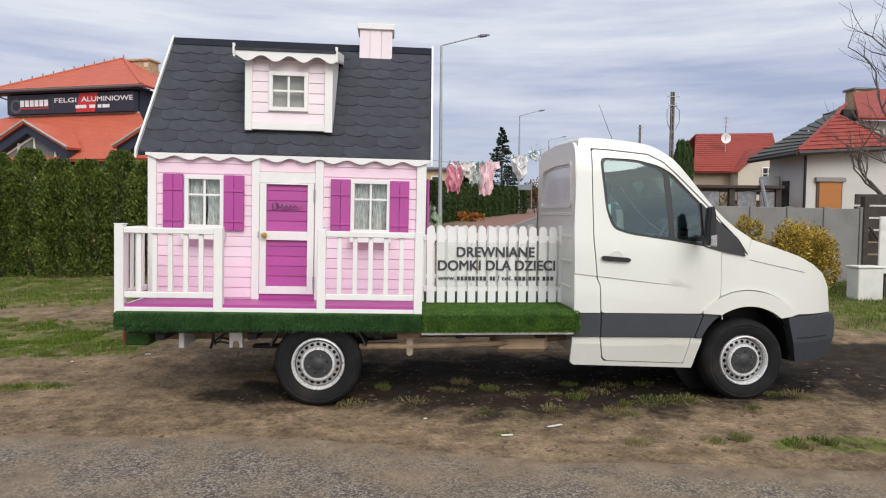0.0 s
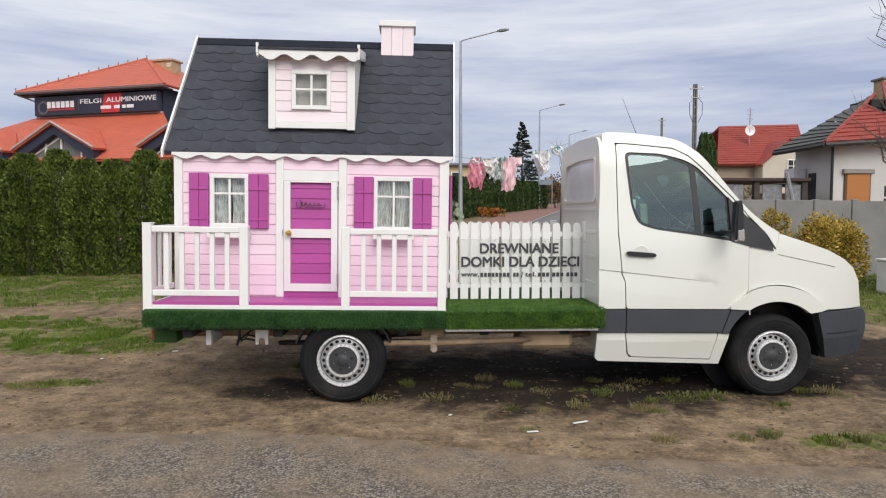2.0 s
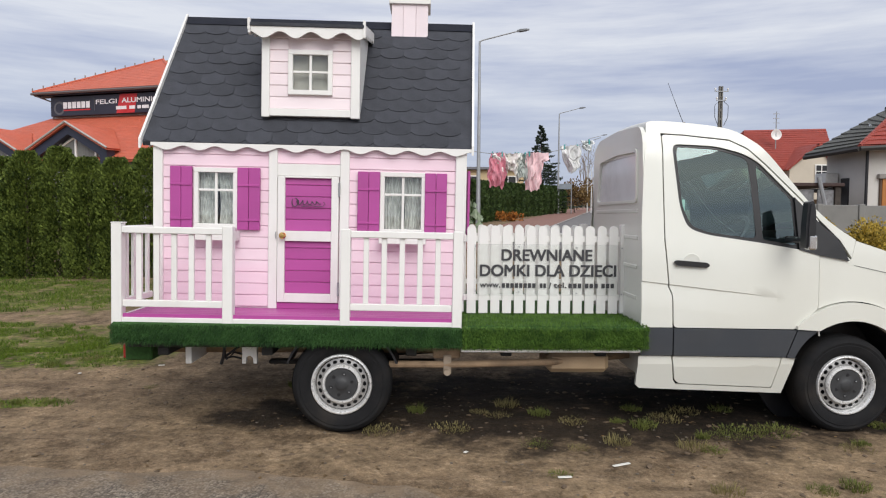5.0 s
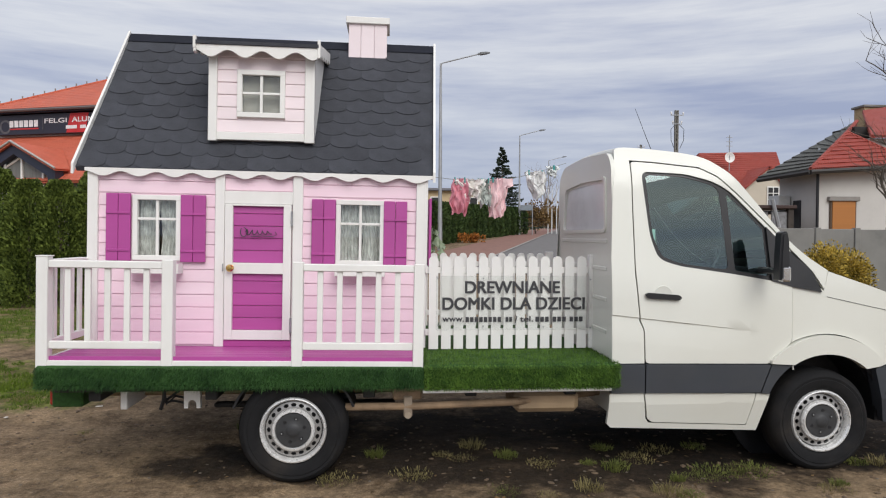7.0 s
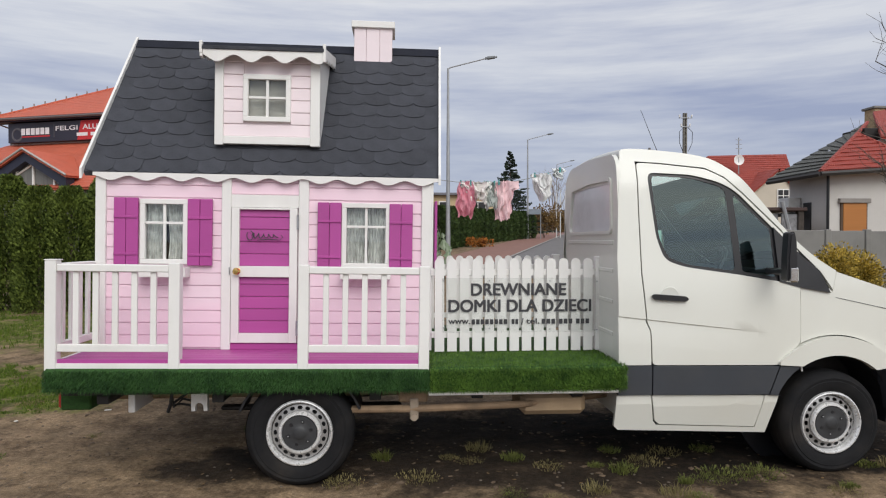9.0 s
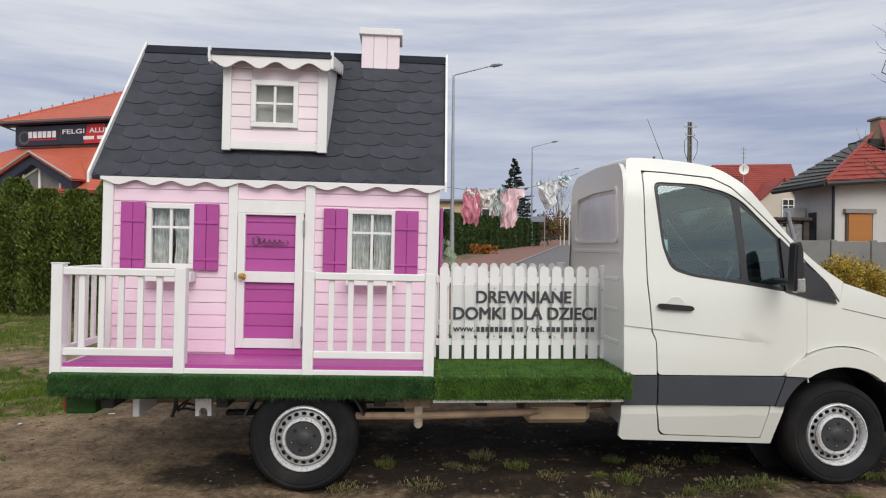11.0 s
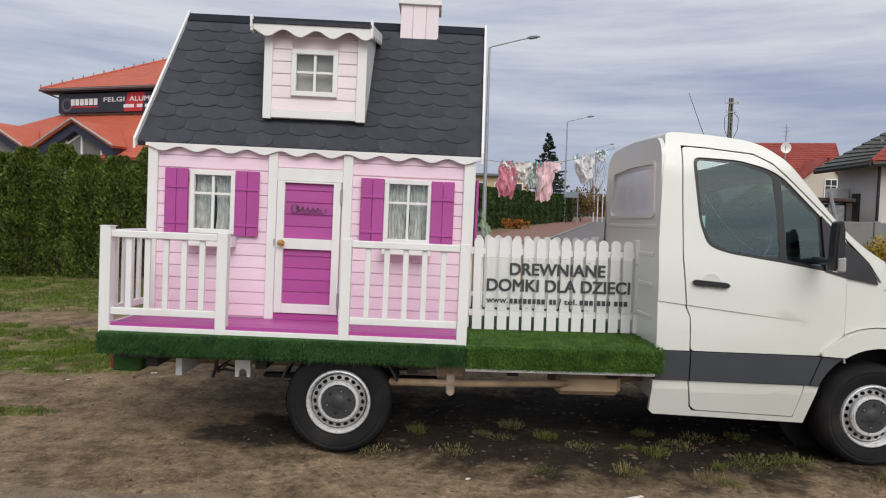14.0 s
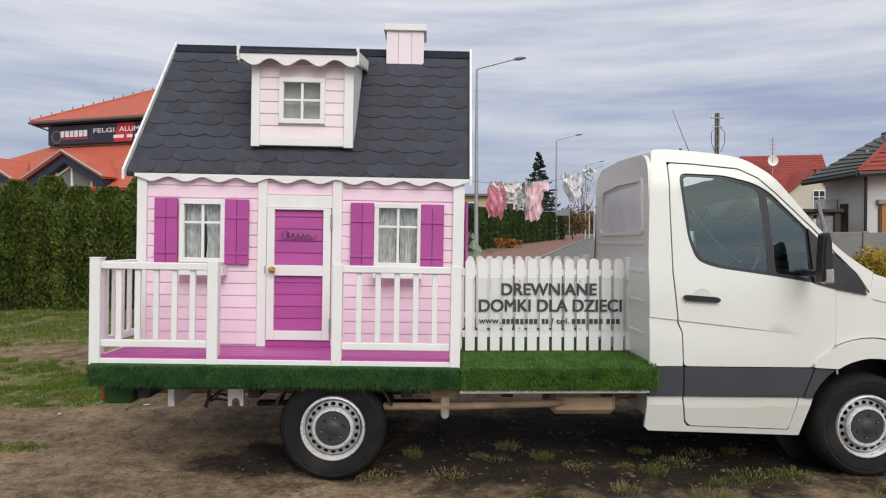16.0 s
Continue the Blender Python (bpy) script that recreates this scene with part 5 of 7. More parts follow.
# ---------------------------------------------------------------- plastic grass on the bed
def grass_mat():
    mat_ob = tagged(empty("artificial_grass"), "dark green plastic grass mat wrapped over the load bed", "artificial grass")
    rng = random.Random(8)
    part("grass_skirt", box(-1.612, 0.868, -0.035, 0.02, 0.655, 0.788, 0.015), TURFBASE, mat_ob).matrix_basis = LEAN
    part("grass_pad", box(0.868, 2.20, -0.045, 0.66, 0.622, 0.785, 0.03), TURFBASE, mat_ob)
    part("grass_field", box(0.868, 2.15, 0.655, 2.25, 0.66, 0.775, 0.01), TURFBASE, mat_ob)
    verts, faces = [], []

    def blade(p, n, length, width):
        side = Vector(n).cross((rng.uniform(-1, 1), rng.uniform(-1, 1), rng.uniform(-1, 1))).normalized() * width
        tip = Vector(p) + Vector(n) * length + Vector((rng.uniform(-1, 1), rng.uniform(-1, 1), rng.uniform(-1.2, 0.4))) * length * 0.55
        k = len(verts)
        verts.extend([Vector(p) - side, Vector(p) + side, tip])
        faces.append((k, k + 1, k + 2))

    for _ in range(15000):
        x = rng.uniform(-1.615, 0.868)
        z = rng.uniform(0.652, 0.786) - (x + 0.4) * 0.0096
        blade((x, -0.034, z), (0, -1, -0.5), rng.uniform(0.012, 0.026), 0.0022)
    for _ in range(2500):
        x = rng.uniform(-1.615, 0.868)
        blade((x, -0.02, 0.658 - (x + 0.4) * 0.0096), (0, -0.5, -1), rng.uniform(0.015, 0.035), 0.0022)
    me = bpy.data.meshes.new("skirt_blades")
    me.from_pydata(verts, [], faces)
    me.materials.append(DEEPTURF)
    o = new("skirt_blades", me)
    o.parent = mat_ob
    o["kind"] = "stuff"
    verts.clear()
    faces.clear()
    for _ in range(12000):
        x = rng.uniform(0.868, 2.20)
        blade((x, -0.044, rng.uniform(0.620, 0.785)), (0, -1, -0.3), rng.uniform(0.012, 0.026), 0.0022)
    for _ in range(16000):
        x, y = rng.uniform(0.868, 2.20), rng.uniform(-0.04, 0.65)
        blade((x, y, 0.783), (0, 0, 1), rng.uniform(0.012, 0.024), 0.002)
    for _ in range(900):
        blade((2.20, rng.uniform(-0.04, 0.2), rng.uniform(0.622, 0.785)), (1, -0.3, 0), rng.uniform(0.01, 0.022), 0.0022)
    me = bpy.data.meshes.new("grass_blades")
    me.from_pydata(verts, [], faces)
    me.materials.append(TURF)
    o = new("grass_blades", me)
    o.parent = mat_ob
    o["kind"] = "stuff"


grass_mat()


# ---------------------------------------------------------------- picket fence with the lettering
def picket_mesh(w, h):
    r = w / 2
    return plate([(-r, 0), (r, 0), *[(r * math.cos(a), h - r + r * math.sin(a)) for a in [math.pi * i / 10 for i in range(11)]]], 0, 0.018)


def letters_on(parent, text, x0, x1, z0, z1, y, material):
    """Each letter is a part."""
    w = (z1 - z0) * 0.034
    whole = lettering(text, x0 + w, x1 - w, z0 + w * 0.8, z1 - w * 0.8, y)
    left = set(whole.verts)
    while left:
        stack, seen = [left.pop()], set()
        while stack:
            v = stack.pop()
            seen.add(v)
            for e in v.link_edges:
                o = e.other_vert(v)
                if o in left:
                    left.discard(o)
                    stack.append(o)
        bm = bmesh.new()
        for k, (dx, dz) in enumerate(((0, 0), (-1, 0.8), (1, 0.8), (-1, -0.8), (1, -0.8))):
            made = {v: bm.verts.new(v.co + Vector((dx * w, -0.0002 * k, dz * w))) for v in seen}
            for f in whole.faces:
                if f.verts[0] in made:
                    bm.faces.new([made[q] for q in f.verts])
        part("letter", bm, material, parent)
    whole.free()


ACRYLIC = glass("clear_acrylic", (0.97, 0.98, 0.98), 0.02, 1.45)


def build_fence(y, z, label, letters):
    fence = tagged(empty("picket_fence", 0, y, z), label, "picket fence", "fences on the load bed")
    first = part("picket", picket_mesh(0.071, 0.700), WHITE, fence, at=Matrix.Translation((0.966, 0, 0)))
    for i in range(1, 13):
        again(first, 0.0945 * i)
    part("fence_post", box(2.155, 2.227, -0.004, 0.05, 0.0, 0.712, 0.004), WHITE, fence)
    for z0 in (0.100, 0.568):
        part("fence_rail", box(0.905, 2.20, 0.0185, 0.042, z0, z0 + 0.048, 0.003), WHITE, fence)
    if letters:
        # clear sheet screwed to the pickets, the words stuck on it
        sheet_ob = part("acrylic_sheet", box(0.986, 2.178, -0.0065, -0.0025, 0.143, 0.550, 0.001), ACRYLIC, fence, "clear acrylic sheet with dark lettering")
        sheet_ob.visible_shadow = False
        for i, x in enumerate((0.998, 1.342, 1.804, 2.166)):
            for z0 in (0.180 - 0.008 * i, 0.536 - 0.004 * i):
                part("screw", lathe([(0.0, -0.0035), (0.005, -0.003), (0.006, 0.0)], 10), PLAINSTEEL, sheet_ob, at=Matrix.Translation((x, -0.0065, z0)))
        for text, x0, x1, z0, z1 in (("DREWNIANE", 1.202, 1.929, 0.419, 0.512), ("DOMKI DLA DZIECI", 1.032, 2.122, 0.295, 0.390), ("www.", 1.032, 1.196, 0.206, 0.238), ("/", 1.582, 1.602, 0.196, 0.248), ("tel.", 1.621, 1.723, 0.205, 0.247)):
            letters_on(sheet_ob, text, x0, x1, z0, z1, -0.0085, INK)
        # the rest of the line in plain bars, one for each sign
        for x0, x1, n in ((1.207, 1.486, 8), (1.512, 1.568, 2), (1.741, 1.853, 3), (1.873, 1.985, 3), (2.005, 2.115, 3)):
            w = (x1 - x0) / n
            for k in range(n):
                part("lettering_bar", box(x0 + w * k, x0 + w * k + w * 0.74, -0.0085, -0.007, 0.204, 0.241, 0), INK, sheet_ob)
    return fence


build_fence(0.53, 0.795, "white picket fence with bold dark lettering across it", True)
build_fence(1.93, 0.785, "white picket fence along the far side of the bed", False)


# ---------------------------------------------------------------- clothes line over the bed
def build_laundry():
    a, b = Vector((0.985, 1.72, 2.20)), Vector((2.34, 1.92, 2.36))
    line = tagged(empty("clothes_line"), "thin cord strung from the playhouse to the cab", "clothes line")
    pts = [a.lerp(b, t / 12) - Vector((0, 0, 0.10 * math.sin(math.pi * t / 12))) for t in range(13)]
    part("cord", tube(pts, 0.003, 5), mat("cord", (0.25, 0.26, 0.25), 0.8), line)

    def on(t):
        return a.lerp(b, t) - Vector((0, 0, 0.10 * math.sin(math.pi * t)))

    def garment(name, t, w, h, color, label, lean, seed, cut, pegs=(-0.3, 0.3), sleeve=0.0):
        """A crumpled piece of washing: thick cloth hung over the cord, folds that fan out downwards."""
        p = on(t)
        rng = random.Random(seed)
        bm = bmesh.new()
        n, k = 26, 22
        ph, fr = rng.uniform(0, 6), rng.uniform(9, 14)
        rows = []
        for j in range(k + 1):
            s = j / k
            half = w / 2 * cut(s)
            row = []
            for i in range(n + 1):
                u = 2 * i / n - 1
                q = (u * 2.2 + seed, s * 2.6, seed * 3.1)
                c1, c2 = noise.noise(q), noise.noise((q[0] * 2.7, q[1] * 2.7, q[2]))
                x = u * half + lean * s * h + 0.024 * noise.noise((s * 4 + ph, u * 1.2, seed)) + sleeve * max(0.0, u - 0.5) * (s < 0.2)
                y = 0.016 * math.sin(fr * u * 0.7 + ph + 1.5 * c1) * (0.4 + s) + 0.045 * c1 + 0.022 * c2
                z = 0.014 - s * h - 0.030 * c1 * s - 0.05 * (noise.noise((u * 1.6 + ph, seed, 0.5)) + 0.1) * s + 0.014 * c2
                row.append(bm.verts.new((x, y, z)))
            rows.append(row)
        for p0, q0 in zip(rows, rows[1:]):
            for i in range(n):
                bm.faces.new((p0[i], p0[i + 1], q0[i + 1], q0[i]))
        ext = bmesh.ops.extrude_face_region(bm, geom=bm.faces[:])
        for v in [g for g in ext["geom"] if isinstance(g, bmesh.types.BMVert)]:
            v.co.y += 0.02
        bmesh.ops.recalc_face_normals(bm, faces=bm.faces[:])
        o = part(name, bm, mat(name + "_cloth", color, 0.95, vary=0.14, scale=9, bump=0.5, bscale=60), smooth=True, at=Matrix.Translation(p))
        tagged(o, label, "garment", "washing on the line")
        for dx in pegs:
            part("peg", box(dx * w - 0.006, dx * w + 0.006, -0.012, 0.020, -0.025, 0.025, 0.002), mat("peg_plastic", (0.05, 0.33, 0.32), 0.5), o)
        return o

    garment("baby_romper", 0.225, 0.155, 0.30, (0.66, 0.27, 0.33), "rose pink baby romper hanging on the line", -0.03, 1, lambda s: 0.72 + 0.42 * math.sin(2.7 * s))
    garment("baby_shirt", 0.29, 0.30, 0.17, (0.78, 0.75, 0.71), "crumpled white baby shirt hanging on the line", 0.22, 2, lambda s: 1.05 - 0.60 * s)
    garment("baby_bib", 0.405, 0.11, 0.25, (0.46, 0.50, 0.47), "greyish baby bib hanging on the line", 0.05, 6, lambda s: 0.8 + 0.2 * s)
    garment("baby_dress", 0.50, 0.17, 0.35, (0.84, 0.60, 0.62), "pale pink baby dress hanging on the line", -0.04, 3, lambda s: 0.95 + 0.12 * math.sin(5 * s) - 0.35 * max(0.0, s - 0.7), sleeve=0.12)
    garment("baby_vest", 0.772, 0.21, 0.26, (0.80, 0.80, 0.79), "white baby vest hanging on the line", 0.12, 4, lambda s: 1.0 - 0.72 * s * s)
    loop = tube([(-0.02, -0.05, -0.03), (-0.015, -0.055, -0.10), (0.03, -0.055, -0.135), (0.07, -0.055, -0.10), (0.075, -0.05, -0.02)], 0.011, 6)
    tagged(part("baby_strap", loop, bpy.data.materials["baby_vest_cloth"], smooth=True, at=Matrix.Translation(on(0.765))), "white cloth strap looped over the line", "garment", "washing on the line")
    garment("baby_hat", 0.90, 0.14, 0.09, (0.72, 0.74, 0.74), "small white baby hat hanging on the line", 0.05, 5, lambda s: 0.9 - 0.3 * s, (0.1,))


build_laundry()


def build_bed_plant():
    plant = tagged(empty("climbing_plant", 1.02, 2.05, 0.78), "broad-leaved green plant standing behind the fence", "plant")
    rng = random.Random(3)
    leafm, stemm = leafy("pale_leaf", (0.10, 0.18, 0.08), (0.42, 0.50, 0.36), 12), mat("plant_stem", (0.08, 0.13, 0.04), 0.7)
    for k in range(4):
        top = Vector((rng.uniform(-0.06, 0.22), rng.uniform(-0.06, 0.06), rng.uniform(0.80, 1.08)))
        part("stem", tube([(0, 0, 0), top * 0.5 + Vector((0.03, 0, 0.05)), top], 0.006, 5, 0.003), stemm, plant)
        for i in range(7):
            t = 0.62 + 0.062 * i
            p = top * t
            r = rng.uniform(0.020, 0.042)
            bm = bmesh.new()
            pts = [bm.verts.new((r * math.cos(q) * (1 + 0.28 * math.cos(4 * q)), 0.010 * math.cos(2 * q), r * 1.1 * math.sin(q) * (1 + 0.28 * math.cos(4 * q)))) for q in [2 * math.pi * j / 12 for j in range(12)]]
            c = bm.verts.new((0, -0.012, 0))
            for j in range(12):
                bm.faces.new((c, pts[j - 1], pts[j]))
            part("leaf", bm, leafm, plant, smooth=True, at=Matrix.Translation(p + Vector((rng.uniform(-0.07, 0.07), rng.uniform(-0.05, 0.02), 0))) @ Euler((rng.uniform(-0.7, 0.3), rng.uniform(-0.5, 0.5), rng.uniform(-0.6, 0.6))).to_matrix().to_4x4())


build_bed_plant()


# ---------------------------------------------------------------- trees and hedges
THUJA = leafy("thuja_leaf", (0.018, 0.036, 0.008), (0.165, 0.215, 0.042), 2.6)
DARKTHUJA = leafy("dark_thuja_leaf", (0.012, 0.026, 0.008), (0.075, 0.12, 0.034), 2.2)
SPRUCE = leafy("spruce_needle", (0.012, 0.020, 0.013), (0.060, 0.080, 0.055), 2.0)
BARK = mat("bark", (0.10, 0.075, 0.055), 0.9, vary=0.35, scale=12, bump=0.8, bscale=40, stretch=(1, 1, 0.3))
YELLOW = leafy("yellow_leaf", (0.070, 0.066, 0.015), (0.60, 0.42, 0.075), 6)
BROWN = leafy("autumn_leaf", (0.07, 0.045, 0.018), (0.26, 0.16, 0.06), 3)


def sprays(rng, count, place, size, droop=0.0):
    """A crown of many small bent leaf sprays; place gives a point and the way out of the crown."""
    verts, faces = [], []
    for _ in range(count):
        p, out = place()
        out = (out + Vector((rng.uniform(-0.6, 0.6), rng.uniform(-0.6, 0.6), rng.uniform(-0.2, 0.9) - droop))).normalized()
        side = out.cross(Vector((rng.uniform(-1, 1), rng.uniform(-1, 1), rng.uniform(-1, 1)))).normalized()
        s = size * rng.uniform(0.6, 1.4)
        mid = p + out * s * 0.55
        k = len(verts)
        verts.extend([p, mid - side * s * 0.30, p + out * s, mid + side * s * 0.30])
        faces.append((k, k + 1, k + 2))
        faces.append((k, k + 2, k + 3))
    me = bpy.data.meshes.new("crown")
    me.from_pydata(verts, [], faces)
    return me


def thuja(name, h, r, material, seed, count=5200, size=0.085):
    rng = random.Random(seed)
    tree = empty(name)
    part("trunk", tube([(0, 0, -0.1), (0.01, 0, h * 0.5), (0, 0, h * 0.93)], 0.05, 7, 0.01), BARK, tree)

    def place():
        z = h * rng.random() ** 0.9
        s = z / h
        prof = 0.86 + 0.14 * min(1, s / 0.2)
        prof *= (1 - max(0, s - 0.70) ** 1.5 * 4.2)
        a = rng.uniform(0, 2 * math.pi)
        lump = 1 + 0.24 * noise.noise((math.cos(a) * 1.6 + seed, math.sin(a) * 1.6, z * 2.3)) + 0.12 * noise.noise((math.cos(a) * 4 + seed, math.sin(a) * 4, z * 6))
        q = max(0.03, r * prof * lump) * (1 - 0.42 * rng.random() ** 2)
        return Vector((q * math.cos(a), q * math.sin(a), z - 0.02)), Vector((math.cos(a), math.sin(a), 0.75))

    me = sprays(rng, count, place, size)
    me.materials.append(material)
    o = new("crown", me)
    o.parent = tree
    return tree


def build_hedges():
    kinds = [thuja("thuja", 2.50 + 0.10 * k, 0.45, THUJA, 11 + k, 16000, 0.064) for k in range(3)]
    rng = random.Random(5)
    n = 0
    for i in range(13):
        x = -10.6 + 0.60 * i + rng.uniform(-0.05, 0.05)
        y = 9.25 + rng.uniform(-0.12, 0.12) + 0.03 * (x + 7)
        m = Matrix.Translation((x, y, ground_z(x, y) - 0.04)) @ Matrix.Rotation(rng.uniform(0, 6), 4, "Z")
        if n < 3:
            t = kinds[n]
            t.matrix_basis = m
            tagged(t, "dense dark green clipped thuja in the garden hedge", "thuja", "thuja hedge by the lawn")
        else:
            copy_thing(kinds[rng.randrange(3)], m @ Matrix.Scale(1, 4))
        n += 1
    far = thuja("thuja", 2.75, 0.75, DARKTHUJA, 31, 3600, 0.15)
    tagged(far, "dark green thuja in the hedge by the side street", "thuja", "thuja hedge by the side street")
    for i in range(15):
        t = i / 14
        y = 36 + 24 * t
        x = 0.63 + (0.066 + 0.132 * t) * (y + 5.5) - 0.2
        m = Matrix.Translation((x, y, ground_z(x, y) - 0.1)) @ Matrix.Rotation(rng.uniform(0, 6), 4, "Z")
        if i == 0:
            far.matrix_basis = m
        else:
            copy_thing(far, m)
    # slim dark conifers by the red-roofed house
    for x, y in ((17.85, 33.0), (18.5, 33.8)):
        m = Matrix.Translation((x, y, ground_z(x, y))) @ Matrix.Diagonal((0.75, 0.75, 1.55, 1))
        o = copy_thing(far, Matrix.Translation((x, y, ground_z(x, y))))
        for c in o.children:
            c.matrix_basis = Matrix.Diagonal((0.55, 0.55, 1.85, 1))
        tagged(o, "slim dark conifer beside the red-roofed house", "conifer", "slim conifers")


def build_spruce(x, y, h, r, seed):
    rng = random.Random(seed)
    tree = tagged(empty("spruce", x, y, ground_z(x, y)), "tall dark spruce with an open ragged crown", "spruce")
    part("trunk", tube([(0, 0, -0.2), (0, 0, h * 0.97)], 0.16, 7, 0.02), BARK, tree)
    tiers = []
    for k in range(150):
        s = 0.1 + 0.9 * (k / 149)
        a = rng.uniform(0, 6.28)
        tiers.append((s * h, a, r * (1.0 - s) ** 1.15 * rng.uniform(0.55, 1.2) + 0.05))

    def place():
        z, a, l = tiers[rng.randrange(len(tiers))]
        t = rng.random() ** 0.6
        d = Vector((math.cos(a), math.sin(a), -0.18))
        w = 0.22 * (1 - t) * l
        return Vector((0, 0, z)) + d * l * t + Vector((rng.uniform(-w, w), rng.uniform(-w, w), rng.uniform(-0.08, 0.05) + 0.15 * t * t * l)), d

    me = sprays(rng, 12000, place, 0.17, 0.3)
    me.materials.append(SPRUCE)
    o = new("crown", me)
    o.parent = tree


def branch_tree(name, x, y, h, label, seed, spread=1.0, lean=(0, 0, 0), material=BARK, depth=5, r0=0.12):
    """A bare tree: a tapered trunk and limbs that fork down to twigs."""
    rng = random.Random(seed)
    tree = tagged(empty(name, x, y, ground_z(x, y)), label, "tree")
    twigs = bmesh.new()

    def grow(p, d, length, r, level):
        pts, q = [p], p
        dd = d.copy()
        for _ in range(4):
            dd = (dd + Vector((rng.uniform(-0.22, 0.22), rng.uniform(-0.22, 0.22), rng.uniform(-0.08, 0.16)))).normalized()
            q = q + dd * length / 4
            pts.append(q)
        b = tube(pts, r, 6 if level < 2 else 4, r * 0.62)
        if level == 0:
            part("trunk", b, material, tree, smooth=True)
        elif level == 1:
            part("limb", b, material, tree, smooth=True)
        else:
            join(twigs, b)
        if level < depth:
            for i in range(3 if level else 6):
                t = rng.uniform(0.35, 1.0) if i else 1.0
                base = pts[min(4, int(t * 4))]
                side = Vector((rng.uniform(-1, 1), rng.uniform(-1, 1), rng.uniform(-0.25, 0.8))) * spread + Vector(lean)
                grow(base, (dd * 0.75 + side * 0.85).normalized(), length * rng.uniform(0.55, 0.75), r * 0.52, level + 1)

    grow(Vector((0, 0, -0.1)), Vector((0, 0, 1)), h * 0.42, r0, 0)
    o = part("twig_mass", twigs, material, tree)
    o["kind"] = "stuff"


def bush(name, x, y, h, r, material, label, category, seed, count=2600, size=0.10):
    rng = random.Random(seed)
    b = tagged(empty(name, x, y, ground_z(x, y)), label, category)
    lobes = [(rng.uniform(-0.7, 0.7) * r, rng.uniform(-0.4, 0.4) * r, rng.uniform(0.25, 0.86) * h, rng.uniform(0.16, 0.38) * min(r, h)) for _ in range(17)]
    for lx, ly, lz, lr in lobes[:5]:
        part("stem", tube([(lx * 0.2, ly * 0.2, -0.05), (lx * 0.7, ly * 0.7, lz * 0.6), (lx, ly, lz)], 0.02, 5, 0.008), BARK, b)

    def place():
        lx, ly, lz, lr = lobes[rng.randrange(len(lobes))]
        d = Vector((rng.gauss(0, 1), rng.gauss(0, 1), rng.gauss(0, 1))).normalized()
        q = d * lr * (1.15 - 0.7 * rng.random())
        return Vector((lx, ly, lz)) + Vector((q.x, q.y, q.z * 1.35)), d

    me = sprays(rng, count, place, size)
    me.materials.append(material)
    o = new("crown", me)
    o.parent = b


build_hedges()
build_spruce(11.6, 60, 8.5, 3.9, 2)
build_spruce(8.3, 63, 4.6, 1.5, 12)
for sx, sy, sh in ((4.2, 88, 4.6), (11.0, 90, 5.0), (6.8, 92, 4.2)):
    build_spruce(sx, sy, sh, 1.3, int(sx * 7))
bush("gold_shrub", 8.80, 7.3, 1.16, 0.92, YELLOW, "golden yellow leaved shrub before the concrete fence", "shrub", 3, 15000, 0.050)
bush("gold_shrub", 8.05, 7.5, 1.50, 0.55, YELLOW, "golden yellow leaved shrub before the concrete fence", "shrub", 8, 7000, 0.048)
bush("orange_flower_bed", 6.2, 40, 0.55, 1.2, leafy("orange_flower", (0.10, 0.05, 0.015), (0.45, 0.16, 0.03), 5), "orange autumn flowers by the hedge", "flowers", 9, 900, 0.14)
bush("brown_shrub", 15.6, 62, 3.4, 1.6, BROWN, "brown autumn shrub by the side street", "shrub", 14, 1500, 0.22)
bush("brown_shrub", 18.4, 70, 3.0, 2.0, BROWN, "brown autumn shrub by the side street", "shrub", 15, 1500, 0.25)
bush("brown_shrub", 23.0, 39, 1.9, 1.6, leafy("dull_leaf", (0.05, 0.05, 0.03), (0.17, 0.15, 0.07), 4), "dull green shrub by the house", "shrub", 16, 1200, 0.16)
branch_tree("bare_tree", 16.5, 13.0, 8.2, "bare walnut tree with knotty grey twigs", 21, 1.05, (-0.25, 0, 0.1), mat("grey_bark", (0.115, 0.10, 0.085), 0.9, vary=0.3, scale=14, bump=0.6), 5, 0.16)
branch_tree("bare_tree", 21.5, 84, 10.0, "bare pale birch far down the street", 33, 0.9, (0, 0, 0.3), mat("pale_twig", (0.27, 0.22, 0.18), 0.9), 4, 0.13)


# ---------------------------------------------------------------- street furniture
def street_lamp(x, y, h, arm):
    lamp = tagged(empty("street_lamp", x, y, ground_z(x, y)), "tall grey steel street lamp with a long arm", "street lamp", "street lamps")
    part("column", tube([(0, 0, -0.1), (0, 0, h * 0.4), (0, 0, h)], 0.13, 12, 0.055), PLAINSTEEL, lamp, smooth=True)
    part("arm", tube([(0, 0, h - 0.03), (0.12, 0, h + 0.04), (arm, -0.2, h + 0.50)], 0.04, 8, 0.032), PLAINSTEEL, lamp, smooth=True)
    b = bmesh.new()
    bmesh.ops.create_cube(b, size=1)
    bmesh.ops.bevel(b, geom=b.edges[:], offset=0.2, segments=2, affect="EDGES")
    for v in b.verts:
        v.co = (v.co.x * 0.62, v.co.y * 0.24, v.co.z * 0.11 * (1.2 - 0.6 * v.co.x))
    part("lamp_head", b, mat("lamp_head", (0.16, 0.17, 0.18), 0.5), lamp, smooth=True, at=Matrix.Translation((arm + 0.22, -0.2, h + 0.53)) @ Matrix.Rotation(radians(-8), 4, "Y"))


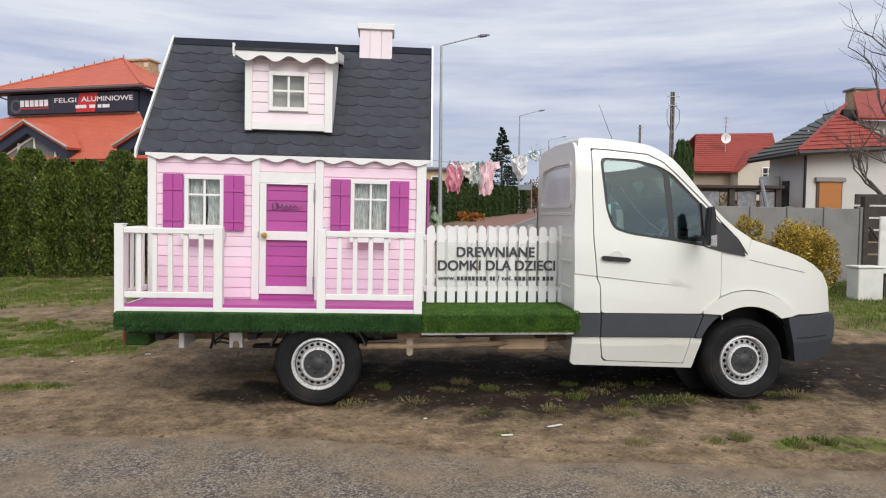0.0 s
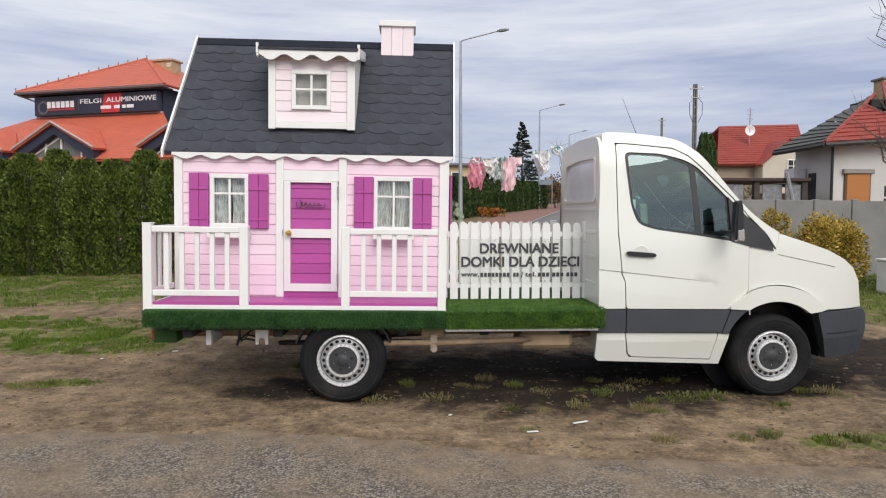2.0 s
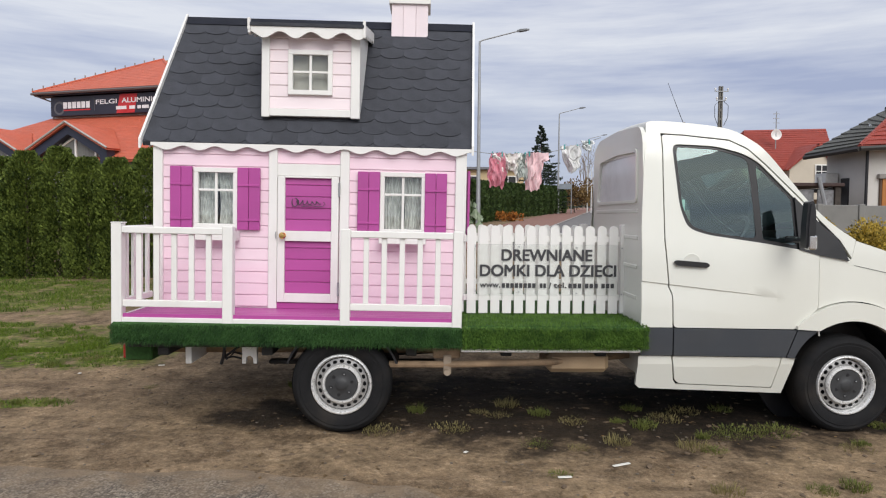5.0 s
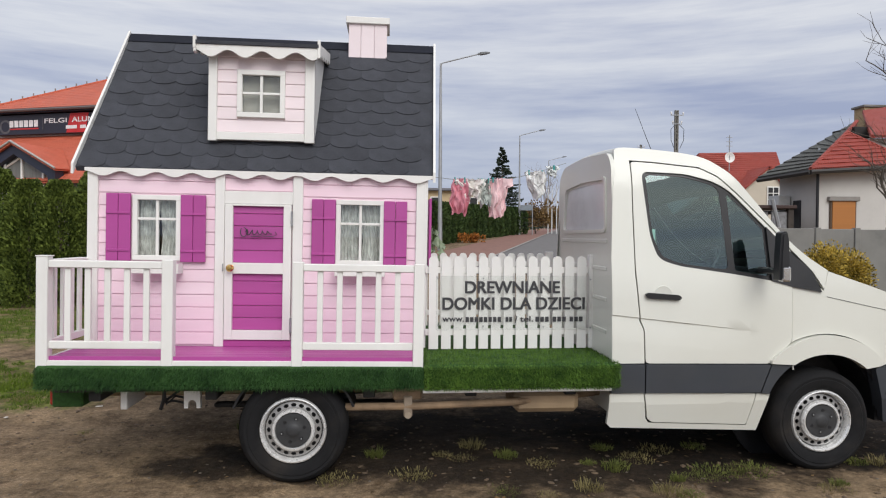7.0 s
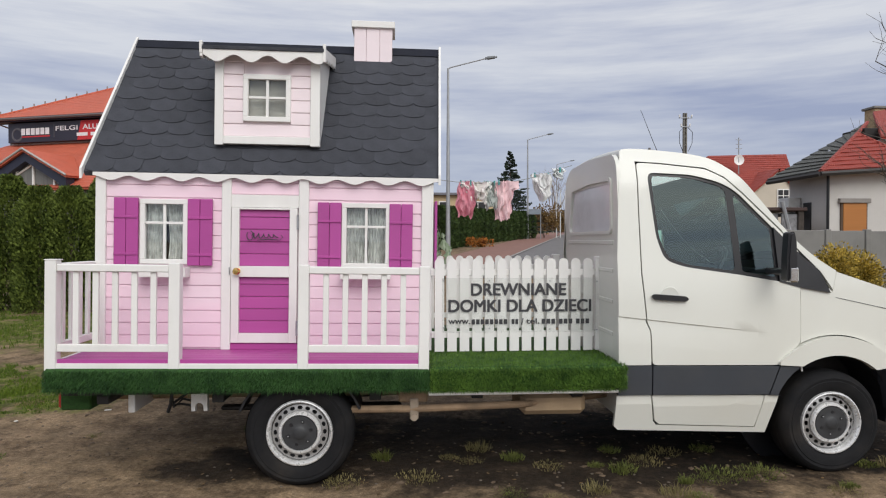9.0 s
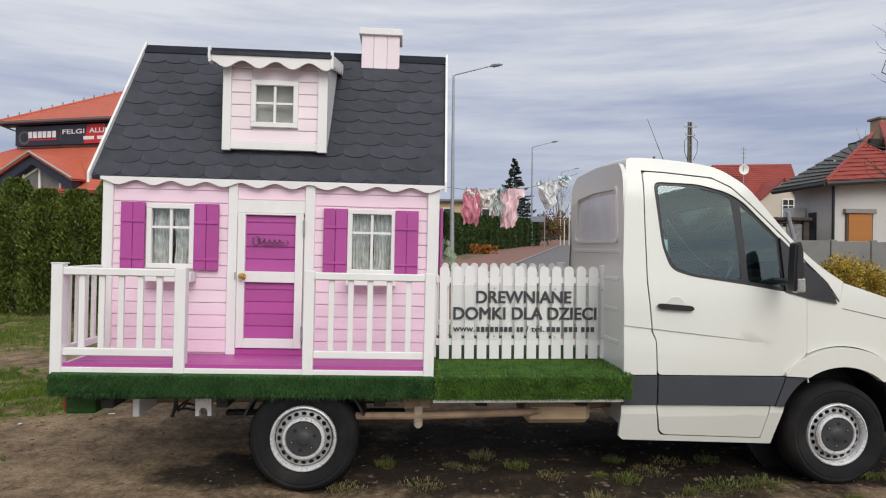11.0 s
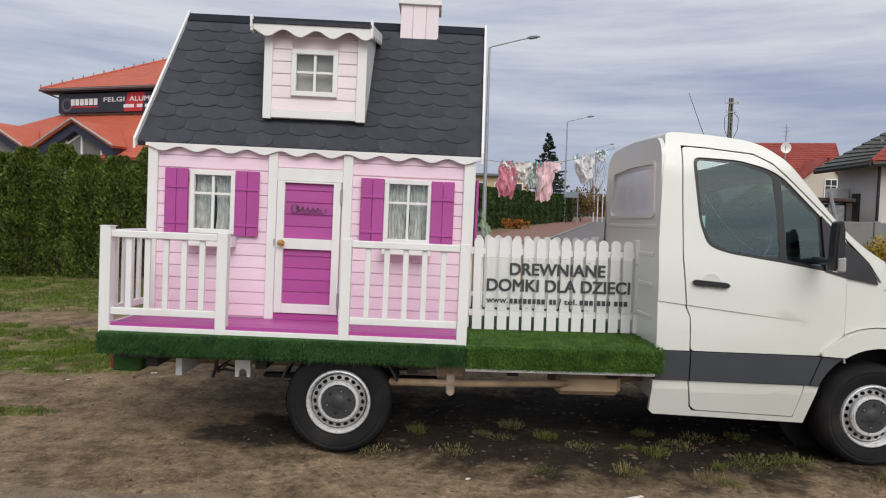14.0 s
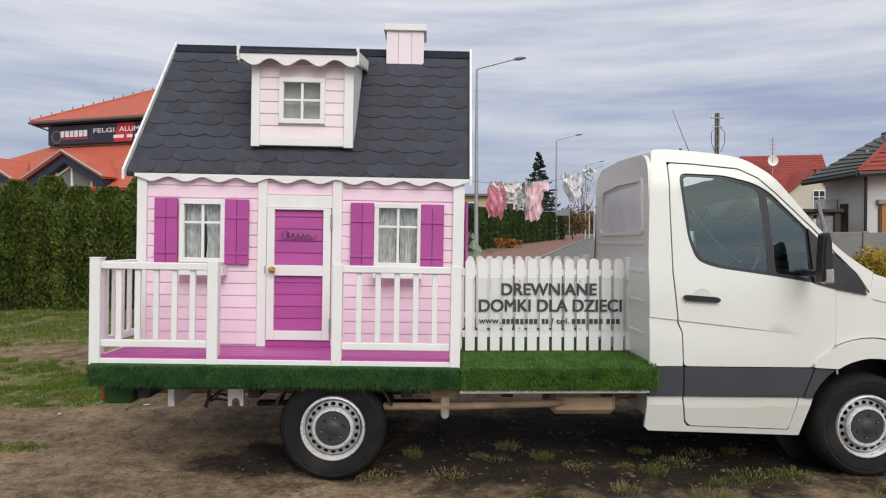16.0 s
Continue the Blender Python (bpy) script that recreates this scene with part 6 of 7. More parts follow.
street_lamp(3.25, 30.0, 9.68, 2.0)
street_lamp(12.95, 58.0, 9.44, 1.9)
street_lamp(22.3, 85.0, 9.4, 1.9)


def utility_pole(x, y, top, wires):
    pole = tagged(empty("utility_pole", x, y, ground_z(x, y)), "weathered concrete utility pole with insulators", "utility pole", "utility poles")
    h = top - ground_z(x, y)
    conc = mat("weathered_concrete", (0.17, 0.16, 0.14), 0.9, vary=0.25, scale=3, bump=0.5)
    for dx in (-0.075, 0.075):
        part("pole_leg", box(dx - 0.045, dx + 0.045, -0.08, 0.08, -0.1, h, 0.01), conc, pole)
    for i in range(int(h / 0.55)):
        part("pole_rung", box(-0.032, 0.032, -0.06, 0.06, 0.4 + 0.55 * i, 0.52 + 0.55 * i, 0.005), conc, pole)
    for z, w in ((h - 0.35, 0.42), (h - 0.9, 0.30)):
        part("cross_arm", box(-w, w, -0.13, -0.085, z, z + 0.06, 0.005), PLAINSTEEL, pole)
        for s in (-1, 1):
            part("insulator", lathe([(0.0, 0.0), (0.05, 0.0), (0.06, 0.06), (0.035, 0.10), (0.045, 0.14), (0.0, 0.16)], 10, "Z"), WHITE, pole, at=Matrix.Translation((s * w * 0.92, -0.11, z + 0.22)) @ Matrix.Rotation(math.pi, 4, "X"))
    if wires:
        for s in (-1, 1):
            part("cable", tube([(s * 0.12, -0.12, h - 0.9), (s * 0.42, -0.15, h - 1.2), (s * 0.40, -0.15, h - 1.9), (s * 0.18, -0.12, h - 2.4)], 0.018, 5), BLACK, pole)


def flagpoles():
    paint = mat("flagpole_paint", (0.70, 0.70, 0.69), 0.5)
    for x, y in ((16.7, 62.0), (17.3, 62.8), (18.0, 63.6)):
        p = tagged(empty("flagpole", x, y, ground_z(x, y)), "slim white pole by the side street", "pole", "white poles by the street")
        part("shaft", tube([(0, 0, -0.1), (0, 0, 4.6)], 0.06, 8, 0.04), paint, p)
        part("knob", lathe([(0.0, 0.0), (0.07, 0.03), (0.07, 0.08), (0.0, 0.12)], 8, "Z"), paint, p, at=Matrix.Translation((0, 0, 4.7)))
    sign = tagged(empty("street_sign", 13.5, 57.5, ground_z(13.5, 57.5)), "grey street sign on a thin post", "street sign")
    part("sign_post", tube([(0.6, 0, -0.1), (0.6, 0, 3.3)], 0.045, 8), PLAINSTEEL, sign)
    part("sign_plate", box(-0.55, 0.6, -0.06, -0.045, 2.35, 2.85, 0.005), mat("sign_plate_grey", (0.20, 0.23, 0.26), 0.5), sign)


flagpoles()
utility_pole(18.55, 36.0, 9.62, True)
utility_pole(30.2, 72.0, 12.6, False)


# ---------------------------------------------------------------- side street
def strip(name, left, width, y0, y1, material, label, category, lift):
    bm = bmesh.new()
    prev = None
    n = 40
    for i in range(n + 1):
        y = y0 + (y1 - y0) * i / n
        x = left(y)
        row = [bm.verts.new((x, y, ground_z(x, y) + lift)), bm.verts.new((x + width, y, ground_z(x, y) + lift))]
        if prev:
            bm.faces.new((prev[0], prev[1], row[1], row[0]))
        prev = row
    tagged(part(name, bm, material), label, category, kind="structure")


edge = lambda y: 6.75 + (y - 40) * 0.305
strip("pavement", edge, 3.2, 16, 130, mat("red_paving", (0.24, 0.125, 0.095), 0.9, vary=0.2, scale=2, bump=0.5, bscale=20), "reddish paved footpath along the side street", "pavement", 0.03)
strip("road_side", lambda y: edge(y) + 3.2, 6.5, 16, 130, mat("side_asphalt", (0.16, 0.15, 0.145), 0.9, vary=0.2, scale=2, bump=0.5, bscale=40), "grey side street leading away", "road", 0.02)
strip("kerb", lambda y: edge(y) + 3.12, 0.14, 16, 130, mat("kerb_stone", (0.34, 0.33, 0.31), 0.9, vary=0.15, scale=4), "pale kerb of the side street", "kerb", 0.06)


# ---------------------------------------------------------------- houses
RED = roof_tile_material("orange_red_tile", (0.62, 0.135, 0.070), "X")
REDDARK = roof_tile_material("dark_red_tile", (0.36, 0.060, 0.040), "X")
GREYTILE = roof_tile_material("mossy_grey_tile", (0.075, 0.076, 0.064), "Y")
NAVY = mat("navy_board", (0.020, 0.024, 0.045), 0.5, vary=0.25, scale=0.6)
RENDERED = mat("grey_render", (0.55, 0.53, 0.50), 0.9, vary=0.08, scale=0.8, bump=0.3, dirt=(0.30, 0.28, 0.25), dirt_amount=0.3)
BEIGE = mat("beige_render", (0.55, 0.49, 0.40), 0.9, vary=0.08, scale=0.8, bump=0.3)
BRICK = mat("brick", (0.44, 0.32, 0.19), 0.9, vary=0.35, scale=6, bump=0.6)
CONCRETE = mat("fence_concrete", (0.215, 0.208, 0.195), 0.9, vary=0.25, scale=1.6, bump=0.4, bscale=50, dirt=(0.09, 0.085, 0.06), dirt_amount=0.65)


def sheet(corners, thick=0.12):
    """A slab with the given upper corners."""
    bm = bmesh.new()
    top = [bm.verts.new(c) for c in corners]
    n = (Vector(corners[1]) - Vector(corners[0])).cross(Vector(corners[-1]) - Vector(corners[0])).normalized()
    if n.z < 0:
        n = -n
    low = [bm.verts.new(Vector(c) - n * thick) for c in corners]
    bm.faces.new(top)
    bm.faces.new(low[::-1])
    for i in range(len(top)):
        bm.faces.new((top[i - 1], top[i], low[i], low[i - 1]))
    bmesh.ops.recalc_face_normals(bm, faces=bm.faces[:])
    return bm


def courses(parent, a, b, c, d, n, material, gap=0.035):
    """Rows of roof tiles from the eave a-b up to the top d-c, each lapping the one below."""
    a, b, c, d = (Vector(v) for v in (a, b, c, d))
    up = (b - a).cross(d - a).normalized()
    if up.z < 0:
        up = -up
    for i in range(n):
        t0, t1 = i / n, (i + 1) / n
        p, q, r, s = a.lerp(d, t0), b.lerp(c, t0), b.lerp(c, t1), a.lerp(d, t1)
        if (p - q).length < 0.15:
            continue
        bm = bmesh.new()
        lo = [bm.verts.new(v) for v in (p + up * gap, q + up * gap, r + up * 0.008, s + up * 0.008)]
        ba = [bm.verts.new(v) for v in (p, q)]
        bm.faces.new(lo)
        bm.faces.new((ba[0], ba[1], lo[1], lo[0]))
        part("tile_course", bm, material, parent)


def build_shop():
    shop = tagged(empty("wheel_shop"), "two-storey shop with red tiled roofs and a dark sign band", "shop building")
    shop.matrix_basis = Matrix.Translation((-21.85, 33.8, 0)) @ Matrix.Rotation(math.atan2(-3.3, 10.0), 4, "Z")
    L, g, e = 9.95, 1.0, 8.36
    part("wall", box(0.75, L - 0.7, 0.75, 9.5, 4.0, e - 0.05, 0), NAVY, shop)
    part("lower_wall", box(-5, L + 4, -3.6, 12, g, 4.1, 0), mat("shop_render", (0.16, 0.15, 0.15), 0.9), shop)
    A = (4.95, 4.8, 10.98)
    B = (4.95, 7.0, 10.98)
    part("upper_roof", sheet([(0, 0, e), (L, 0, e), A], 0.14), RED, shop)
    part("upper_roof", sheet([(0, 0, e), A, B, (0, 11, e)], 0.14), RED, shop)
    part("upper_roof", sheet([(L, 0, e), A, B, (L, 11, e)], 0.14), RED, shop)
    courses(shop, (0, 0, e), (L, 0, e), A, A, 16, RED, 0.014)
    for a, b in (((0, 0, e), A), ((L, 0, e), A)):
        part("hip_tile", tube([a, b], 0.09, 6), RED, shop)
    part("gutter", tube([(0, -0.06, e - 0.1), (L, -0.06, e - 0.1)], 0.08, 6), mat("gutter_metal", (0.12, 0.11, 0.11), 0.6), shop)
    part("soffit", box(0.05, L - 0.05, 0.10, 0.75, e - 0.22, e - 0.15, 0), NAVY, shop)
    part("downpipe", tube([(0.1, 0.0, e - 0.15), (0.85, 0.62, e - 0.5), (0.85, 0.62, 6.9)], 0.05, 6), mat("downpipe_metal", (0.20, 0.20, 0.20), 0.6), shop)
    for i in range(14):
        t = i / 13
        part("ridge_hook", box(4.95 * t - 0.03, 4.95 * t + 0.03, 4.8 * t, 4.8 * t + 0.04, e + 2.62 * t + 0.05, e + 2.62 * t + 0.24, 0), mat("hook", (0.28, 0.26, 0.24), 0.6) if i == 0 else bpy.data.materials["hook"], shop)
    stack = part("brick_chimney", box(5.12, 6.60, 5.0, 5.9, 9.4, 10.85, 0.03), BRICK, shop)
    part("stack_cap", box(5.04, 6.68, 4.9, 6.0, 10.83, 10.96, 0.02), BRICK, stack)
    for x in (5.4, 6.4):
        part("vent", box(x - 0.15, x + 0.15, 4.96, 5.02, 10.45, 10.7, 0.01), mat("vent", (0.6, 0.52, 0.4), 0.8) if x < 6 else bpy.data.materials["vent"], stack)
    # sign band: dark board, red slants, plain bars for the names
    sign = part("sign_board", box(1.0, L - 0.75, 0.30, 0.74, 7.02, e - 0.28, 0.01), mat("sign_print", (0.022, 0.022, 0.038), 0.4, vary=0.3, scale=0.5), shop, "dark sign band with white lettering")
    white, red = mat("sign_white", (0.75, 0.75, 0.76), 0.5), mat("sign_red", (0.50, 0.025, 0.03), 0.5)
    for x in (5.58, 6.16):
        part("sign_slant", plate([(x, 7.04), (x + 0.62, 7.04), (x + 0.82, e - 0.30), (x + 0.25, e - 0.30)], 0.285, 0.30), red, sign)
    part("sign_ring", plate(arc(1.62, 7.46, 0.38, 0, 350, 24), 0.288, 0.30, [arc(1.62, 7.46, 0.27, 0, 345, 20)]), mat("sign_grey", (0.10, 0.10, 0.11), 0.5), sign)
    for i in range(6):
        part("sign_mark", box(1.90 + 0.32 * i, 2.16 + 0.32 * i, 0.285, 0.30, 7.42, 7.78, 0.02), white, sign)
    part("sign_stroke", box(1.93, 3.80, 0.285, 0.30, 7.29, 7.36, 0), red, sign)
    part("sign_rule", box(4.07, 4.10, 0.285, 0.30, 7.25, 7.95, 0), bpy.data.materials["sign_grey"], sign)
    letters_on(sign, "FELGI", 4.19, 5.62, 7.58, 7.83, 0.283, white)
    letters_on(sign, "ALUMINIOWE", 5.94, 9.19, 7.59, 7.86, 0.278, white)
    for a, b in ((5.56, 6.26), (6.45, 6.83), (6.98, 7.22), (7.28, 7.73)):
        part("sign_mark", box(a, b, 0.274, 0.283, 7.24, 7.42, 0.02), white, sign)
    # lower roof that runs round the storey
    part("lower_roof", sheet([(-5, -4.0, 4.1), (L + 4, -4.0, 4.1), (L - 0.7, 0.74, 7.0), (0.75, 0.74, 7.0)], 0.15), RED, shop)
    part("lower_roof", sheet([(-5, -4.0, 4.1), (0.75, 0.74, 7.0), (0.75, 9, 7.0), (-5, 12, 4.55)], 0.15), RED, shop)
    courses(shop, (-5, -4.0, 4.1), (L + 4, -4.0, 4.1), (L - 0.7, 0.74, 7.0), (0.75, 0.74, 7.0), 18, RED, 0.014)
    part("flashing", box(0.75, L - 0.7, 0.62, 0.78, 6.93, 7.03, 0.01), mat("flashing_metal", (0.40, 0.38, 0.36), 0.5), shop)
    for gx in (6.77, 14.1, 1.28):
        gy, ap = -4.1, 5.85
        gab = part("gable", plate([(gx - 2.3, 4.66), (gx, ap), (gx + 2.3, 4.66), (gx + 2.3, 3.6), (gx + 1.9, 3.6), (gx + 1.9, 4.3), (gx, ap - 0.5), (gx - 1.9, 4.3), (gx - 1.9, 3.6), (gx - 2.3, 3.6)], gy, gy + 0.5), NAVY, shop, "navy boarded gable over a glazed front")
        part("gable_glass", plate([(gx - 1.9, 3.0), (gx - 1.9, 4.3), (gx, ap - 0.5), (gx + 1.9, 4.3), (gx + 1.9, 3.0)], gy + 0.35, gy + 0.4), mat("dim_glass", (0.17, 0.17, 0.155), 0.3, vary=0.35, scale=2.5, stretch=(2.5, 1, 0.2)) if gx == 6.77 else bpy.data.materials["dim_glass"], gab)
        for dx in (-0.8, 0.15, 1.35):
            part("mullion", box(gx + dx - 0.05, gx + dx + 0.05, gy + 0.28, gy + 0.36, 3.0, ap - 0.5 - abs(dx) * 0.48, 0.005), WHITE, gab)
        part("mullion", tube([(gx - 1.75, gy + 0.32, 4.28), (gx + 0.1, gy + 0.32, ap - 0.62)], 0.05, 4), WHITE, gab)
        for s in (-1, 1):
            part("gable_roof", sheet([(gx, gy - 0.15, ap + 0.06), (gx + s * 2.45, gy - 0.15, 4.62), (gx + s * 2.45, -3.4, 4.66), (gx, -1.2, ap + 0.06)], 0.1), RED, gab)
            part("verge", tube([(gx, gy - 0.17, ap + 0.08), (gx + s * 2.45, gy - 0.17, 4.64)], 0.05, 6), bpy.data.materials["flashing_metal"], gab)


def build_grey_house():
    hs = tagged(empty("rendered_house"), "grey rendered house with a hipped red and mossy grey roof", "house")
    gz = 0.8
    part("wall", box(19.0, 23.2, 22.8, 25.6, gz, 4.7, 0.02), RENDERED, hs)
    part("tall_wall", box(22.8, 32, 24.7, 27.5, gz, 6.3, 0.02), RENDERED, hs)
    FL, FR, AP, AP2, BL = (18.25, 22.15, 4.55), (22.9, 22.15, 4.85), (21.9, 25.0, 6.6), (23.85, 27.0, 7.5), (18.06, 25.8, 4.5)
    part("front_roof", sheet([FL, FR, AP], 0.12), REDDARK, hs, "weathered red tiled hip")
    part("side_roof", sheet([FL, AP, AP2, BL], 0.12), GREYTILE, hs, "mossy grey tiled slope")
    courses(hs, FL, FR, AP, AP, 9, REDDARK, 0.05)
    courses(hs, BL, FL, AP, AP2, 12, GREYTILE, 0.055)
    part("right_roof", sheet([FR, AP, AP2, (23.2, 26, 4.85)], 0.12), REDDARK, hs)
    part("upper_roof", sheet([(22.4, 24.1, 6.35), (33, 24.1, 6.6), (33, 28, 9.5), (24.9, 28, 8.25)], 0.14), REDDARK, hs)
    part("roof_dormer", box(22.55, 23.6, 25.4, 27.0, 5.9, 6.95, 0.03), mat("tarred_boards", (0.022, 0.020, 0.019), 0.8), hs, "dark boarded dormer")
    for a, b in ((FL, AP), (FR, AP), (AP, AP2)):
        part("hip_tile", tube([a, b], 0.09, 6), REDDARK, hs)
    for a, b in ((FL, FR), (FL, BL)):
        part("fascia", tube([(a[0], a[1], a[2] - 0.12), (b[0], b[1], b[2] - 0.12)], 0.11, 6), mat("dark_fascia", (0.035, 0.032, 0.030), 0.6), hs)
    part("downpipe", tube([(18.95, 22.7, 4.5), (18.95, 22.7, 0.8)], 0.06, 8), BLACK, hs)
    win = part("window_frame", box(19.55, 20.75, 22.72, 22.80, 1.9, 3.38, 0.02), mat("brown_frame", (0.10, 0.06, 0.035), 0.6), hs)
    part("roller_shutter", box(19.64, 20.68, 22.69, 22.73, 1.95, 3.25, 0.01), mat("orange_shutter", (0.40, 0.155, 0.035), 0.6, vary=0.12, scale=2, bump=0.6, bscale=14, stretch=(0.1, 0.1, 3)), win, "closed orange roller shutter")
    part("shutter_box", box(19.45, 20.85, 22.62, 22.80, 3.25, 3.45, 0.02), mat("shutter_box_grey", (0.26, 0.24, 0.22), 0.7), win)
    part("side_window", box(18.95, 19.02, 23.9, 24.45, 1.8, 3.35, 0.02), BLACK, hs)
    part("air_unit", box(18.35, 18.95, 24.6, 25.4, 2.95, 3.6, 0.03), mat("air_unit_white", (0.6, 0.6, 0.58), 0.6), hs)
    part("wall_shelf", box(17.9, 19.0, 24.4, 25.6, 2.75, 2.9, 0.01), BLACK, hs)
    st = part("brick_chimney", box(25.3, 26.5, 28.4, 29.2, 7.4, 8.55, 0.03), BRICK, hs)
    part("stack_cap", box(25.2, 26.6, 28.3, 29.3, 8.5, 8.62, 0.02), CONCRETE, st)
    part("roof_rail", tube([(20.2, 24.4, 5.65), (20.9, 25.6, 5.95)], 0.06, 6), PLAINSTEEL, hs)


def build_red_house():
    hs = tagged(empty("red_roofed_house"), "beige house with a broad red tiled roof and a dish", "house")
    y = 45.0
    part("wall", box(24.6, 31.0, y + 0.6, y + 9, 1.6, 5.5, 0.02), mat("dull_render", (0.30, 0.24, 0.18), 0.9, vary=0.1, scale=1), hs)
    part("front_roof", sheet([(24.3, y, 5.25), (31.6, y, 5.35), (33.3, y + 4.5, 8.95), (26.5, y + 4.5, 8.75)], 0.15), REDDARK, hs)
    courses(hs, (24.3, y, 5.25), (31.6, y, 5.35), (33.3, y + 4.5, 8.95), (26.5, y + 4.5, 8.75), 18, REDDARK, 0.04)
    part("back_roof", sheet([(24.3, y + 9, 5.25), (31.6, y + 9, 5.35), (33.3, y + 4.5, 8.95), (26.5, y + 4.5, 8.75)], 0.15), REDDARK, hs)
    part("gable_wall", plate([(27.6, 3.0), (30.9, 3.0), (30.9, 5.6), (29.6, 7.0), (27.6, 5.4)], y - 0.6, y + 2.0), BEIGE, hs)
    for s, a, b in ((0, (29.6, 7.15), (27.3, 5.2)), (1, (29.6, 7.15), (31.2, 5.3))):
        part("gable_roof", sheet([(a[0], y - 0.8, a[1]), (b[0], y - 0.8, b[1]), (b[0], y + 2.5, b[1]), (a[0], y + 3.0, a[1])], 0.12), REDDARK, hs)
    w = part("window_frame", box(29.5, 30.5, y - 0.68, y - 0.6, 4.1, 5.6, 0.02), WHITE, hs)
    for i in range(2):
        for j in range(3):
            part("pane", box(29.58 + 0.44 * i, 29.94 + 0.44 * i, y - 0.70, y - 0.675, 4.18 + 0.47 * j, 4.58 + 0.47 * j, 0), BLACK, w)
    mast = part("aerial_mast", tube([(27.85, y + 2.0, 7.0), (27.85, y + 2.0, 9.9)], 0.04, 6), PLAINSTEEL, hs)
    for z in (9.0, 9.35, 9.7):
        part("aerial_bar", box(27.6, 28.1, y + 1.98, y + 2.02, z, z + 0.04, 0), PLAINSTEEL, mast)
    part("dish", lathe([(0.0, 0.10), (0.2, 0.07), (0.40, 0.0), (0.42, 0.0), (0.2, 0.1), (0.0, 0.13)], 20), WHITE, mast, at=Matrix.Translation((27.84, y + 1.9, 8.10)))
    # far yellowish house behind the hedge
    far = tagged(empty("yellow_house"), "low yellowish house behind the hedge", "house")
    part("wall", box(2.5, 14.0, 88, 96, 3.2, 8.0, 0.02), mat("yellow_render", (0.52, 0.40, 0.24), 0.9, vary=0.1, scale=0.6), far)
    part("roof", box(1.8, 14.8, 87.3, 97, 8.0, 8.35, 0.05), mat("roof_sheet", (0.16, 0.16, 0.18), 0.8), far)
    for i in range(4):
        w = part("window", box(3.6 + 2.7 * i, 4.9 + 2.7 * i, 87.93, 88.02, 5.6, 7.2, 0.02), WHITE, far)
        part("pane", box(3.75 + 2.7 * i, 4.75 + 2.7 * i, 87.90, 87.94, 5.75, 7.05, 0), BLACK, w)


def build_yard():
    # concrete panel fence: posts and panels
    fence = tagged(empty("concrete_fence"), "stained grey concrete panel fence", "fence")
    y = 8.4
    n = 4
    x0, x1 = 7.6, 10.98
    for i in range(n + 1):
        x = x0 + (x1 - x0) * i / n
        part("fence_post", box(x - 0.06, x + 0.06, y - 0.06, y + 0.06, ground_z(x, y) - 0.1, 1.86, 0.01), CONCRETE, fence)
        if i < n:
            part("fence_panel", box(x + 0.06, x + (x1 - x0) / n - 0.06, y - 0.03, y + 0.03, ground_z(x, y) - 0.1, 1.85 - 0.008 * i, 0.01), CONCRETE, fence)
    gate = tagged(empty("garden_gate"), "dark wooden garden gate and posts", "gate")
    wood = mat("old_dark_wood", (0.055, 0.045, 0.038), 0.9, vary=0.4, scale=6, bump=0.6)
    part("gate_post", box(10.98, 11.10, 8.3, 8.45, 0.1, 2.1, 0.01), wood, gate)
    for i in range(7):
        part("gate_board", box(11.2, 13.2, 8.9 + 0.01 * (i % 2), 8.94 + 0.01 * (i % 2), 0.25 + 0.28 * i, 0.49 + 0.28 * i, 0.008), wood, gate)
    part("gate_brace", tube([(11.2, 8.85, 1.8), (11.75, 8.8, 1.1)], 0.035, 6), wood, gate)
    part("notice", box(11.24, 11.48, 8.86, 8.88, 1.02, 1.32, 0.01), mat("yellow_notice", (0.62, 0.38, 0.03), 0.5), gate, "small yellow notice")
    box_ob = tagged(empty("utility_box", 9.235, 5.9, ground_z(8.8, 5.9)), "small whitewashed utility box standing in the grass", "utility box")
    part("body", box(-0.24, 0.24, -0.16, 0.16, -0.05, 0.57, 0.015), mat("whitewash", (0.66, 0.65, 0.60), 0.85, vary=0.12, scale=4, dirt=(0.20, 0.18, 0.13), dirt_amount=0.5), box_ob)
    part("lid", box(-0.26, 0.26, -0.18, 0.18, 0.57, 0.61, 0.01), bpy.data.materials["whitewash"], box_ob)
    sign = tagged(empty("white_board", 9.82, 6.1, ground_z(9.4, 6.1)), "blank white board on posts at the roadside", "board")
    part("panel", box(-0.19, 0.9, -0.02, 0.02, 0.44, 1.50, 0.01), bpy.data.materials["whitewash"], sign)
    for x in (0.0, 0.75):
        part("post", box(x - 0.03, x + 0.03, 0.025, 0.075, -0.1, 1.5, 0.005), wood, sign)
    # carport between the houses
    cp = tagged(empty("carport"), "dark flat-roofed carport with ornate gate panels", "carport")
    part("roof", box(13.6, 17.6, 22.0, 26.0, 2.88, 3.02, 0.02), mat("carport_brown", (0.05, 0.028, 0.024), 0.7), cp)
    for x in (13.8, 15.3, 17.4):
        part("post", box(x - 0.12, x + 0.12, 22.1, 22.3, 0.6, 2.88, 0.01), wood, cp)
    for x in (13.9, 15.6, 16.6):
        part("gate_panel", box(x, x + 0.85, 22.2, 22.25, 1.3, 2.75, 0.01), mat("grey_metal_panel", (0.22, 0.22, 0.23), 0.6, vary=0.5, scale=7), cp)
    part("brace", tube([(16.9, 21.9, 1.5), (16.45, 21.9, 3.25)], 0.08, 6), PLAINSTEEL, cp)


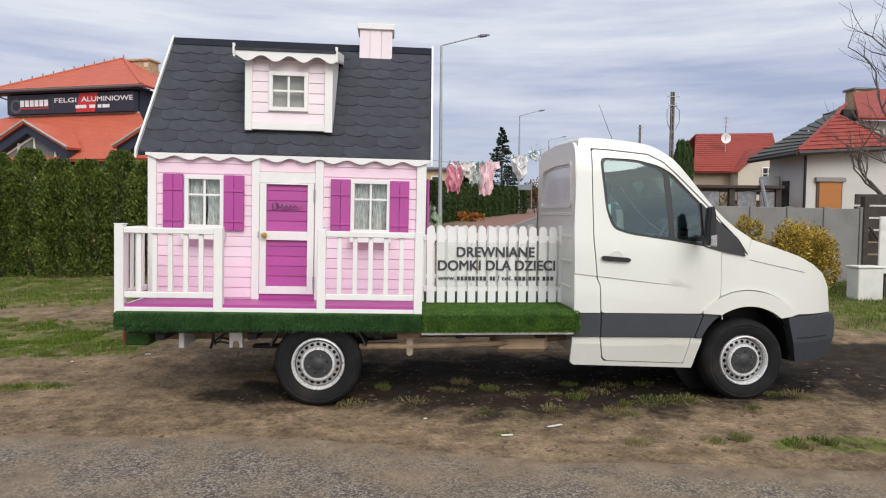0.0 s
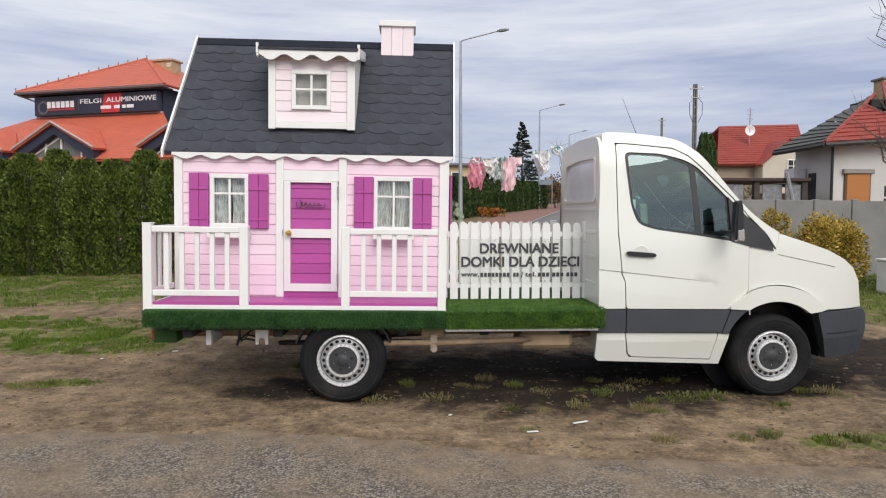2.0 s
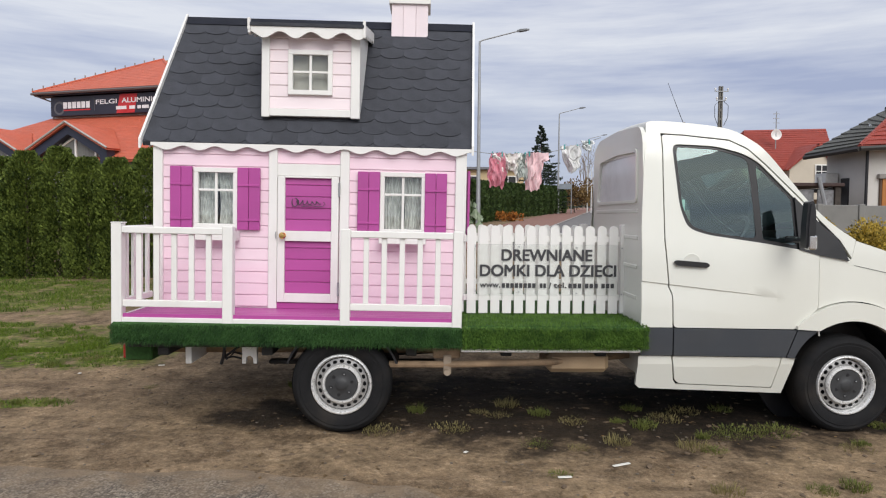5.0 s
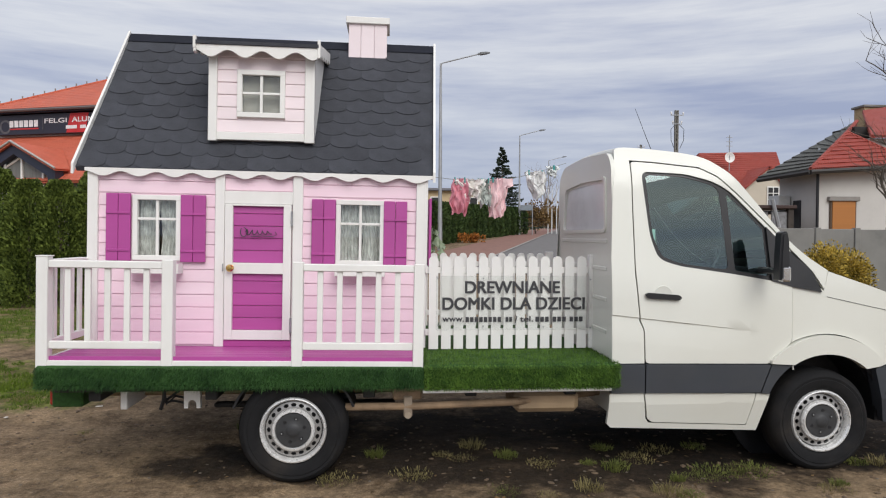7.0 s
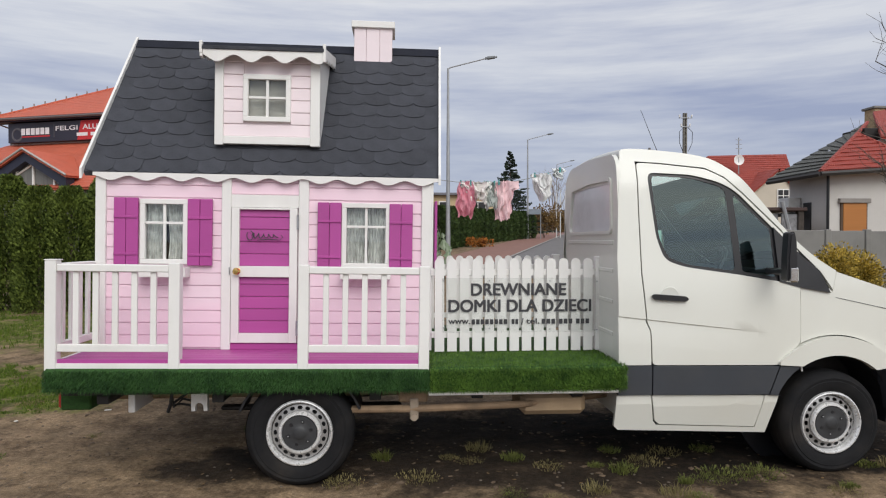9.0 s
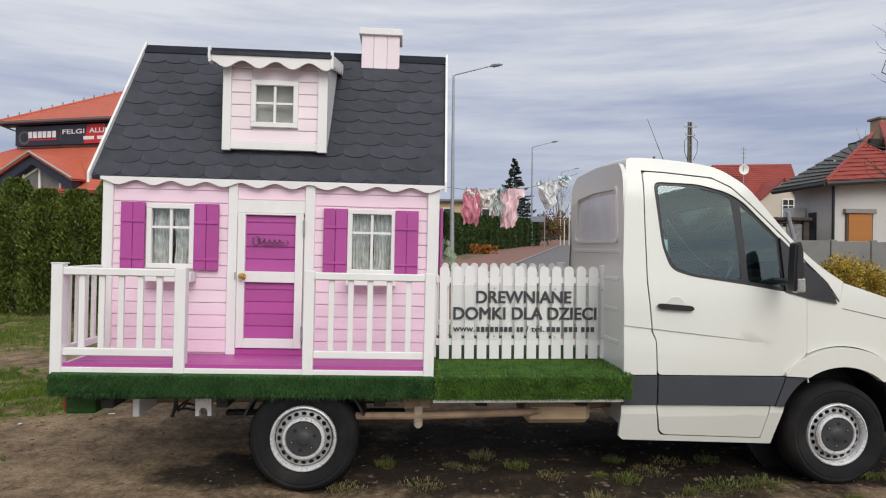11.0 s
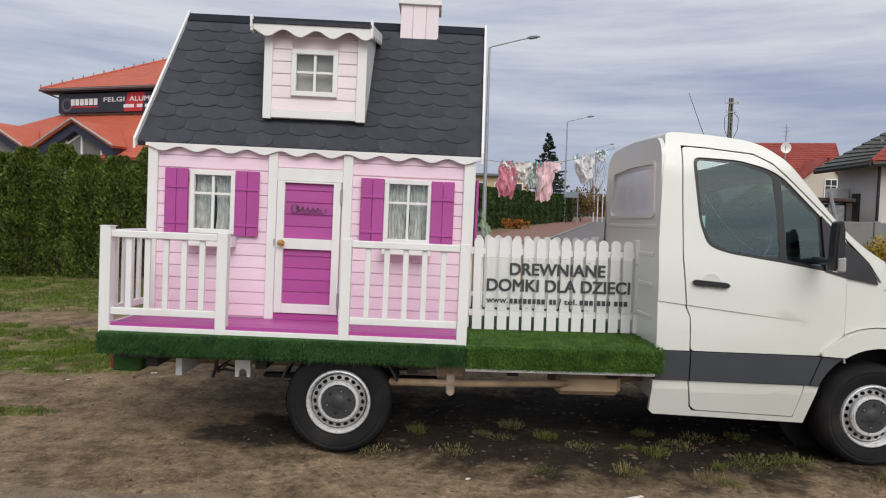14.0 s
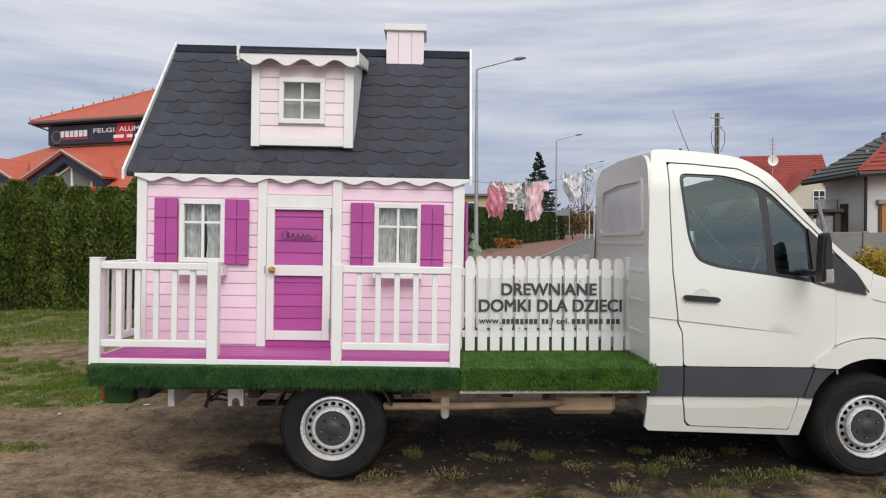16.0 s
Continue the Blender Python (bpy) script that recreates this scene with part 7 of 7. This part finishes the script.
build_shop()
build_grey_house()
build_red_house()
build_yard()


def far_woods():
    rng = random.Random(77)
    verts, faces = [], []
    for _ in range(9000):
        x = rng.uniform(-140, 260)
        h = 5.5 + 2.5 * noise.noise((x * 0.05, 0, 0)) + 2 * noise.noise((x * 0.3, 1, 0))
        z = 3.4 + rng.random() * h
        y = 190 + rng.uniform(-6, 6)
        s = rng.uniform(0.5, 1.3)
        k = len(verts)
        verts.extend([(x - s, y, z - s * 0.4), (x + s, y + rng.uniform(-1, 1), z - s * 0.3), (x + rng.uniform(-s, s), y, z + s)])
        faces.append((k, k + 1, k + 2))
    me = bpy.data.meshes.new("far_woods")
    me.from_pydata(verts, [], faces)
    me.materials.append(leafy("far_leaf", (0.035, 0.045, 0.04), (0.10, 0.10, 0.085), 0.4))
    tagged(new("far_woods", me), "distant dull green line of trees", "woods", kind="stuff")


far_woods()


# ---------------------------------------------------------------- grass on the verge, litter
TUFT = leafy("verge_grass", (0.036, 0.050, 0.011), (0.165, 0.180, 0.044), 3)
STRAW = leafy("straw_grass", (0.060, 0.055, 0.018), (0.26, 0.215, 0.092), 3)
LAWN = leafy("lawn_grass", (0.028, 0.062, 0.005), (0.112, 0.165, 0.014), 1.2)


def tuft_mesh(seed, r, h, n):
    rng = random.Random(seed)
    verts, faces = [Vector((0, 0, -0.03))], []      # the root joins all blades
    for _ in range(n):
        a, q = rng.uniform(0, 6.28), r * rng.random() ** 0.7
        p = Vector((q * math.cos(a), q * math.sin(a), -0.01))
        l = h * rng.uniform(0.4, 1.1)
        out = Vector((math.cos(a + rng.uniform(-0.8, 0.8)), math.sin(a + rng.uniform(-0.8, 0.8)), 0)) * l * rng.uniform(0.1, 0.9)
        s = Vector((rng.uniform(-1, 1), rng.uniform(-1, 1), 0)).normalized() * 0.0028
        mid, tip = p + out * 0.4 + Vector((0, 0, l * 0.65)), p + out + Vector((0, 0, l * rng.uniform(0.6, 1)))
        k = len(verts)
        verts.extend([p - s, p + s, mid + s * 0.8, mid - s * 0.8, tip])
        faces.extend([(0, k, k + 1), (k, k + 1, k + 2, k + 3), (k + 3, k + 2, k + 4)])
    me = bpy.data.meshes.new("grass_tuft")
    me.from_pydata(verts, [], faces)
    me.materials.append(STRAW if seed > 4 else TUFT)
    return me


def build_tufts():
    rng = random.Random(6)
    kinds = [tuft_mesh(s, r, h, n) for s, r, h, n in ((1, 0.11, 0.070, 240), (2, 0.15, 0.055, 300), (3, 0.07, 0.09, 160), (4, 0.19, 0.038, 340), (5, 0.12, 0.085, 150), (6, 0.17, 0.045, 260))]
    spots = [(-1.90, 1.26), (0.31, 0.04), (0.80, 0.07), (1.28, 0.71), (1.20, 0.42), (1.34, -0.21), (1.67, -0.29), (1.77, 0.25), (1.92, -0.20), (2.06, 0.22), (2.25, 0.16), (2.45, 0.33), (2.45, -0.30), (2.53, -0.36), (2.56, -0.12),
             (2.78, -0.07), (2.88, 0.03), (3.10, 0.01), (3.21, 0.07), (3.53, -0.32), (3.62, -0.24), (4.19, 0.09), (4.32, 0.02), (4.05, 0.16), (0.53, 0.49), (2.32, -1.03), (2.87, -1.04), (3.14, -0.99), (3.67, -1.16), (3.85, -1.12), (3.52, -1.20),
             (1.45, -0.78), (1.05, 0.55), (1.5, 0.45), (2.3, 0.55), (2.7, 0.5), (3.0, 0.6), (-0.35, 0.75), (-0.6, 1.3), (-2.74, 0.75), (-2.95, 0.70), (-2.5, 0.78), (-2.9, 2.3), (-3.2, 2.1), (-2.45, 2.2)]
    for x, y in spots:
        x, y = x + rng.uniform(-0.03, 0.03), y + rng.uniform(-0.03, 0.03)
        o = new("grass_tuft", kinds[rng.randrange(6)])
        o.matrix_basis = Matrix.Translation((x, y, soft_ground(x, y))) @ Matrix.Rotation(rng.uniform(0, 6), 4, "Z") @ Matrix.Scale(rng.uniform(0.4, 0.95), 4)
        tagged(o, "sparse yellowing grass tuft in the sandy verge", "grass tuft", "grass tufts on the verge")
    verts, faces = [], []
    for cx, cy, rx, ry, n, h in ((-9.5, 6.9, 7.5, 2.1, 70000, 0.07), (-5.5, 3.1, 2.8, 1.1, 52000, 0.042), (-3.1, 2.45, 1.0, 0.5, 6000, 0.035), (10.5, 5.5, 4.5, 3.2, 45000, 0.08), (-2.8, 0.74, 0.50, 0.16, 1100, 0.028), (3.75, -1.15, 0.42, 0.15, 1800, 0.04)):
        for _ in range(n):
            a, q = rng.uniform(0, 6.28), rng.random() ** 0.5
            x, y = cx + rx * q * math.cos(a) * 1.05, cy + ry * q * math.sin(a) * 1.05
            if noise.noise((x * 1.7, y * 2.3, 4)) + 0.6 * noise.noise((x * 6, y * 6, 2)) < -0.06 + 0.5 * (q - 0.6) or (y < 2.2 and 3.2 < x < 5.8 and y > -0.5):
                continue
            l = h * rng.uniform(0.4, 1.2)
            p = Vector((x, y, soft_ground(x, y) - 0.005))
            s = Vector((rng.uniform(-1, 1), rng.uniform(-1, 1), 0)) * 0.006
            k = len(verts)
            verts.extend([p - s, p + s, p + Vector((rng.uniform(-0.6, 0.6) * l, rng.uniform(-0.6, 0.6) * l, l))])
            faces.append((k, k + 1, k + 2))
    me = bpy.data.meshes.new("lawn_grass")
    me.from_pydata(verts, [], faces)
    me.materials.append(LAWN)
    tagged(new("lawn_grass", me), "uneven green grass on the verge", "grass", kind="stuff")
    # small stones and litter
    stone = mat("pebble", (0.13, 0.105, 0.08), 0.9, vary=0.3, scale=30)
    pebbles = bmesh.new()
    for _ in range(420):
        x, y = rng.uniform(-4, 5.5), rng.uniform(-1.4, 1.8)
        s = rng.uniform(0.004, 0.011)
        b = bmesh.new()
        bmesh.ops.create_icosphere(b, subdivisions=1, radius=s, matrix=Matrix.Translation((x, y, soft_ground(x, y) + s * 0.2)) @ Matrix.Diagonal((1.3, 1, 0.6, 1)))
        join(pebbles, b)
    tagged(part("pebbles", pebbles, stone), "small pale stones scattered over the soil", "pebbles", kind="stuff")
    # trodden clods of earth
    clods = bmesh.new()
    for _ in range(650):
        x, y = rng.uniform(-4.2, 5.5), rng.uniform(-1.25, 2.2)
        s = rng.uniform(0.008, 0.026) * rng.uniform(0.5, 1.0)
        b = bmesh.new()
        bmesh.ops.create_icosphere(b, subdivisions=1, radius=s, matrix=Matrix.Translation((x, y, soft_ground(x, y))) @ Matrix.Rotation(rng.uniform(0, 6), 4, "Z") @ Matrix.Diagonal((1.7, 1, 0.55, 1)))
        for v in b.verts:
            v.co += Vector((rng.uniform(-1, 1), rng.uniform(-1, 1), rng.uniform(-0.5, 0.5))) * s * 0.25
        join(clods, b)
    tagged(part("earth_clods", clods, mat("earth_clod", (0.125, 0.087, 0.055), 0.95, vary=0.4, scale=9, bump=0.8, bscale=90)), "small brown clods of trodden earth", "clods", kind="stuff")
    # fallen leaves and dark crumbs
    bits = bmesh.new()
    for _ in range(700):
        x, y = rng.uniform(-4.2, 5.5), rng.uniform(-1.3, 2.2)
        r = rng.uniform(0.006, 0.02)
        a = rng.uniform(0, 6.28)
        z = soft_ground(x, y) + 0.004
        vs = [bits.verts.new((x + r * k * math.cos(a + q), y + r * k * math.sin(a + q), z + rng.uniform(0, 0.008))) for q, k in ((0, 1.3), (1.6, 0.6), (3.1, 1.2), (4.7, 0.6))]
        bits.faces.new(vs)
    tagged(part("dry_leaves", bits, leafy("dry_leaf", (0.035, 0.024, 0.014), (0.16, 0.10, 0.045), 9)), "dry brown leaf crumbs strewn over the soil", "dry leaves", kind="stuff")
    paper = mat("litter_white", (0.7, 0.68, 0.62), 0.8)
    for x, y, w, a in ((1.445, -0.85, 0.085, 0.1), (1.847, -0.64, 0.13, 0.4), (0.876, -0.43, 0.03, 0.9), (-3.04, 0.36, 0.12, -0.9), (-2.08, 2.02, 0.06, 0.2), (-2.75, 1.72, 0.03, 1.4)):
        o = part("litter", box(-w / 2, w / 2, -0.012, 0.012, 0, 0.006, 0.002), paper, at=Matrix.Translation((x, y, soft_ground(x, y) + 0.004)) @ Matrix.Rotation(a, 4, "Z"))
        tagged(o, "small pale scrap of litter on the soil", "litter", "litter scraps")


build_tufts()
